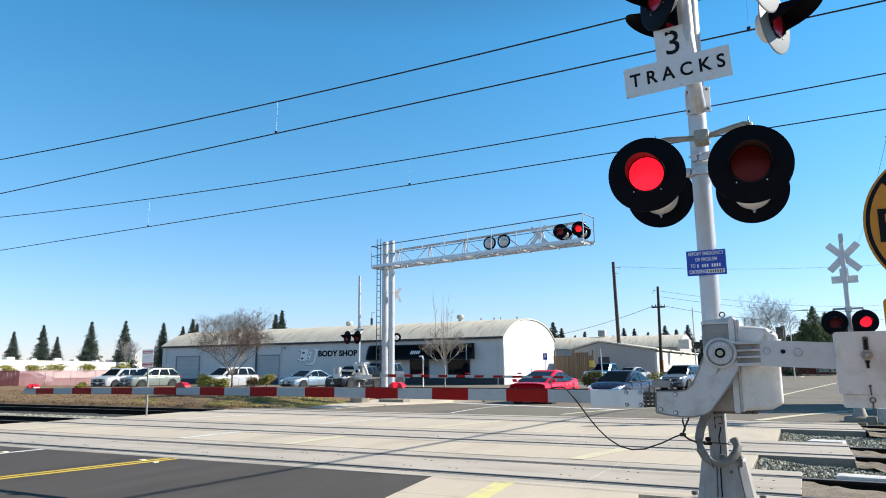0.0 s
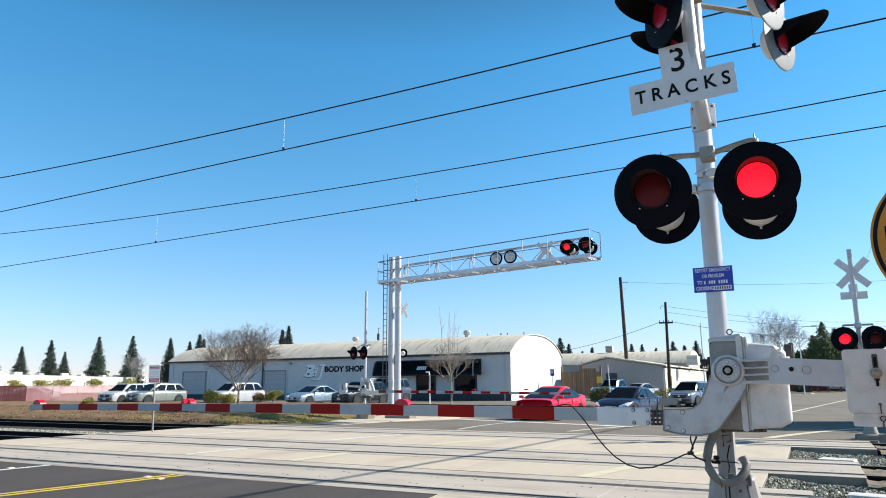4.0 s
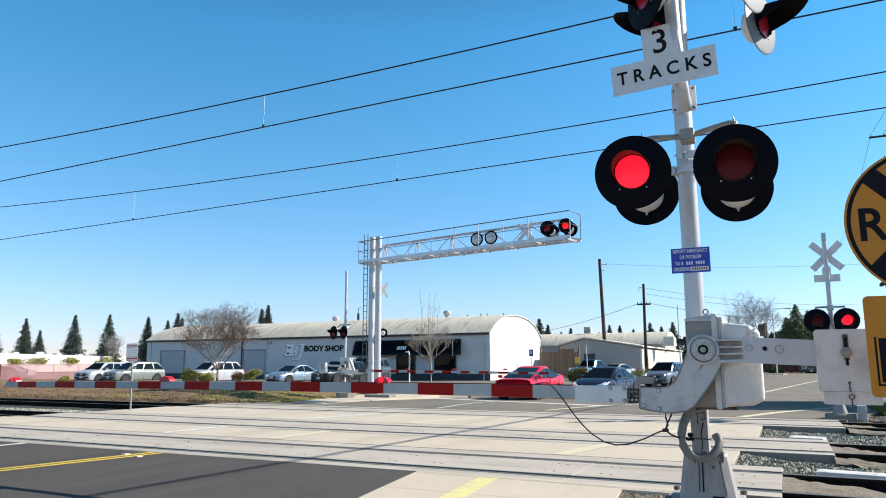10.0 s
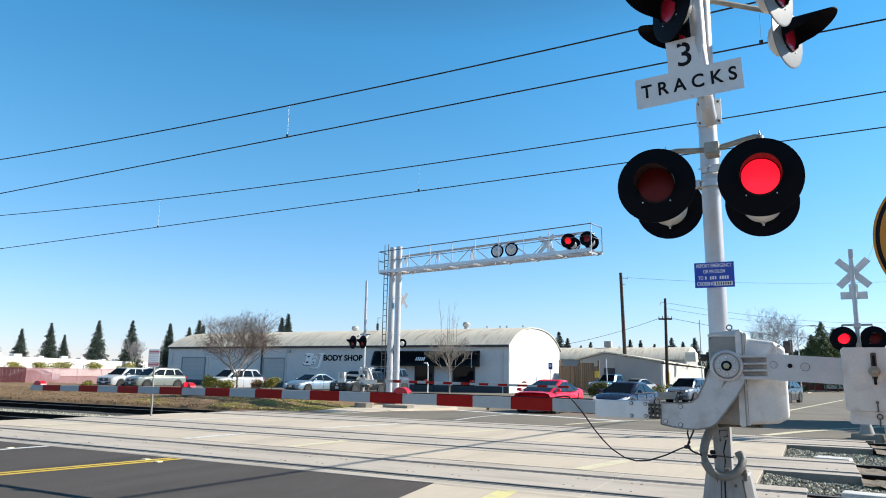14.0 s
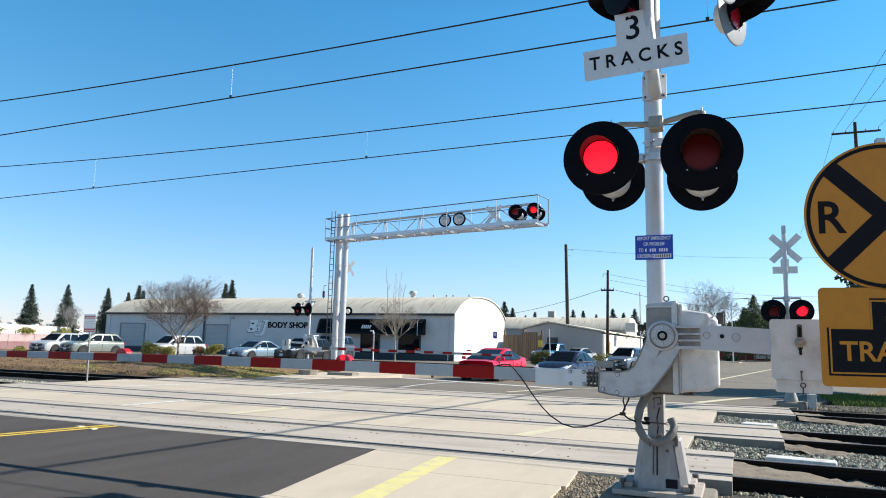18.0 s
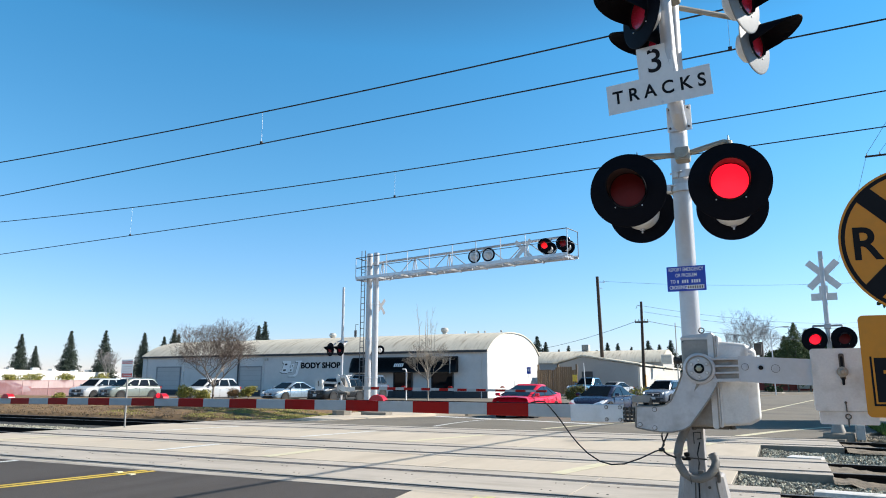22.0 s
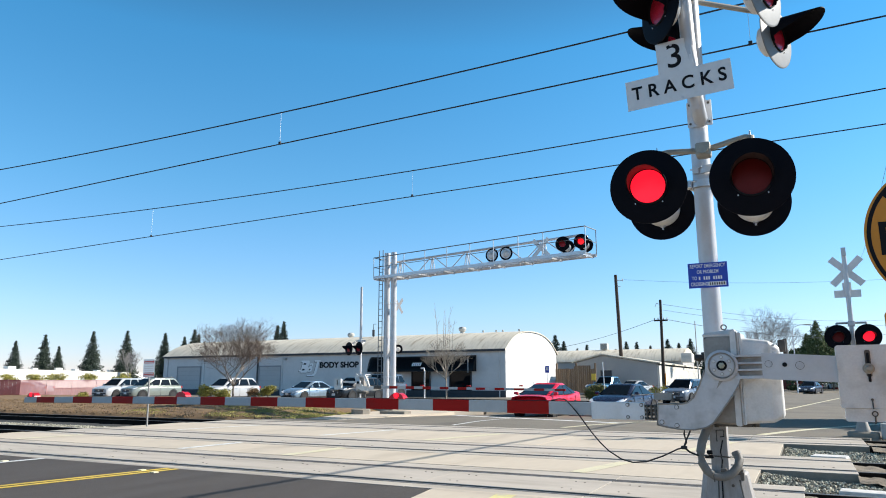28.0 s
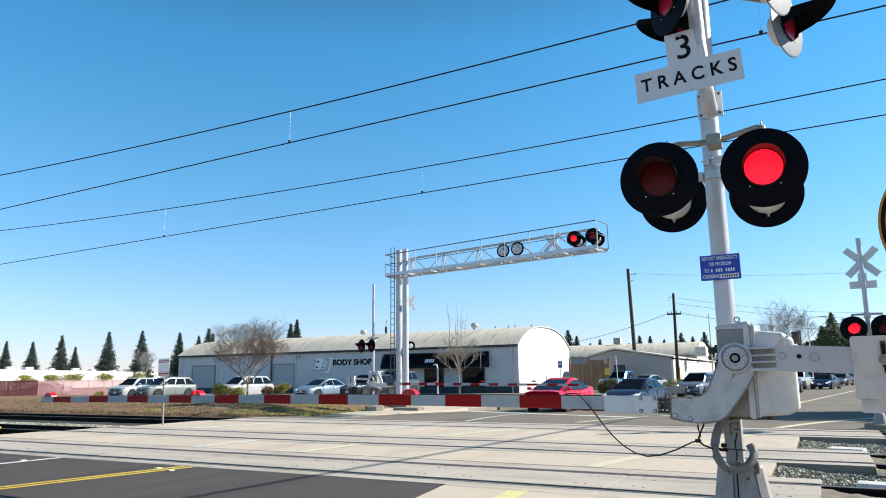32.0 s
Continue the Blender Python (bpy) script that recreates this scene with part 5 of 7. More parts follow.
part("support_brace", plate([(0.12, 1.66), (0.22, 1.68), (0.40, 1.36), (0.46, 1.18), (0.36, 1.16), (0.28, 1.36)], -0.06, 0.0), CAST_LIGHT, fg, "slanted pale brace")
part("support_tie", Shape().box((0.02, 0.20, 1.68), (0.42, 0.36, 0.05), b=0.015), CAST, fg)
part("hub", Shape().lathe([(0.12, 0), (0.12, 0.05), (0.07, 0.06), (0.001, 0.06)], pose(-0.10, -0.03, 1.34) @ UPR, 20), CAST, fg)
part("hub_recess", Shape().lathe([(0.06, 0.06), (0.06, 0.075), (0.001, 0.075)], pose(-0.10, -0.03, 1.34) @ UPR, 12), BLACK_MATT, fg)
part("lower_bracket", Shape().box((0.02, 0.16, 0.92), (0.44, 0.30, 0.10), b=0.03).rod((-0.15, 0.0, 0.72), (-0.15, 0.0, 0.95), 0.05, n=10).rod((0.16, 0.05, 0.70), (0.16, 0.05, 0.95), 0.05, n=10), GREASY, fg, "dark greasy brackets under the machine")
part("shear_joint", Shape().box((0.90, -0.06, 1.15), (0.40, 0.10, 0.16), b=0.02).rod((0.74, -0.12, 1.14), (1.12, -0.12, 1.12), 0.03, n=8), GREASY, fg, "dark breakaway joint")
part("counterweight_bar", plate([(-0.95, 1.42), (-0.10, 1.40), (-0.10, 1.30), (-0.95, 1.34)], -0.10, -0.06), CAST, fg)
cwf = part("counterweight", plate(rounded(-1.24, -0.90, 1.05, 1.50, 0.03), -0.24, -0.08), CAST_LIGHT, fg, "pale counterweight block")
part("slot", plate(rounded(-1.09, -1.06, 1.22, 1.44, 0.01), -0.246, -0.238), BLACK_MATT, cwf)
for k in range(20):
    x0, x1 = 1.15 + 0.405 * k, 1.15 + 0.405 * (k + 1)
    dz = 0.018
    part("red_stripe" if k % 2 else "white_stripe", Shape().box(((x0 + x1) / 2, -0.17 - 0.02 * k, 1.15 - 0.004 * k), (x1 - x0, 0.045, 0.115 - 0.002 * k)), STRIPE_RED if k % 2 else STRIPE_WHITE, fg, smooth=None)
for x in (3.1, 5.2, 7.4):
    part("arm_lamp", Shape().loft([[(x + a * w, -0.2 + b * 0.04, 1.19 + h) for a, b in ((-1, -1), (1, -1), (1, 1), (-1, 1))] for h, w in ((0.0, 0.09), (0.035, 0.07), (0.055, 0.04))]), STRIPE_RED, fg, "red plastic lamp on the arm")

# ---- overhead wires of the tracks ----
def catenary(y, zc, zm, span0, span1, label, drops):
    c = thing("overhead_line", pose(0, y, 0), label, "overhead line", "overhead lines")
    xs = [span0 + (span1 - span0) * k / 60 for k in range(61)]
    part("contact_wire", Shape().tube([(x, 0, zc(x)) for x in xs], 0.011, 6), WIRE, c)
    part("messenger_wire", Shape().tube([(x, 0, zm(x)) for x in xs], 0.012, 6), WIRE, c)
    for x in drops:
        d = part("dropper", Shape().rod((x, 0, zc(x)), (x, 0, zm(x)), 0.003, n=5), GALV, c)
        part("dropper_clip", Shape().box((x, 0, zc(x) + 0.02), (0.05, 0.03, 0.06), b=0.005), WIRE, d)
    return c


catenary(9.5, lambda x: 5.826 + 0.0115 * x, lambda x: 6.35 - 0.0032 * (x + 8.28) + 0.00166 * (x + 8.28) ** 2, -42, 12, "pair of dark overhead wires with thin droppers", (-35, -27.2, -18.0, -8.28, -0.25, 7.0))
catenary(13.75, lambda x: 5.795 + 0.0125 * x, lambda x: 6.335 - 0.0044 * (x + 9.92) + 0.00134 * (x + 9.92) ** 2, -52, 16, "pair of dark overhead wires with thin droppers", (-43, -34, -25.6, -16.7, -7.88, 9))

# ---- round warning sign with its plate ----
RX, RY = 0.862, 4.93
rr = thing("warning_sign", pose(RX, RY, 0.0, 0, 0, 8), "round yellow railroad warning sign above a tracks plate", "warning sign")
part("post", Shape().box((0, 0.04, 1.36), (0.05, 0.05, 2.8), b=0.004), GALV, rr)
dk = part("sign_disc", Shape().lathe([(0.001, 0.0), (0.4605, 0.0), (0.462, -0.002), (0.001, -0.003)], n=64), SIGN_YELLOW, rr, "round yellow sign with black cross", at=pose(0.0, 0, 2.265) @ FACE)
part("border", Shape().lathe([(0.425, 0.0015), (0.448, 0.0015), (0.448, 0.0), (0.425, 0.0)], n=64, close=True), BLACK_MATT, dk, smooth=None)
for a in (45, -45):
    part("cross_bar", Shape().box((0, 0, 0.001), (0.86, 0.112, 0.0016)), BLACK_MATT, dk, smooth=None, at=pose(0, 0, 0.0005 * (a > 0), 0, 0, a))
for x in (-0.285, 0.285):
    word("R", 0.285, BLACK_MATT, dk, pose(x * 1.10, -0.016, 0.001) @ Matrix.Diagonal((0.95, 1, 1, 1)), "letter_r", bold=0.005)
tp = part("tracks_plate", Shape().prism(rounded(-0.405, 0.405, -0.30, 0.30, 0.03), -0.003, 0.0), SIGN_YELLOW, rr, "yellow plate with black 3 TRACKS panel", smooth=None, at=pose(0, 0, 1.520) @ FACE)
T = [(-0.365, -0.235), (0.365, -0.235), (0.365, 0.055), (0.125, 0.055), (0.125, 0.235), (-0.125, 0.235), (-0.125, 0.055), (-0.365, 0.055)]
pan = part("panel", Shape().prism(T, 0.0, 0.0012), BLACK_MATT, tp, smooth=None)
ins = [(x * 0.955, y * 0.93 + 0.001) for x, y in T]
for (xa, ya), (xb, yb) in zip(ins, ins[1:] + ins[:1]):
    part("panel_line", Shape().box(((xa + xb) / 2, (ya + yb) / 2, 0.0017), (abs(xb - xa) + 0.010, abs(yb - ya) + 0.010, 0.001 + 0.0002 * (xa == xb))), SIGN_YELLOW, pan, smooth=None)
word("TRACKS", 0.165, SIGN_YELLOW, pan, pose(0, -0.092, 0.0015) @ Matrix.Diagonal((0.98, 1, 1, 1)), "plate_lettering", bold=0.003, depth=0.0008)
word("3", 0.20, SIGN_YELLOW, pan, pose(0, 0.155, 0.0015), "plate_number", bold=0.004, depth=0.0008)

# ---- small notice post at the far left edge of the crossing ----
nt = thing("notice_post", pose(-18.78, 15.85, -0.1, 0, -2, 0), "red and white notice sign on a thin steel post", "sign")
DULL_POST = paint("dull_post_steel", (0.24, 0.235, 0.23), 0.6, 0.3, var=0.15, scale=8)
part("post", Shape().box((0.012, 0.02, 1.05), (0.026, 0.04, 2.2)).box((-0.014, 0.012, 1.05), (0.024, 0.006, 2.2)), DULL_POST, nt)
NOTICE_WHITE = paint("notice_sheet", (0.88, 0.87, 0.86), 0.5, var=0.03, scale=3)
nf = part("notice_board", Shape().box((0, 0, 0), (0.37, 0.57, 0.004)), NOTICE_WHITE, nt, "white board with red printing", smooth=None, at=pose(0.0, -0.01, 1.93) @ pose(0, 0, 0, 0, 0, 25) @ FACE)
for z, h, w in ((0.20, 0.09, 0.32), (-0.20, 0.12, 0.33)):
    part("print_bar", Shape().box((0, z, 0.003), (w, h, 0.002)), SIGN_RED, nf, smooth=None)
for k in range(3):
    part("print_bar", Shape().box((0, 0.06 - 0.07 * k, 0.003), (0.30, 0.022, 0.002)), paint("pale_print", (0.74, 0.68, 0.66), 0.6), nf, smooth=None)
for z in (0.235, 0.185, -0.165, -0.225):
    part("print_bar", Shape().box((0, z, 0.0045), (0.28, 0.022, 0.002)), SIGN_WHITE, nf, smooth=None)
yg = thing("guy_guard", pose(-22.74, 13.1, -0.15), "leaning yellow guy-wire guard in the ballast", "guy guard")
part("guard", Shape().rod((0, 0, 0), (-2.6, 0, 2.65), 0.045, n=10), paint("yellow_plastic", (0.72, 0.42, 0.03), 0.5), yg)
part("guy_wire", Shape().rod((-2.6, 0, 2.65), (-8, 0, 8.1), 0.006, n=5), WIRE, yg)
part("anchor", Shape().box((0, 0, 0.03), (0.14, 0.14, 0.1), b=0.01), RAIL_RUST, yg)

# white channel covers lying in the ballast
COVER_WHITE = paint("sunbleached_cover", (0.68, 0.65, 0.61), 0.6, var=0.1, scale=4, dirt=(0.38, 0.35, 0.31), damt=0.6, dscale=6)
for x, y, z, w, d, yaw in ((0.73, 11.12, -0.085, 0.88, 0.30, -7), (0.31, 15.95, -0.085, 0.62, 0.42, -10)):
    tagged(part("cable_cover", Shape().box((0, 0, 0), (w, d, 0.10), b=0.025), COVER_WHITE, at=pose(x, y, z, 0, 0, yaw)), "white plastic cable cover lying in the ballast", "cable cover")
# ---- buildings ----
WALL_GREY = paint("grey_stucco", (0.66, 0.645, 0.635), 0.9, var=0.06, scale=0.6, bump=0.004, bscale=30, dirt=(0.47, 0.465, 0.46), damt=0.4, dscale=0.5)
WALL_WHITE = paint("white_stucco", (0.72, 0.711, 0.684), 0.9, var=0.03, scale=0.5, bump=0.003, bscale=30)
ROOF_OLD = paint("stained_roofing", (0.63, 0.575, 0.475), 0.9, var=0.12, scale=0.5, bump=0.006, bscale=20, dirt=(0.34, 0.281, 0.202), damt=0.75, dscale=1.1, stretch=(3.0, 0.4, 0.6))
DARK_TRIM = paint("dark_trim", (0.055, 0.058, 0.065), 0.8, var=0.1, scale=3)
AWNING = paint("black_canvas", (0.004, 0.004, 0.005), 0.35, var=0.25, scale=2, bump=0.03, bscale=4, spec=0.15, stretch=(2.5, 0.6, 0.6))
WINDOW = glass("window_glass", (0.006, 0.008, 0.010))
SHED_GREY = paint("grey_siding", (0.37, 0.365, 0.36), 0.85, var=0.07, scale=0.8, bump=0.003, bscale=30)
SHED_PALE = paint("pale_siding", (0.66, 0.63, 0.57), 0.85, var=0.06, scale=0.8)
AC_GREY = paint("unit_grey", (0.48, 0.47, 0.44), 0.7, var=0.1, scale=4)

shop = thing("body_shop", pose(0, 0, 0), "grey stucco body shop with a curved stained roof", "building")
XR, XL, YF, YB, EV, PK = -22.85, -64.5, 56.2, 70.3, 4.0, 5.93


def arch(u):
    """Height of the vault at u = 0 to 1 across."""
    return EV + (PK - EV) * (max(0.0, 1 - abs(2 * u - 1) ** 2.3)) ** 0.75


NA = 20
prof = [(YF + (YB - YF) * k / NA, arch(k / NA)) for k in range(NA + 1)]
part("front_wall", Shape().box(((XL + XR) / 2, YF + 0.12, EV / 2), (XR - XL, 0.24, EV)), WALL_GREY, shop, smooth=None)
part("back_wall", Shape().box(((XL + XR) / 2, YB - 0.12, EV / 2), (XR - XL, 0.24, EV)), WALL_GREY, shop, smooth=None)
for x, mt, lb in ((XR - 0.14, WALL_WHITE, "bright white end wall with an arched top"), (XL + 0.14, WALL_GREY, "")):
    pts = [(YF + 0.02, 0.0), (YB - 0.02, 0.0)] + [(y, z - 0.02) for y, z in reversed(prof)]
    part("end_wall", Shape().prism(pts, -0.14, 0.14, pose(x, 0, 0) @ pose(0, 0, 0, 90, 0, 90)), mt, shop, lb, smooth=None)
rf = Shape()
vs = [(x, y - (0.25 if k == 0 else 0) + (0.25 if k == NA else 0), z + t) for t in (0.0, 0.10) for x in (XL - 0.1, XR + 0.1) for k, (y, z) in enumerate(prof)]
n1 = NA + 1
fs_ = []
for k in range(NA):
    fs_ += [(k, k + 1, n1 + k + 1, n1 + k), (2 * n1 + k, 3 * n1 + k, 3 * n1 + k + 1, 2 * n1 + k + 1), (k, 2 * n1 + k, 2 * n1 + k + 1, k + 1), (n1 + k, n1 + k + 1, 3 * n1 + k + 1, 3 * n1 + k)]
fs_ += [(0, n1, 3 * n1, 2 * n1), (NA, 2 * n1 + NA, 3 * n1 + NA, n1 + NA)]
roof = part("roof", rf.add(vs, fs_), ROOF_OLD, shop, "curved roof with brown rain stains", smooth=40)
part("fascia", Shape().box(((XL + XR) / 2, YF - 0.27, EV + 0.03), (XR - XL + 0.2, 0.05, 0.20)), DARK_TRIM, shop, "dark eaves board", smooth=None)
part("plinth", Shape().box(((XL + XR) / 2, YF - 0.02, 0.28), (XR - XL, 0.06, 0.56)), DARK_TRIM, shop, smooth=None)
for x in (-50.6, -47.4, -58.3, -63.9):
    part("wall_rib", Shape().box((x, YF - 0.03, 1.95), (0.22, 0.08, 3.9)), DARK_TRIM if x == -50.6 else WALL_GREY, shop, smooth=None)
part("downpipe", Shape().rod((-23.4, YF - 0.06, 0), (-23.4, YF - 0.06, 3.9), 0.05, n=8), WALL_GREY, shop)
JAMB = paint("jamb_grey", (0.30, 0.31, 0.325), 0.8, var=0.06, scale=1)
for x0, x1, z1 in ((-62.2, -58.7, 2.95), (-50.4, -47.5, 2.9)):
    gd = part("garage_door", Shape().box(((x0 + x1) / 2, YF - 0.015, z1 / 2), (x1 - x0, 0.05, z1)), paint("door_grey", (0.49, 0.49, 0.49), 0.8, var=0.06, scale=1), shop, "closed grey roller door", smooth=None)
    part("door_frame", Shape().box((x0, YF - 0.05, z1 / 2), (0.12, 0.10, z1)).box((x1, YF - 0.05, z1 / 2), (0.12, 0.10, z1)).box(((x0 + x1) / 2, YF - 0.05, z1), (x1 - x0 + 0.12, 0.10, 0.14)), JAMB, gd, smooth=None)
    for k in range(5):
        part("door_rib", Shape().box(((x0 + x1) / 2, YF - 0.045, 0.5 + 0.5 * k), (x1 - x0 - 0.2, 0.02, 0.02)), JAMB, gd, smooth=None)
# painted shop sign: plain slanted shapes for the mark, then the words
LG = paint("white_sign_paint", (0.92, 0.92, 0.92), 0.7, var=0.04)
MI = paint("mark_shade", (0.03, 0.033, 0.04), 0.8)
lean = lambda pts, dx=0.0, dy=0.0: [(x + 0.30 * y + dx, y + dy) for x, y in pts]
MARK = (([(0.0, 0.12), (0.22, 0.12), (0.22, 0.0), (0.95, 0.0), (1.08, 0.12), (1.08, 0.52), (0.98, 0.62), (1.08, 0.74), (1.08, 1.08), (0.95, 1.20), (0.0, 1.20), (0.0, 1.02), (0.20, 1.02), (0.20, 0.28), (0.0, 0.28)], "white block of the shop mark"),
        ([(1.02, 0.20), (1.12, 0.08), (1.50, 0.08), (1.58, 0.20), (1.58, 0.46), (1.46, 0.54), (1.56, 0.64), (1.56, 0.82), (1.46, 0.92), (1.22, 0.92), (1.14, 0.82), (1.14, 0.66), (1.20, 0.56), (1.06, 0.46)], "small white knot of the shop mark"),
        ([(1.18, -0.22), (1.74, -0.22), (1.94, -0.04), (1.94, 1.06), (1.62, 1.06), (1.62, 1.22), (2.36, 1.22), (2.36, 1.06), (2.24, 1.06), (2.24, -0.10), (2.02, -0.34), (1.18, -0.34)], "white hook of the shop mark"))
mark = part("shop_mark", Shape().prism([(-0.12, -0.06), (0.1, -0.42), (2.3, -0.42), (2.55, 0.1), (2.75, 1.16), (0.25, 1.16)], 0, 0.004, pose(-45.25, YF - 0.005, 2.22) @ FACE), WALL_GREY, shop, "slanted shop mark on the wall", smooth=None)
for pts, lb in MARK:
    part("mark_shadow", Shape().prism(lean(pts, -0.06, -0.05), 0.005, 0.010, pose(-45.25, YF - 0.005, 2.22) @ FACE), MI, mark, "dark edge of the shop mark", smooth=None)
    part("mark_block", Shape().prism(lean(pts), 0.012, 0.022, pose(-45.25, YF - 0.005, 2.22) @ FACE), LG, mark, lb, smooth=None)
for x, y, w, h in ((0.52, 0.86, 0.30, 0.16), (0.52, 0.30, 0.30, 0.16), (1.34, 0.72, 0.12, 0.12), (1.30, 0.30, 0.16, 0.14)):
    part("mark_hole", Shape().prism(lean([(x - w / 2, y - h / 2), (x + w / 2, y - h / 2), (x + w / 2, y + h / 2), (x - w / 2, y + h / 2)]), 0.023, 0.027, pose(-45.25, YF - 0.005, 2.22) @ FACE), MI, mark, smooth=None)
word("BODY SHOP", 0.75, BLACK_MATT, shop, pose(-40.35, YF - 0.01, 2.93) @ FACE @ Matrix.Diagonal((1.12, 1, 1, 1)), "shop_lettering", "dark painted words", bold=0.034, depth=0.006)
# awning with plain bars for its number
rings = []
NW = 24
for k in range(NW + 1):
    x = -36.6 + 11.0 * k / NW
    sc = 1.0 if 0 < k < NW else 0.55
    rings.append([(x, YF - 0.02, 3.62), (x, YF - 0.45 * sc, 3.45), (x, YF - 0.95 * sc, 2.95), (x, YF - 1.25 * sc, 2.42), (x, YF - 1.25 * sc, 2.22), (x, YF - 0.02, 2.22)])
part("awning", Shape().loft(rings), AWNING, shop, "black rounded canvas awning", smooth=30)
part("awning_edge", Shape().box((-25.85, YF - 1.22, 2.75), (0.06, 0.04, 1.3)), paint("worn_edge", (0.4, 0.4, 0.4), 0.7), shop, smooth=None)
for k in range(5):
    part("number_bar", Shape().box((0, 0, 0), (0.12, 0.03, 0.34)), LG, shop, smooth=None, at=pose(-31.40 + 0.20 * k, YF - 1.12, 2.86, -25, 12, 0))
for x0, x1, z0, z1, nm in ((-32.1, -30.2, 0.0, 2.2, "shop_door"), (-28.2, -26.1, 0.3, 2.2, "shop_window"), (-36.2, -34.2, 0.7, 2.1, "shop_window")):
    w = part(nm, Shape().box(((x0 + x1) / 2, YF - 0.01, (z0 + z1) / 2), (x1 - x0, 0.04, z1 - z0)), WINDOW, shop, "dark glass under the awning", smooth=None)
    part("window_frame", Shape().box((x0, YF - 0.05, (z0 + z1) / 2), (0.10, 0.08, z1 - z0)).box((x1, YF - 0.05, (z0 + z1) / 2), (0.10, 0.08, z1 - z0)).box(((x0 + x1) / 2, YF - 0.05, z0 + 0.04), (x1 - x0, 0.08, 0.08)), DARK_TRIM, w, smooth=None)
for x, z in ((-43.7, 5.75), (-30.2, 5.9)):
    v = part("roof_vent", Shape().lathe([(0.22, 0), (0.22, 0.35), (0.34, 0.42), (0.40, 0.62), (0.30, 0.80), (0.001, 0.86)], pose(x, 63.0, z), 14), AC_GREY, shop, "round turbine roof vent")
    part("vent_base", Shape().box((x, 63.0, z), (0.8, 0.8, 0.2)), ROOF_OLD, v, smooth=None)
for x in (-28.0, -26.6, -25.9, -24.2):
    part("roof_pipe", Shape().rod((x, 63.2, 5.8), (x, 63.2, 6.2), 0.06, n=8).rod((x, 63.2, 6.15), (x, 63.2, 6.3), 0.11, n=8), AC_GREY, shop)
part("roof_aerial", Shape().rod((-38.85, 60.0, 5.7), (-38.85, 60.0, 7.15), 0.03, n=6).rod((-38.85, 60, 5.9), (-38.85, 60, 6.55), 0.13, n=10).box((-38.7, 60, 7.12), (0.35, 0.04, 0.04)), DARK_TRIM, shop, "thin roof aerial with a dark canister")
part("wall_lamp", Shape().box((-46.9, YF - 0.15, 3.6), (0.25, 0.3, 0.25), b=0.05), AC_GREY, shop)

# neighbouring sheds
s2 = thing("long_shed", pose(0, 0, 0), "low long building with a stained vaulted roof", "building")
part("wall", Shape().box((-23.4, 96, 1.9), (20.2, 10, 3.8)), SHED_GREY, s2, smooth=None)
part("roof", Shape().loft([[(x, y, z) for y, z in ((90.6, 3.8), (91.4, 4.6), (93.5, 5.3), (96, 5.55), (98.5, 5.3), (101.4, 3.8))] for x in (-33.6, -13.2)]), ROOF_OLD, s2, "curved stained roof", smooth=40)
for x, z in ((-24.0, 5.5), (-17.6, 4.5)):
    u = part("roof_unit", Shape().box((x, 95, z + 0.45), (0.95, 1.0, 0.85), b=0.05), AC_GREY, s2, "grey rooftop cooling unit")
    for k in range(6):
        part("unit_louvre", Shape().box((x, 94.49, z + 0.08 + 0.13 * k), (0.8, 0.03, 0.04)), DARK_TRIM, u, smooth=None)
s3 = thing("gabled_shed", pose(0, 0, 0), "grey gabled shed with pale siding on its long side", "building")
XA, XB, YA = -20.6, -12.6, 70.0
part("gable_wall", Shape().prism([(XA, 0), (XB, 0), (XB, 2.97), (-18.0, 3.88), (XA, 3.2)], -0.15, 0.15, pose(0, YA, 0) @ pose(0, 0, 0, 90, 0, 0)), SHED_GREY, s3, "grey gable wall", smooth=None)
sw = part("side_wall", Shape().box((XB + 0.05, YA + 15, 1.42), (0.2, 30, 2.84)), SHED_PALE, s3, "pale ribbed siding", smooth=None)
for k in range(40):
    part("siding_rib", Shape().box((XB + 0.16, YA + 0.4 + 0.72 * k, 1.45), (0.03, 0.06, 2.75)), SHED_PALE, sw, smooth=None)
part("roof", Shape().loft([[(XA - 0.4, y, 3.16), (-18.0, y, 3.92), (XB + 0.35, y, 2.98), (XB + 0.35, y, 3.10), (-18.0, y, 4.06), (XA - 0.4, y, 3.30)] for y in (YA - 0.5, YA + 30)]), ROOF_OLD, s3, smooth=None)
part("door", Shape().box((-17.6, YA - 0.17, 1.2), (1.1, 0.08, 2.4)), DARK_TRIM, s3, smooth=None)
for y, z in ((86, 3.45), (78, 3.25)):
    u = part("roof_unit", Shape().box((-11.9 + (86 - y) * 0.12, y, z + 0.5), (1.1, 1.1, 1.0), b=0.04), SHED_PALE, s3, "pale rooftop cooling unit")
    for k in range(6):
        part("unit_louvre", Shape().box((-11.9 + (86 - y) * 0.12, y - 0.56, z + 0.12 + 0.13 * k), (0.9, 0.03, 0.05)), AC_GREY, u, smooth=None)

# wooden fence between the shop and the shed
wf = thing("wooden_fence", pose(0, 0, 0), "weathered brown board fence between the buildings", "fence")
WOODB = paint("weathered_board", (0.20, 0.135, 0.085), 0.9, var=0.2, scale=2, rand=0.22, stretch=(3, 3, 0.5), bump=0.004, bscale=30)
for k in range(19):
    part("board", Shape().box((-20.9 + 0.2 * k, 64.2 + random.uniform(-0.02, 0.02), 1.25 + random.uniform(-0.05, 0.05) + (0.25 if 8 < k < 17 else 0)), (0.185, 0.03, 2.5)), WOODB, wf, smooth=None)
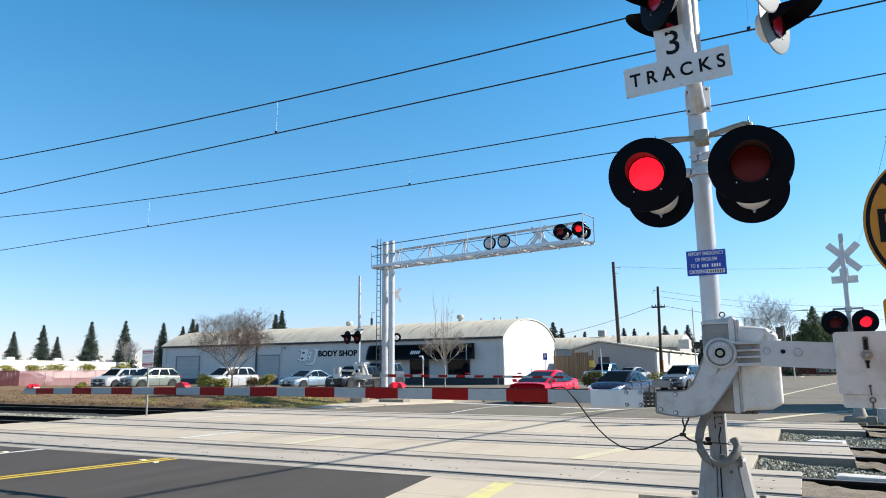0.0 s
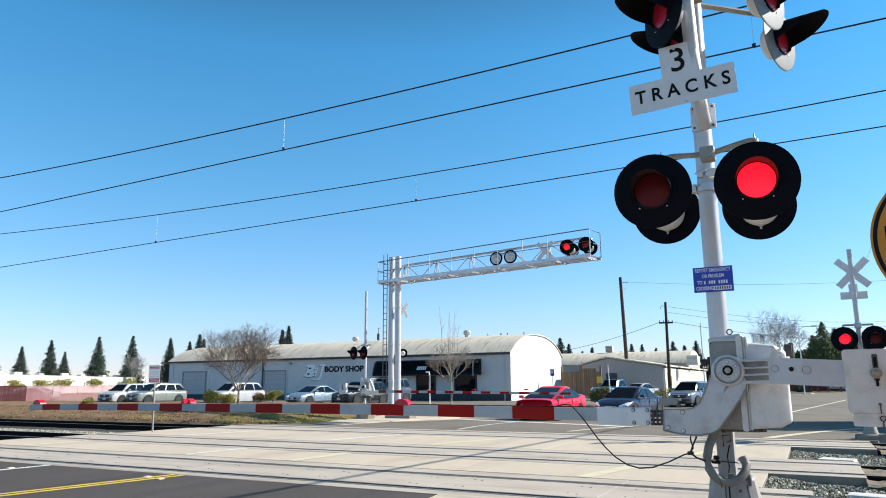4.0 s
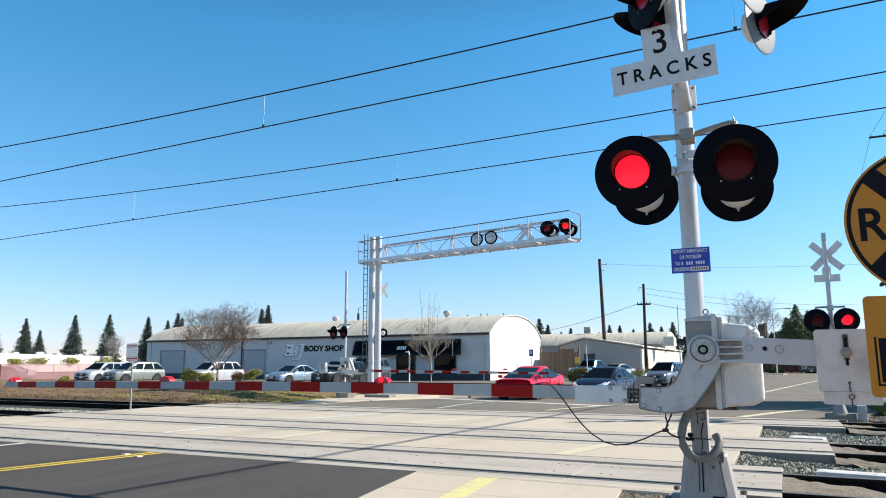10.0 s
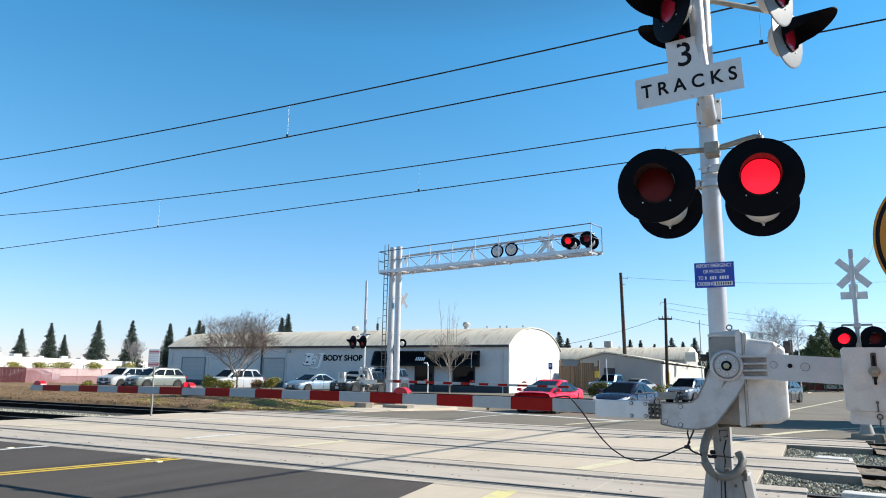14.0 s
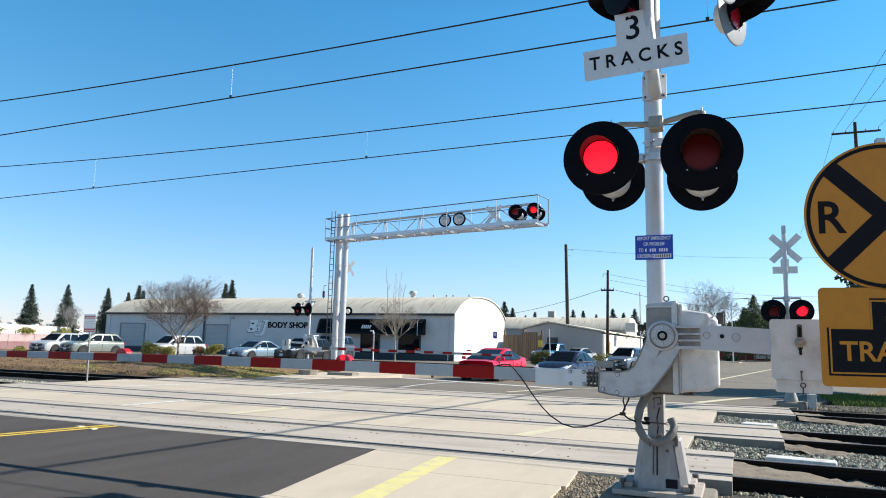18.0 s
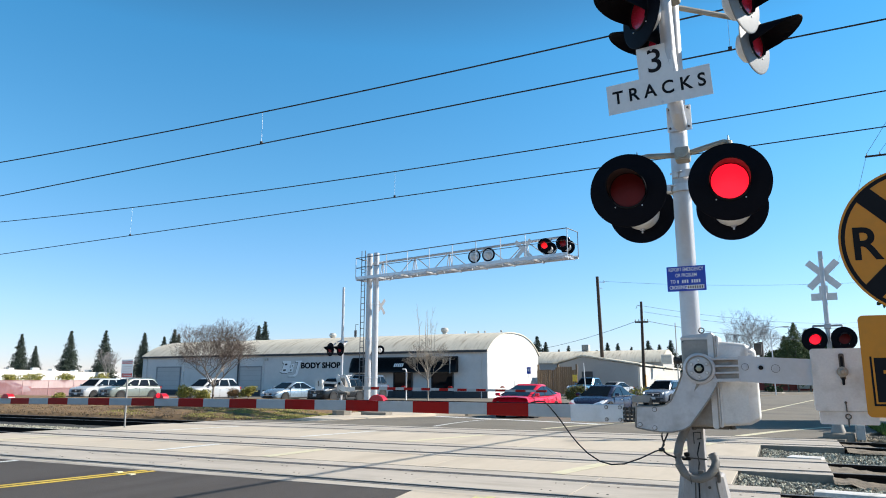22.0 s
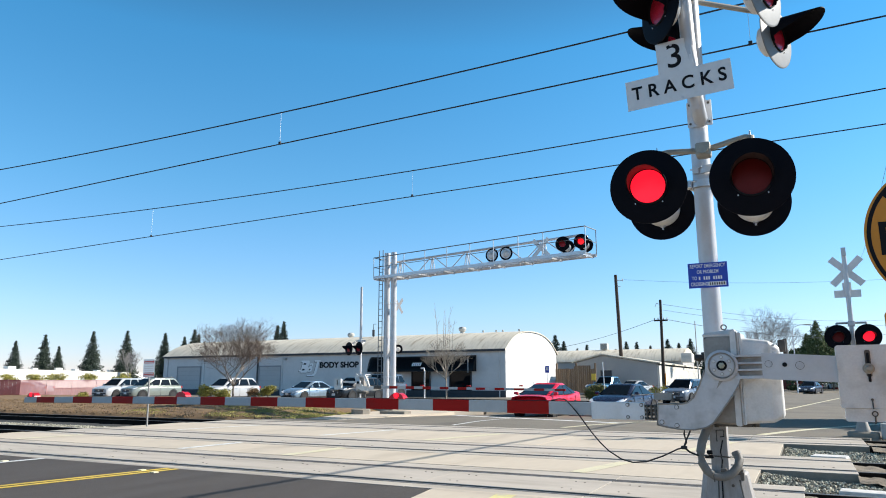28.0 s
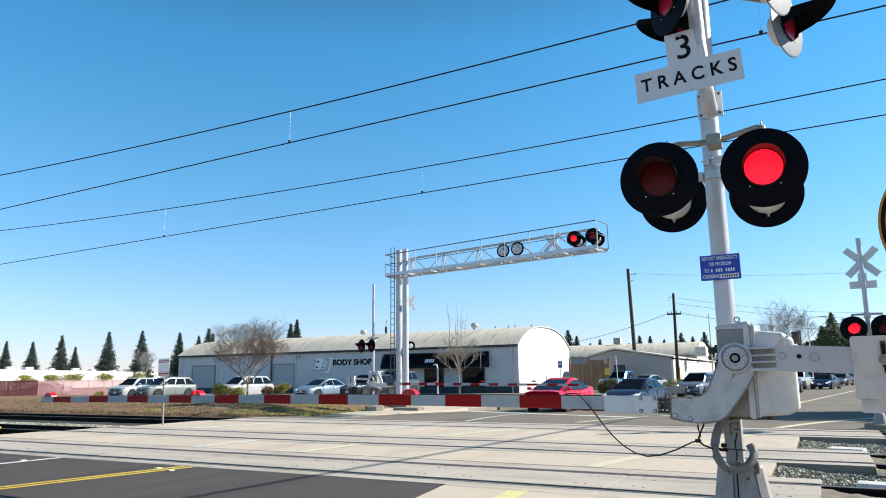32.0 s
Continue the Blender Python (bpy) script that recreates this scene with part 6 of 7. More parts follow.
for x in (-20.9, -19.0, -17.2):
    part("post", Shape().box((x, 64.3, 1.5), (0.14, 0.14, 3.0)), WOODB, wf, smooth=None)
tagged(part("yellow_sign", Shape().box((-17.2, 63.6, 1.72), (0.40, 0.04, 0.60)), paint("yellow_board", (0.72, 0.5, 0.06), 0.6), smooth=None), "small yellow board by the fence", "sign")

# long white building at the far left, and its red mesh fence
wb = thing("white_warehouse", pose(0, 0, 0), "long low white warehouse with rooftop units", "building")
W0, W1 = Vector((-133, 78)), Vector((-166, 137))
d = (W1 - W0).normalized()
nrm = Vector((-d.y, d.x)) * 12
foot = [tuple(W0 - d * 60), tuple(W1 + d * 10), tuple(W1 + d * 10 + nrm), tuple(W0 - d * 60 + nrm)]
part("wall", Shape().prism(foot, 0, 3.55), WALL_WHITE, wb, "sunlit white wall", smooth=None)
part("parapet", Shape().prism([(x + 0.15 * (k in (0, 1)), y) for k, (x, y) in enumerate(foot)], 3.55, 3.75), SHED_PALE, wb, smooth=None)
part("wall_line", Shape().prism([tuple(Vector(p) - nrm.normalized() * o) for p, o in ((foot[0], 0.05), (foot[1], 0.05), (foot[1], 0.0), (foot[0], 0.0))], 2.5, 2.62), AC_GREY, wb, smooth=None)
for k in range(12):
    c = W0 + d * (-40 + 9 * k + random.uniform(-2, 2)) + nrm * 0.4
    part("roof_unit", Shape().box((c.x, c.y, 4.05), (random.uniform(0.8, 1.8), random.uniform(0.8, 1.6), random.uniform(0.4, 0.9))), WALL_WHITE, wb, smooth=None)
# ---- cars ----
TYRE = paint("tyre", (0.018, 0.018, 0.019), 0.8, var=0.2, scale=20)
RIM = paint("alloy_rim", (0.42, 0.42, 0.44), 0.35, 0.5, var=0.08, scale=9)
CAR_GLASS = paint("car_glass", (0.006, 0.008, 0.010), 0.05, var=0.05, scale=2, spec=0.3)
HEAD_GLASS = paint("headlamp_glass", (0.62, 0.66, 0.70), 0.12, 0.3, var=0.05, scale=9)
TAIL_RED = paint("tail_lamp", (0.45, 0.01, 0.012), 0.2, var=0.05, scale=9)
TRIM_BLACK = paint("car_trim", (0.02, 0.02, 0.022), 0.55, var=0.1, scale=9)
PLATE = paint("number_plate", (0.7, 0.7, 0.7), 0.5, var=0.05)


def car_paint(name, rgb, metal=0.35):
    return paint(name, rgb, 0.28, metal, var=0.04, scale=3, spec=0.25, coat=0.25)


# style: length, width, nose/tail heights, cabin stations (front foot, front top, rear top, rear foot), belt and roof heights
STYLES = {
    "sedan": dict(L=4.70, W=1.80, hood=0.90, nose=0.66, tail=0.98, belt=0.91, roof=1.40, cab=(1.30, 0.30, -0.85, -1.95), r=0.32),
    "hatch": dict(L=4.45, W=1.74, hood=0.93, nose=0.64, tail=1.08, belt=0.93, roof=1.46, cab=(1.80, 0.10, -0.80, -2.16), r=0.31),
    "suv": dict(L=4.69, W=1.83, hood=1.06, nose=0.86, tail=1.10, belt=1.07, roof=1.66, cab=(1.28, 0.48, -1.80, -2.25), r=0.36),
    "jeep": dict(L=4.50, W=1.95, hood=1.22, nose=1.12, tail=1.20, belt=1.25, roof=1.93, cab=(0.80, 0.50, -2.00, -2.12), r=0.42),
    "pickup": dict(L=5.40, W=1.92, hood=1.14, nose=0.98, tail=1.12, belt=1.14, roof=1.76, cab=(1.05, 0.45, -0.75, -0.98), r=0.38),
}


HEAD_LIT = glow("lit_headlamp", (1.0, 0.97, 0.92), 0.65)
CHROME = paint("car_chrome", (0.62, 0.63, 0.65), 0.18, 0.9, var=0.05, scale=9)


def car(name, style, m, coat, label, rack=False, group="", lit=False):
    S = STYLES[style]
    L, W, r = S["L"], S["W"], S["r"]
    c = thing(name, m, label, "pickup truck" if style == "pickup" else "car", group)
    h, e = L / 2, S["cab"][3]
    f0, f1, r1, r0 = S["cab"]
    low = style in ("sedan", "hatch")
    # body: rings across, from tail to nose: place, underside, top, width
    st = [(-h, 0.52, S["tail"] - 0.26, 0.78), (-h + 0.05, 0.38, S["tail"] - 0.10, 0.86), (-h + 0.18, 0.30, S["tail"] - 0.02, 0.92), (-h + 0.5, 0.24, S["tail"], 0.98), (e + 0.1 if style != "pickup" else -0.9, 0.20, max(S["tail"], S["belt"]), 1.0), (0, 0.20, S["belt"], 1.0),
          (f0 - 0.1, 0.20, S["hood"] + 0.01, 1.0), (f0 + 0.30, 0.20, S["hood"] - 0.035, 0.99), (h - 0.62, 0.21, (S["hood"] + S["nose"]) / 2 + 0.05, 0.96), (h - 0.34, 0.22, S["nose"] + 0.06, 0.92), (h - 0.16, 0.24, S["nose"] - (0.02 if low else -0.03), 0.86), (h - 0.05, 0.28, S["nose"] - (0.12 if low else 0.03), 0.80), (h, 0.34, S["nose"] - (0.24 if low else 0.14), 0.70)]
    half = [(0.80, 0), (0.95, 0.07), (1.0, 0.30), (0.998, 0.52), (0.985, 0.70), (0.955, 0.84), (0.90, 0.94), (0.72, 0.99), (0.36, 1.02)]
    rings = []
    for x, z0, z1, k in st:
        w, q = W / 2 * k, z1 - z0
        rings.append([(x, w * u, z0 + q * v) for u, v in half] + [(x, -w * u, z0 + q * v) for u, v in reversed(half)])
    part("body", Shape().loft(rings), coat, c, smooth=50)
    # cabin frame
    wb, wt, zb, zt = W / 2 * 0.91, W / 2 * 0.68, S["belt"] - 0.06, S["roof"]
    lo = [(f0, wb * 0.84), (f0 - 0.42, wb), (r0 + 0.40, wb), (r0, wb * 0.82)]
    hi = [(f1, wt * 0.88), (f1 - 0.25, wt), (r1 + 0.25, wt), (r1, wt * 0.88)]
    ring = lambda pts, z: [(x, y, z) for x, y in pts] + [(x, -y, z) for x, y in reversed(pts)]
    blend = lambda t, o=1.0: [(x0 * (1 - t) + x1 * t, (y0 * (1 - t) + y1 * t) * o) for (x0, y0), (x1, y1) in zip(lo, hi)]
    crown = [(x * 0.92 + (f1 + r1) / 2 * 0.08, y * 0.84) for x, y in hi]
    peak = [(x * 0.70 + (f1 + r1) / 2 * 0.30, y * 0.50) for x, y in hi]
    dz = zt - zb
    part("cabin", Shape().loft([ring(lo, zb), ring(blend(0.5, 1.015), zb + dz * 0.46), ring(blend(0.88), zb + dz * 0.82), ring(hi, zb + dz * 0.93), ring(crown, zb + dz * 0.985), ring(peak, zt)]), coat, c, smooth=50)
    P = lambda i, t, s, o=0.012: Vector((lo[i][0] * (1 - t) + hi[i][0] * t, s * ((lo[i][1] * (1 - t) + hi[i][1] * t) * (1 + 0.06 * t * (1 - t)) + o), zb + dz * 0.93 * t))

    def pane(nm, q, off, shrink=0.04):
        vs = [Vector(p) + Vector(off) for p in q]
        ins = sum(vs, Vector()) / 4
        top = [v + (ins - v) * shrink for v in vs]
        bot = [v - Vector(off) * 1.6 for v in top]
        return part(nm, Shape().add([tuple(v) for v in top + bot], [(0, 1, 2, 3), (7, 6, 5, 4), (0, 4, 5, 1), (1, 5, 6, 2), (2, 6, 7, 3), (3, 7, 4, 0)]), CAR_GLASS, c, smooth=None)

    pane("windscreen", [P(0, 0.10, -1, -0.01), P(0, 0.10, 1, -0.01), P(0, 0.95, 1, -0.01), P(0, 0.95, -1, -0.01)], (0.014, 0, 0.012), 0.03)
    pane("rear_window", [P(3, 0.30, 1, -0.02), P(3, 0.30, -1, -0.02), P(3, 0.92, -1, -0.02), P(3, 0.92, 1, -0.02)], (-0.012, 0, 0.008))
    for s in (-1, 1):
        def side(u, t):
            return P(1, t, s) * (1 - u) + P(2, t, s) * u
        cuts = ((-0.12, 0.34), (0.36, 0.74), (0.77, 1.12)) if style in ("suv", "jeep") else ((-0.14, 0.44), (0.46, 0.86), (0.88, 1.10)) if style == "hatch" else ((-0.14, 0.46), (0.48, 1.02))
        for u0, u1 in cuts:
            pane("side_window", [side(u0, 0.16), side(u1, 0.16), side(min(u1, 1.0) - 0.02, 0.90), side(max(u0, 0.0) + 0.02, 0.90)], (0, 0.014 * s, 0), 0.03)
        part("window_trim", Shape().tube([side(-0.14, 0.13) + Vector((0, 0.016 * s, 0)), side(0.5, 0.13) + Vector((0, 0.016 * s, 0)), side(1.08, 0.13) + Vector((0, 0.016 * s, 0))], 0.012, 5), CHROME if style == "sedan" else TRIM_BLACK, c)
        part("mirror", Shape().box((f0 - 0.50, s * (W / 2 + 0.07), zb + 0.14), (0.13, 0.20, 0.13), b=0.035), coat, c)
        nz = S["nose"]
        hl = part("headlight", Shape().loft([[(h - 0.44, s * W * 0.462, nz + 0.02), (h - 0.46, s * W * 0.43, nz + 0.10), (h - 0.34, s * W * 0.28, nz + 0.03), (h - 0.30, s * W * 0.30, nz - 0.14)], [(h - 0.16, s * W * 0.445, nz - 0.06), (h - 0.12, s * W * 0.40, nz + 0.0), (h - 0.03, s * W * 0.25, nz - 0.07), (h - 0.02, s * W * 0.28, nz - 0.17)]]), HEAD_GLASS, c, "clear headlight")
        if lit:
            part("bulb", Shape().rod((h - 0.14, s * W * 0.355, nz - 0.055), (h - 0.01, s * W * 0.355, nz - 0.065), 0.055, n=10), HEAD_LIT, hl, "lit round lamp")
        part("fog_lamp", Shape().loft([[(h - 0.16, s * W * 0.40, 0.48), (h - 0.16, s * W * 0.40, 0.36), (h - 0.10, s * W * 0.28, 0.36), (h - 0.10, s * W * 0.28, 0.46)], [(h - 0.05, s * W * 0.37, 0.47), (h - 0.05, s * W * 0.37, 0.37), (h + 0.0, s * W * 0.28, 0.37), (h + 0.0, s * W * 0.28, 0.45)]]), TRIM_BLACK, c, "dark corner vent with fog lamp")
        part("tail_light", Shape().box((-h + 0.06, s * W * 0.38, S["tail"] - 0.16), (0.12, 0.26, 0.20), b=0.03), TAIL_RED, c, "red tail light")
        part("sill", Shape().box((0, s * W * 0.468, 0.25), (L * 0.52, 0.08, 0.12), b=0.02), TRIM_BLACK, c)
        for x in (0.15, -0.85):
            part("door_handle", Shape().box((x, s * (W / 2 * 1.0), S["belt"] - 0.16), (0.17, 0.03, 0.03)), CHROME if style == "sedan" else coat, c, smooth=None)
        for x in (f0 - 0.35, -0.15 - (f0 - 1.2) * 0.2, r0 + 0.75):
            part("door_seam", Shape().box((x, s * W / 2 * 0.992, 0.60), (0.014, 0.02, 0.56)), TRIM_BLACK, c, smooth=None)
    if low:
        part("grille", Shape().box((h - 0.03, 0, S["nose"] - 0.16), (0.07, W * 0.40, 0.15), b=0.03), TRIM_BLACK, c, "dark upper grille")
        for z in (-0.085, -0.235):
            part("grille_bar", Shape().box((h + 0.0, 0, S["nose"] + z), (0.03, W * 0.40, 0.022), b=0.006), CHROME, c, "thin chrome grille bar")
    else:
        part("grille", Shape().box((h - 0.02, 0, S["nose"] - 0.16), (0.07, W * 0.50, 0.26), b=0.03), TRIM_BLACK, c, "broad dark grille")
        part("grille_bar", Shape().tube([(h + 0.02, y, S["nose"] + z) for y, z in ((-W * 0.24, -0.06), (W * 0.24, -0.06), (W * 0.19, -0.27), (-W * 0.19, -0.27), (-W * 0.24, -0.06))], 0.016, 5), CHROME, c, "chrome grille surround")
        part("bumper_strip", Shape().box((h - 0.045, 0, 0.46), (0.10, W * 0.74, 0.16), b=0.04), TRIM_BLACK, c, "dark bumper insert")
    part("badge", Shape().box((h + 0.012, 0, S["nose"] - 0.16), (0.02, 0.13, 0.09), b=0.008), CHROME, c)
    part("lower_intake", Shape().box((h - 0.03, 0, 0.36), (0.07, W * 0.52, 0.13), b=0.03), TRIM_BLACK, c, "dark lower intake")
    part("plate", Shape().box((h + 0.025, 0, 0.49), (0.02, 0.30, 0.15)), PLATE, c, "pale blank plate", smooth=None)
    for x in (-0.34, 0.30):
        part("wiper", Shape().tube([P(0, 0.12, 1, 0) * (0.5 + x) + P(0, 0.12, -1, 0) * (0.5 - x) + Vector((0.03, 0, 0.03)), P(0, 0.24, 1, 0) * (0.86 + x) + P(0, 0.24, -1, 0) * (0.14 - x) + Vector((0.03, 0, 0.03))], 0.009, 4), TRIM_BLACK, c)
    for sx in (h - 0.90, -h + 0.94):
        for s in (-1, 1):
            wm = pose(sx, s * (W / 2 - 0.095), r) @ pose(0, 0, 0, 90, 0, 0)
            part("wheel_arch", Shape().lathe([(r + 0.06, -0.125), (r + 0.06, 0.125), (r + 0.01, 0.125), (r + 0.01, -0.125)], wm, 24, True), TRIM_BLACK, c)
            w = part("wheel", Shape().lathe([(r * 0.58, -0.11), (r * 0.95, -0.11), (r, -0.07), (r, 0.07), (r * 0.95, 0.11), (r * 0.58, 0.11)], wm, 24, True), TYRE, c, "black tyre")
            part("rim", Shape().lathe([(r * 0.60, -0.112), (r * 0.54, -0.075), (0.001, -0.070), (0.001, 0.070), (r * 0.54, 0.075), (r * 0.60, 0.112)], wm, 16), TRIM_BLACK, w, "dark inner rim")
            spokes = Shape()
            for k in range(5):
                a = radians(72 * k + 18)
                for o in (-0.095, 0.095):
                    spokes.add([(math.cos(a + d) * q * r, math.sin(a + d) * q * r, o * z) for q, d, z in ((0.0, 0, 1.0), (0.56, -0.20, 1.12), (0.58, 0.0, 1.12), (0.56, 0.20, 1.12))], [(0, 1, 2, 3)], wm)
            part("spokes", spokes, RIM, w, "bright alloy spokes", smooth=None)
    if rack:
        for s in (-1, 1):
            part("roof_rail", Shape().rod((f1 - 0.2, s * wt * 0.86, zt + 0.04), (r1 + 0.1, s * wt * 0.86, zt + 0.04), 0.022, n=6), TRIM_BLACK, c)
        for u in (0.2, 0.85):
            part("roof_bar", Shape().rod((f1 + (r1 - f1) * u, -wt * 0.86, zt + 0.06), (f1 + (r1 - f1) * u, wt * 0.86, zt + 0.06), 0.018, n=6).rod((f1 + (r1 - f1) * u, wt * 0.8, zt + 0.05), (f1 + (r1 - f1) * u, wt * 0.8, zt + 0.24), 0.016, n=5), AC_GREY, c)
    if style == "pickup":
        part("bed", Shape().box((-1.75, 0, 0.98), (1.75, W * 0.86, 0.30), b=0.02), TRIM_BLACK, c)
    if style == "jeep":
        part("push_bar", Shape().tube([(h + 0.06, -0.55, 0.5), (h + 0.16, -0.5, 1.0), (h + 0.16, 0.5, 1.0), (h + 0.06, 0.55, 0.5)], 0.035, 8), TRIM_BLACK, c)
        part("spare_wheel", Shape().lathe([(0.2, -0.1), (0.40, -0.1), (0.42, 0), (0.40, 0.1), (0.2, 0.1)], pose(-h - 0.1, 0, 1.05) @ pose(0, 0, 0, 0, 90, 0), 20, True), TYRE, c)
    return c


WHITE_CAR = car_paint("white_car_paint", (0.43, 0.445, 0.465), 0.0)
PARKED = "cars parked before the body shop"
car("parked_car", "suv", pose(-50.3, 39.6, 0.0, 0, 0, 280), WHITE_CAR, "white crossover parked by the red fence", group=PARKED)
car("parked_car", "suv", pose(-47.0, 39.9, 0.0, 0, 0, 267), car_paint("sage_silver", (0.22, 0.248, 0.226), 0.15), "silver-green sport utility with roof rack", True, PARKED)
car("parked_car", "suv", pose(-38.4, 39.7, 0.0, 0, 0, 266), WHITE_CAR, "white sport utility parked behind the bare tree", group=PARKED)
car("parked_car", "sedan", pose(-33.2, 42.6, 0.0, 0, 0, 265), car_paint("pale_blue", (0.30, 0.40, 0.50), 0.45), "pale blue sedan before the shop", group=PARKED)
car("parked_car", "suv", pose(-28.6, 42.0, 0.0, 0, 0, 264), car_paint("black_green", (0.012, 0.014, 0.018), 0.0), "black sport utility parked behind the far gate", group=PARKED)
car("parked_car", "jeep", pose(-29.6, 47.0, 0.0, 0, 0, 266), car_paint("slate_blue", (0.10, 0.13, 0.17)), "tall slate-blue off-road car behind the black car", group=PARKED)
car("parked_car", "sedan", pose(-69.7, 44.0, 0.0, 0, 0, 205), WHITE_CAR, "white sedan behind the red mesh fence", group=PARKED)
car("parked_car", "pickup", pose(-15.2, 61.0, 0.0, 0, 0, 256), car_paint("turquoise_blue", (0.075, 0.19, 0.30)), "blue pickup beside the wooden fence", group=PARKED)
car("parked_car", "sedan", pose(-14.3, 66.8, 0.0, 0, 0, 252), WHITE_CAR, "white car behind the waiting traffic", group=PARKED)
QUEUE = "cars waiting at the far gate"
car("waiting_car", "hatch", pose(-10.55, 30.9, -0.15, 0, 0, 267), car_paint("bright_red", (0.74, 0.018, 0.05), 0.0), "bright red hatchback waiting at the gate", group=QUEUE)
car("waiting_car", "sedan", pose(-7.65, 33.5, -0.15, 0, 0, 260), car_paint("deep_blue_silver", (0.018, 0.027, 0.06), 0.0), "blue-grey sedan waiting at the stop line", group=QUEUE)
car("waiting_car", "suv", pose(-7.3, 50.5, -0.15, 0, 0, 258), car_paint("silver_suv", (0.17, 0.19, 0.23), 0.3), "silver sport utility with lit headlights behind the sedan", group=QUEUE, lit=True)
MOVING = {
    "a": car("approaching_car", "suv", pose(0.4, 90, 0, 0, 0, 258), car_paint("charcoal", (0.05, 0.055, 0.06)), "charcoal sport utility driving up to the queue"),
    "b": car("approaching_car", "sedan", pose(1.5, 100, 0, 0, 0, 258), car_paint("navy", (0.045, 0.06, 0.10)), "dark blue sedan slowing behind the queue", lit=True),
    "c": car("approaching_truck", "pickup", pose(4, 120, 0, 0, 0, 258), WHITE_CAR, "white pickup slowing behind the queue"),
    "d": car("approaching_car", "sedan", pose(6, 130, 0, 0, 0, 258), car_paint("midnight_blue", (0.015, 0.024, 0.06)), "midnight blue sedan driving up the far road", lit=True),
    "e": car("approaching_car", "sedan", pose(8, 150, 0, 0, 0, 258), car_paint("grey_sedan", (0.16, 0.17, 0.18)), "grey sedan following up the far road"),
}

# ---- red mesh fence at the far left ----
MESH = paint("red_fence_fabric", (0.58, 0.30, 0.29), 0.9, var=0.14, scale=0.8, dirt=(0.46, 0.21, 0.21), damt=0.6, dscale=0.7, stretch=(1, 1, 0.25))


def see_through(mat, share):
    """Open weave: a share of the light passes straight through."""
    nt_ = mat.node_tree
    mixn, trn = nt_.nodes.new("ShaderNodeMixShader"), nt_.nodes.new("ShaderNodeBsdfTransparent")
    mixn.inputs[0].default_value = share
    nt_.links.new(nt_.nodes["Principled BSDF"].outputs[0], mixn.inputs[1])
    nt_.links.new(trn.outputs[0], mixn.inputs[2])
    nt_.links.new(mixn.outputs[0], nt_.nodes["Material Output"].inputs[0])


see_through(MESH, 0.30)
mf = thing("mesh_fence", pose(0, 0, 0), "red fabric mesh fence on steel posts", "fence")
F0, F1 = Vector((-62.0, 38.5)), Vector((-57.1, 47.4))
dF = (F1 - F0) / 5
for k in range(5):
    a_, b_ = F0 + dF * k, F0 + dF * (k + 1)
    part("fabric_panel", Shape().add([(a_.x, a_.y, 0.15), (b_.x, b_.y, 0.15), (b_.x, b_.y, 1.54), (a_.x, a_.y, 1.54)], [(0, 1, 2, 3)]), MESH, mf, smooth=None)
    part("post", Shape().rod((a_.x, a_.y, 0.0), (a_.x, a_.y, 1.50), 0.025, n=8), MESH, mf)
part("top_rail", Shape().rod((F0.x, F0.y, 1.52), (F1.x, F1.y, 1.52), 0.015, n=6), MESH, mf)
dg_ = thing("sliding_gate", pose(0, 0, 0), "dark red slatted gate beside the mesh fence", "gate")
DARK_RED = paint("dark_red_slats", (0.13, 0.035, 0.04), 0.7, var=0.15, scale=2, rand=0.15)
see_through(DARK_RED, 0.16)
for k in range(32):
    p = F0 - dF.normalized() * (0.15 + 0.3 * k) + Vector((0.25, -0.18))
    part("slat", Shape().box((0, 0, 0.85), (0.295, 0.03, 1.42)), DARK_RED, dg_, smooth=None, at=pose(p.x, p.y, 0, 0, 0, math.degrees(math.atan2(dF.y, dF.x))))
for z in (0.3, 1.5):
    a_, b_ = F0 + Vector((0.25, -0.2)), F0 - dF.normalized() * 9.6 + Vector((0.25, -0.2))
    part("rail", Shape().rod((a_.x, a_.y, z), (b_.x, b_.y, z), 0.03, n=6), DARK_RED, dg_)

# ---- poles, street lamps and power lines ----


def utility_pole(m, top, r, arms, label):
    p = thing("utility_pole", m, label, "utility pole", "utility poles")
    part("shaft", Shape().rod((0, 0, -0.2), (0, 0, top), r, r * 0.72, 12), WOOD_POLE, p)
    for z, w in arms:
        a = part("cross_arm", Shape().box((0, -r, z), (w, 0.12, 0.14), b=0.01), WOOD_POLE, p)
        for u in (-0.46, -0.2, 0.2, 0.46):
            part("insulator", Shape().lathe([(0.03, 0), (0.06, 0.05), (0.03, 0.10), (0.05, 0.15), (0.001, 0.18)], pose(u * w, -r, z + 0.07), 8), AC_GREY, a)
    return p


def span(a, b, sag, r, n=24):
    a, b = Vector(a), Vector(b)
    return Shape().tube([a.lerp(b, k / n) - Vector((0, 0, sag * 4 * (k / n) * (1 - k / n))) for k in range(n + 1)], r, 5)


p1 = utility_pole(pose(-17.4, 76.2, 0, 0, -1.2, 0), 12.9, 0.23, (), "dark leaning wooden pole behind the waiting cars")
part("wire_bracket", Shape().rod((0, -0.1, 12.3), (0.75, -0.1, 12.2), 0.04, n=6).rod((0, -0.1, 11.6), (0.5, -0.1, 11.55), 0.035, n=6).rod((0.75, -0.1, 12.1), (0.75, -0.1, 12.4), 0.05, n=6), AC_GREY, p1, "small wire brackets at the pole top")
part("service_wire", span((0.7, -0.1, 12.3), (40, 8, 11.2), 0.9, 0.012), WIRE, p1)
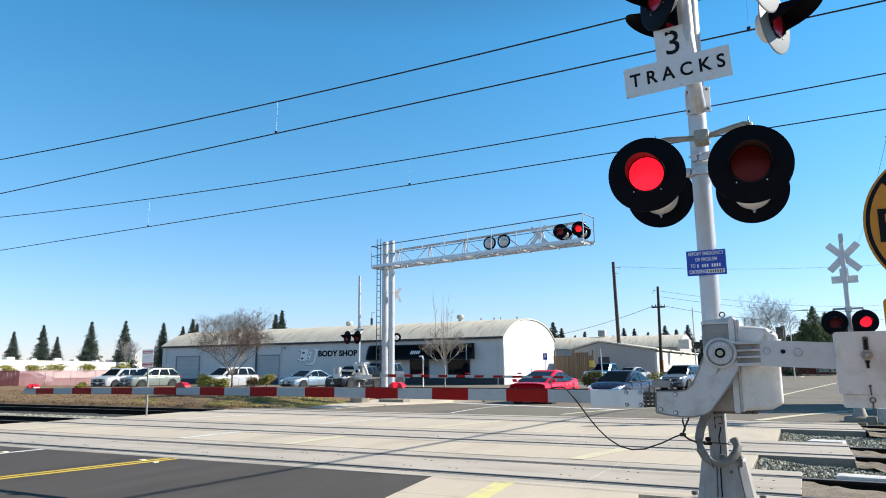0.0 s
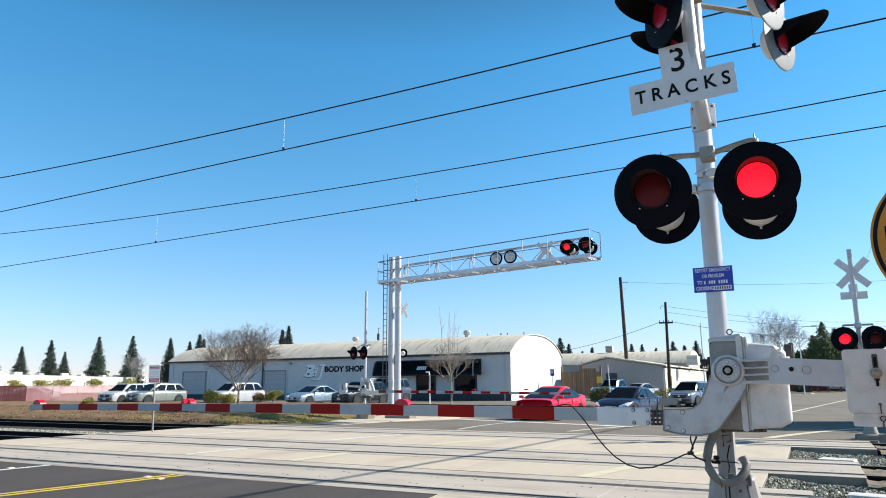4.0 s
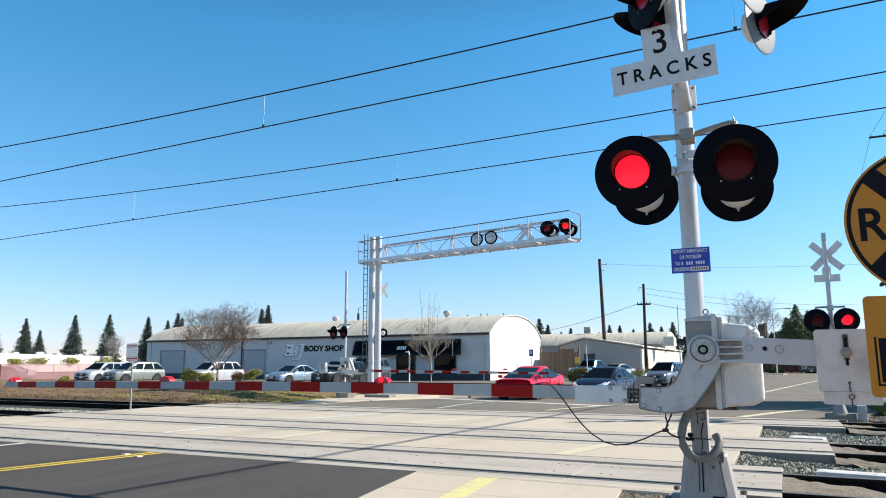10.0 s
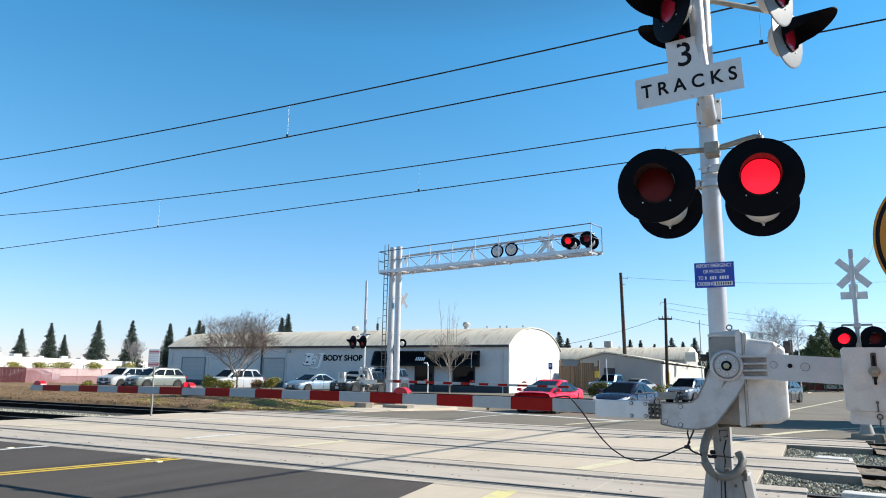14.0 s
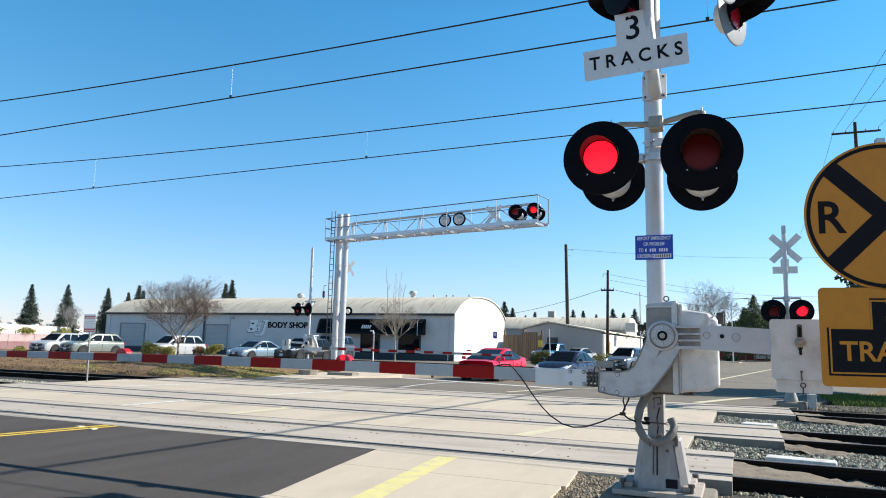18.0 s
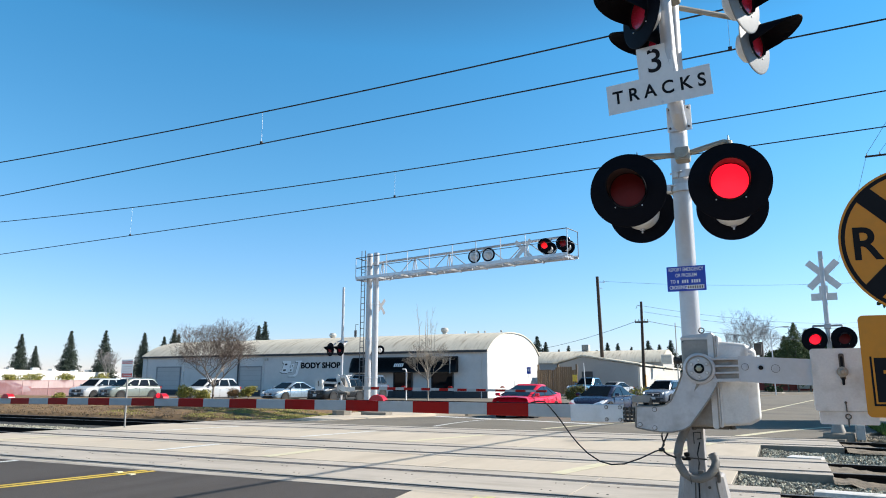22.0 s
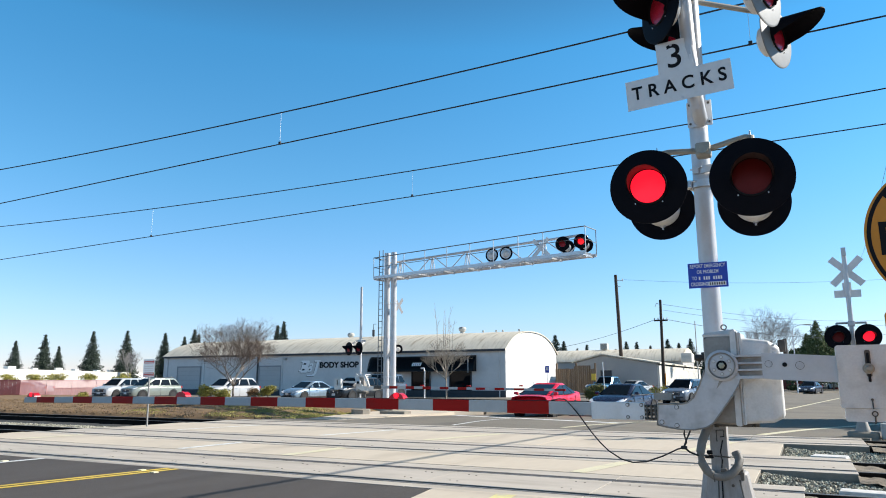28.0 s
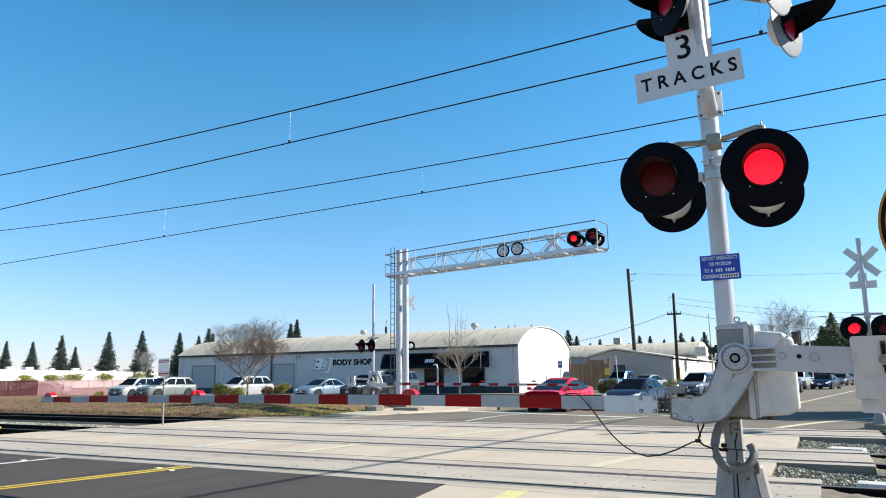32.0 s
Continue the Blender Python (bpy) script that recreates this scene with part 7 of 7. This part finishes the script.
p2 = utility_pole(pose(-10.72, 62.0, 0, 0, 0.8, 0), 8.3, 0.15, ((6.5, 1.15),), "wooden pole with one cross-arm and a lamp bracket")
part("lamp_bracket", Shape().tube([(0, 0, 7.9), (-0.35, 0, 8.0), (-0.45, 0, 7.7)], 0.03, 6), AC_GREY, p2)
part("yellow_guard", Shape().rod((0.16, -0.1, 0.0), (0.16, -0.1, 2.0), 0.05, n=8), SIGN_YELLOW, p2)
p3 = utility_pole(pose(8.75, 60.0, 0), 19.2, 0.17, ((18.35, 3.3), (16.6, 1.7)), "tall wooden pole with two cross-arms")


part("power_wire", span((-1.5, -0.17, 18.6), (1.5, -62, 20.0), 0.9, 0.014), WIRE, p3)
part("power_wire", span((-0.66, -0.17, 18.6), (3.2, -62, 20.0), 0.9, 0.014), WIRE, p3)
part("power_wire", span((1.5, -0.17, 18.6), (6.2, -62, 20.0), 0.9, 0.014), WIRE, p3)
part("power_wire", span((-1.5, -0.17, 18.6), (-0.4, 60, 18.0), 0.9, 0.014), WIRE, p3)
# heavy cables along the road, whose shadows lie across the near lanes
part("telephone_cable", span((-0.7, -0.2, 9.6), (-6.2, -68, 9.4), 0.5, 0.042), WIRE, p3)
part("service_wire", span((-0.6, 0, 6.55), (-36, 40, 6.2), 1.6, 0.02), WIRE, p2)
part("service_wire", span((0.6, 0, 6.55), (24, 55, 8.5), 1.2, 0.02), WIRE, p2)
part("service_wire", span((0.2, 0, 7.9), (26, 55, 10.5), 1.0, 0.014), WIRE, p2)
part("service_wire", span((0.2, 0, 7.4), (26, 55, 9.8), 1.0, 0.014), WIRE, p2)


def street_lamp(m, top, reach, label):
    p = thing("street_lamp", m, label, "street lamp", "street lamps")
    part("pole", Shape().rod((0, 0, 0), (0, 0, top - 0.4), 0.07, 0.05, 10), GALV, p)
    part("arm", Shape().tube([(0, 0, top - 0.5), (reach * 0.15, 0, top - 0.2), (reach * 0.5, 0, top), (reach, 0, top + 0.05)], 0.032, 8), GALV, p)
    part("lamp_case", Shape().box((reach + 0.25, 0, top + 0.03), (0.6, 0.22, 0.12), b=0.03), AC_GREY, p)
    return p


street_lamp(pose(-0.75, 84.3, 0), 7.25, 1.3, "curved street lamp beside the far road")
sl2 = thing("street_lamp", pose(-9.4, 74, 0), "slim grey lamp post behind the shed", "street lamp", "street lamps")
part("pole", Shape().rod((0, 0, 0), (0, 0, 7.3), 0.06, 0.045, 8), AC_GREY, sl2)
bp = thing("bent_post", pose(-19.5, 35.6, 0.0), "short white post with a bent top", "post")
part("post", Shape().tube([(0, 0, 0), (0, 0, 1.95), (-0.06, 0, 2.12), (-0.25, 0, 2.12)], 0.045, 8), SIGN_WHITE, bp)
wp = thing("white_post", pose(-11.5, 45.2, 0.0), "slim white post beside the hedge", "post")
part("post", Shape().rod((0, 0, 0), (-0.1, 0, 2.6), 0.032, n=8), SIGN_WHITE, wp)
hs = thing("parking_sign", pose(-16.45, 48.4, 0.0), "small blue parking sign on a thin post", "sign")
part("post", Shape().rod((0, 0, 0), (0, 0, 2.4), 0.025, n=6), GALV, hs)
hb = part("board", Shape().box((0, -0.03, 2.2), (0.30, 0.02, 0.48)), SIGN_BLUE, hs, smooth=None)
part("mark", Shape().box((0, -0.043, 2.24), (0.13, 0.01, 0.2)), SIGN_WHITE, hb, smooth=None)

# ---- plants ----
CONIFER = paint("conifer_needles", (0.048, 0.068, 0.048), 0.85, var=0.3, scale=0.6, island=0.5)
LEAF_OLIVE = paint("olive_leaves", (0.30, 0.275, 0.06), 0.8, var=0.3, scale=3, island=0.45)
LEAF_HEDGE = paint("hedge_leaves", (0.15, 0.14, 0.035), 0.8, var=0.3, scale=3, island=0.45)
LEAF_GREEN = paint("dark_leaves", (0.05, 0.075, 0.025), 0.8, var=0.3, scale=2, island=0.5)
BARK = paint("grey_bark", (0.22, 0.19, 0.165), 0.9, var=0.2, scale=6, bump=0.006, bscale=40)
TWIG = paint("bare_twigs", (0.15, 0.115, 0.095), 0.9, var=0.2, scale=6, island=0.25)
HAZE_TWIG = paint("distant_twigs", (0.30, 0.28, 0.27), 0.9, var=0.2, scale=3)
PALE_TWIG = paint("pale_twigs", (0.34, 0.30, 0.25), 0.9, var=0.2, scale=6)


def clump(s, rnd, p, r, n=4):
    """A few small leaf triangles round a point."""
    for _ in range(n):
        q = p + Vector((rnd.gauss(0, 1), rnd.gauss(0, 1), rnd.gauss(0, 0.8))) * r * 0.5
        a, b = Vector((rnd.uniform(-1, 1), rnd.uniform(-1, 1), rnd.uniform(-1, 1))).normalized() * r * 0.55, Vector((rnd.uniform(-1, 1), rnd.uniform(-1, 1), rnd.uniform(-1, 1))).normalized() * r * 0.55
        s.add([q - a, q + b, q + a], [(0, 1, 2)])


def conifer(x, y, top, seed, wide=0.24, base=0.8, needles=CONIFER, label="tall dark green conifer behind the buildings"):
    rnd = random.Random(seed)
    t = thing("conifer_tree", pose(x, y, 0), label, "tree", "far conifers")
    part("trunk", Shape().rod((0, 0, 0), (0, 0, top * 0.97), top * 0.014, 0.03, 8), BARK, t)
    s = Shape()
    n = 66
    for k in range(n):
        u = (k + 0.5) / n
        z = base + (top - base) * u
        R = wide * top * 0.95 * (1 - u) * (0.86 + 0.24 * ((k % 6) / 5 < 0.5)) * rnd.uniform(0.88, 1.08) + 0.08
        for j in range(max(5, int(14 * (1 - u)) + 5)):
            a = rnd.uniform(0, 6.283)
            rr = R * rnd.uniform(0.78, 1.06)
            for q in (0.3, 0.55, 0.78, 1.0):
                clump(s, rnd, Vector((math.cos(a) * rr * q, math.sin(a) * rr * q, z - 0.32 * rr * q + rnd.uniform(-0.1, 0.1))), 0.034 * top * (1.15 - 0.6 * u), 4)
    part("crown", s, needles, t, smooth=None)
    return t


for i, (x, y, z) in enumerate(((-214, 130, 13.6), (-199.8, 130, 15.0), (-193, 130, 11.4), (-178.2, 130, 15.2), (-164.1, 130, 14.9), (-149.4, 130, 13.8), (-144.5, 132, 12.8), (-141.5, 134, 13.4), (-138.8, 130, 14.4), (-113.2, 132, 14.6), (-109.6, 130, 15.2), (-228, 130, 14.2), (-238, 130, 11.6), (-246, 132, 12.8))):
    conifer(x, y, z, 20 + i, 0.31 if i < 9 else 0.27)
for i, (x, y, z) in enumerate(((-21.4, 130, 8.6), (-19.5, 130, 7.9), (-17.5, 130, 8.6), (-42.4, 130, 10.0), (-40.7, 130, 8.8), (-28.8, 130, 8.4), (-27.1, 131, 8.3), (-36.2, 130, 8.0), (-38.4, 131, 7.4), (-24.6, 131, 7.6), (-14.6, 128, 7.4), (-33.4, 132, 7.4), (-31.5, 133, 7.2))):
    conifer(x, y, z, 60 + i, (0.44, 0.38, 0.46, 0.44, 0.38, 0.32, 0.30)[i] if i < 7 else 0.3)


def bare_tree(m, label, height, spread, seed, bark, twig, trunk_h=0.28, depth=6, upright=0.35, r0=0.11, leaves=None):
    """A leafless tree: limbs that fork again and again into fine twigs."""
    rnd = random.Random(seed)
    t = thing("bare_tree", m, label, "tree")
    limbs, fine, buds = Shape(), Shape(), Shape()

    def grow(p, d, ln, r, k):
        q = p + d * ln
        bend = (p + q) / 2 + Vector((rnd.uniform(-1, 1), rnd.uniform(-1, 1), rnd.uniform(-0.3, 0.6))) * ln * 0.10
        (limbs if k > 4 else fine).tube([p, bend, q], r, 6 if k > 4 else 3, 0.70)
        if k <= 0:
            if leaves:
                clump(buds, rnd, q, 0.22, 3)
            return
        for j in range(3):
            side = Vector((rnd.gauss(0, 1), rnd.gauss(0, 1), rnd.gauss(0, 0.5))).normalized()
            nd = (d * rnd.uniform(0.7, 1.1) + side * spread + Vector((0, 0, upright))).normalized()
            grow(q if j else bend.lerp(q, 0.6), nd, ln * rnd.uniform(0.62, 0.86), r * 0.66, k - 1)

    th = height * trunk_h
    part("trunk", Shape().tube([(0, 0, -0.1), (0.03, 0, th * 0.5), (0, 0.02, th)], r0, 10, 0.8), bark, t)
    for j in range(6):
        a = j * 1.05 + rnd.uniform(-0.3, 0.3)
        grow(Vector((0, 0, th * rnd.uniform(0.8, 1.0))), Vector((math.cos(a) * spread, math.sin(a) * spread, (0.55, 1.6, 0.8)[j % 3])).normalized(), height * (0.23, 0.27, 0.24)[j % 3], r0 * 0.55, depth - 1)
    part("limb_fork", limbs, bark, t)
    tagged(part("twig_mass", fine, twig, t, smooth=None), kind="stuff")
    if leaves:
        part("leaves", buds, leaves, t, smooth=None)
    return t


bare_tree(pose(-33.75, 35.2, 0.0), "broad bare tree with fine brown twigs", 5.25, 0.80, 3, BARK, TWIG, 0.22, 8, 0.19, 0.085)
bare_tree(pose(-19.95, 39.2, 0.0), "young bare tree with pale upright shoots", 2.9, 0.66, 9, PALE_TWIG, PALE_TWIG, 0.62, 6, 0.26, 0.06)
sh = Shape()
rnd_ = random.Random(5)
for k in range(8):
    a, w_ = rnd_.uniform(0, 6.28), rnd_.uniform(0.25, 0.7)
    tp = rnd_.uniform(4.4, 6.3)
    sh.tube([(0, 0, 1.7), (w_ * math.cos(a), w_ * math.sin(a), 2.9), (w_ * 1.1 * math.cos(a) + rnd_.uniform(-0.1, 0.1), w_ * 1.1 * math.sin(a), 0.55 * tp + 1.4), (w_ * 1.35 * math.cos(a), w_ * 1.35 * math.sin(a) + rnd_.uniform(-0.1, 0.1), tp)], 0.017, 4, 0.4)
    for q in range(5):
        zq = rnd_.uniform(3.0, tp - 0.5)
        sh.tube([(w_ * 1.1 * math.cos(a), w_ * 1.1 * math.sin(a), zq), (w_ * 1.1 * math.cos(a) + rnd_.uniform(-0.4, 0.4), w_ * 1.1 * math.sin(a) + rnd_.uniform(-0.3, 0.3), zq + rnd_.uniform(0.2, 0.6))], 0.008, 3, 0.4)
tagged(part("tree_shoots", sh, PALE_TWIG, bpy.data.objects["bare_tree.001"]), "long upright shoots")
bare_tree(pose(-4.3, 121, 0), "hazy bare tree beyond the far road", 11.0, 0.75, 12, PALE_TWIG, HAZE_TWIG, 0.3, 7, 0.3, 0.13)
bare_tree(pose(-158.6, 127, 0), "thin brown tree before the conifers", 8.6, 0.5, 14, BARK, HAZE_TWIG, 0.3, 6, 0.5, 0.11)


def leafy(name, m, label, rx, ry, rz, z0, n, size, mat, seed, category, trunk=0.0):
    """A shrub or crown of many small leaves with an uneven outline."""
    rnd = random.Random(seed)
    t = thing(name, m, label, category)
    s = Shape()
    lobes = [(Vector((rnd.uniform(-0.6, 0.6) * rx, rnd.uniform(-0.6, 0.6) * ry, z0 + rz * rnd.uniform(0.25, 1.6))), rnd.uniform(0.35, 0.62)) for _ in range(9)]
    for _ in range(n):
        c, k = rnd.choice(lobes)
        d = Vector((rnd.gauss(0, 1), rnd.gauss(0, 1), rnd.gauss(0, 1))).normalized() * rnd.uniform(0.7, 1.05)
        clump(s, rnd, c + Vector((d.x * rx * k, d.y * ry * k, d.z * rz * k)), size, 3)
    part("leaves", s, mat, t, smooth=None)
    st = Shape().rod((0, 0, -0.1), (0, 0, z0 + rz), trunk or 0.05, (trunk or 0.05) * 0.6, 8)
    for k in range(5):
        a = k * 1.257
        st.tube([(0, 0, z0 * 0.7), (rx * 0.35 * math.cos(a), ry * 0.35 * math.sin(a), z0 + rz * 1.1)], (trunk or 0.05) * 0.5, 6, 0.4)
    part("stems", st, BARK, t)
    return t


SH = "rounded yellow-green shrub before the parked cars"
leafy("shrub", pose(-34.4, 33.9, 0.25), SH, 0.72, 0.6, 0.40, 0.15, 900, 0.11, LEAF_OLIVE, 31, "shrub")
leafy("shrub", pose(-33.6, 34.4, 0.25), SH, 0.42, 0.4, 0.27, 0.1, 500, 0.10, LEAF_OLIVE, 32, "shrub")
leafy("shrub", pose(-34.8, 38.2, 0.25), "low dry shrub before the shop wall", 0.55, 0.45, 0.28, 0.1, 500, 0.10, DRY_GRASS, 33, "shrub")
leafy("shrub", pose(-33.8, 38.7, 0.22), SH, 0.62, 0.5, 0.38, 0.1, 700, 0.10, LEAF_OLIVE, 34, "shrub")
leafy("shrub", pose(-46.5, 33.4, 0.15), SH, 0.5, 0.4, 0.2, 0.1, 400, 0.10, LEAF_OLIVE, 35, "shrub")
leafy("hedge", pose(-12.2, 46.4, 0.0), "clipped olive hedge beside the white post", 1.05, 0.8, 0.50, 0.1, 2200, 0.10, LEAF_HEDGE, 36, "hedge")
leafy("hedge", pose(-7.0, 56, 0.0), "low hedge along the pale shed", 4.0, 1.0, 0.45, 0.1, 1500, 0.16, LEAF_OLIVE, 37, "hedge")
for i, (x, y, w) in enumerate(((-133, 80, 2.3), (-125.2, 80, 1.3), (-119.0, 80, 2.9), (-110.2, 80, 1.6), (-140, 84, 2.2), (-104, 82, 1.2))):
    leafy("bush", pose(x, y, 0), "dusty yellow-green bush before the white warehouse", w, 1.6, 0.62, 1.55, 420, 0.26, LEAF_OLIVE, 40 + i, "bush")
GREEN_NEEDLES = paint("green_needles", (0.085, 0.115, 0.04), 0.85, var=0.3, scale=0.8, island=0.5)
for x, y, z, k, w in ((2.0, 113, 9.7, 51, 0.50), (3.6, 115, 8.9, 58, 0.52), (0.7, 115, 8.0, 59, 0.46)):
    conifer(x, y, z, k, w, 2.4, GREEN_NEEDLES, "broad sunlit green evergreen beyond the far road")
leafy("leafy_tree", pose(5.4, 117, 0), "dense dark green tree beyond the far road", 3.0, 3.0, 2.0, 3.4, 1800, 0.55, LEAF_GREEN, 52, "tree", 0.3)
leafy("leafy_tree", pose(-1.6, 118, 0), "dense dark green tree beyond the far road", 2.0, 2.0, 1.6, 3.0, 1000, 0.5, LEAF_GREEN, 53, "tree", 0.25)
leafy("leafy_tree", pose(8.2, 31.8, 0), "dark evergreen tree beyond the warning sign", 3.8, 4.2, 3.5, 1.6, 9500, 0.29, LEAF_GREEN, 54, "tree", 0.22)
rb = thing("red_building", pose(0, 0, 0), "low dark red building beyond the far road", "building")
part("wall", Shape().box((9.5, 128, 1.6), (26, 8, 3.2)), paint("dark_red_wall", (0.24, 0.055, 0.045), 0.85, var=0.08, scale=0.5), rb, smooth=None)
part("roof", Shape().box((9.5, 128, 3.3), (26.6, 8.6, 0.25)), DARK_TRIM, rb, smooth=None)
part("sign_band", Shape().box((6, 123.9, 1.0), (8, 0.1, 1.4)), SHED_PALE, rb, smooth=None)
leafy("hedge", pose(-1.2, 108, 0.0), "low hedge by the far kerb", 1.0, 0.8, 0.3, 0.1, 400, 0.3, LEAF_GREEN, 56, "hedge")

# ---- what moves ----


def motions():
    # lamps flash by turns: each lit disc comes forward through its lens, and goes back behind it
    cuts = [0.5 + k * HALF for k in range(-1, 58)]

    def flash_rows(phase):
        rows = []
        state = lambda t: (int((t - 0.5 + 100 * HALF) // HALF) - 100) % 2  # 0: odd lamps lit, 1: even lamps lit
        rows.append((0.0, phase == 0))
        for c in cuts:
            if 0.1 < c < 31.9:
                before = state(c - 0.1) == 1
                now_lit = before if phase == 0 else not before
                rows += [(c + 0.012, True), (c + 0.045, False)] if now_lit else [(c - 0.045, False), (c - 0.012, True)]
        rows.append((32.0, rows[-1][1]))
        return rows

    for led, phase, fwd, rear in FLASH:
        walk(led, [(t, pose(0, 0, fwd if lit else rear)) for t, lit in flash_rows(phase)])
    for led, phase, m in ARM_LAMPS:
        walk(led, [(t, m @ pose(0, 0 if lit else 0.03, 0)) for t, lit in flash_rows(phase)])

    # cars that come up the far road and join the queue
    def drive(car_, rows):
        walk(car_, [(t, pose(x, y, fall(y), 0, 0, 257)) for t, x, y in rows])

    drive(MOVING["a"], [(0.0, 26.0, 215.0), (9.0, 5.6, 122.0), (10.2, 3.3, 106.0), (11.0, 1.3, 93.0), (12.0, 0.1, 86.0), (13.0, -0.75, 74.0), (13.5, -1.35, 65.0), (14.6, -2.3, 51.0), (15.6, -2.75, 45.8), (17.0, -2.8, 45.2), (32.0, -2.8, 45.2)])
    drive(MOVING["b"], [(0.0, 60.0, 330.0), (24.5, 10.5, 150.0), (27.5, 1.5, 99), (28.5, -0.3, 87), (29.2, -1.1, 78.5), (30.0, -1.62, 72), (31.0, -2.24, 65), (32.0, -2.66, 62)])
    drive(MOVING["c"], [(0.0, 70.0, 360.0), (25.5, 14.0, 170.0), (28.0, 2.6, 124.0), (30.0, -0.28, 100), (31.0, -1.05, 86), (32.0, -2.0, 79)])
    drive(MOVING["d"], [(0.0, 78.0, 380.0), (27.5, 14.5, 165.0), (29.0, 6.6, 122.0), (30.0, 3.6, 104), (31.0, 1.94, 89), (32.0, 0.3, 77)])
    drive(MOVING["e"], [(0.0, 84.0, 400.0), (28.5, 16.0, 178.0), (30.5, 6.6, 124.0), (32.0, 2.13, 97.0)])


motions()
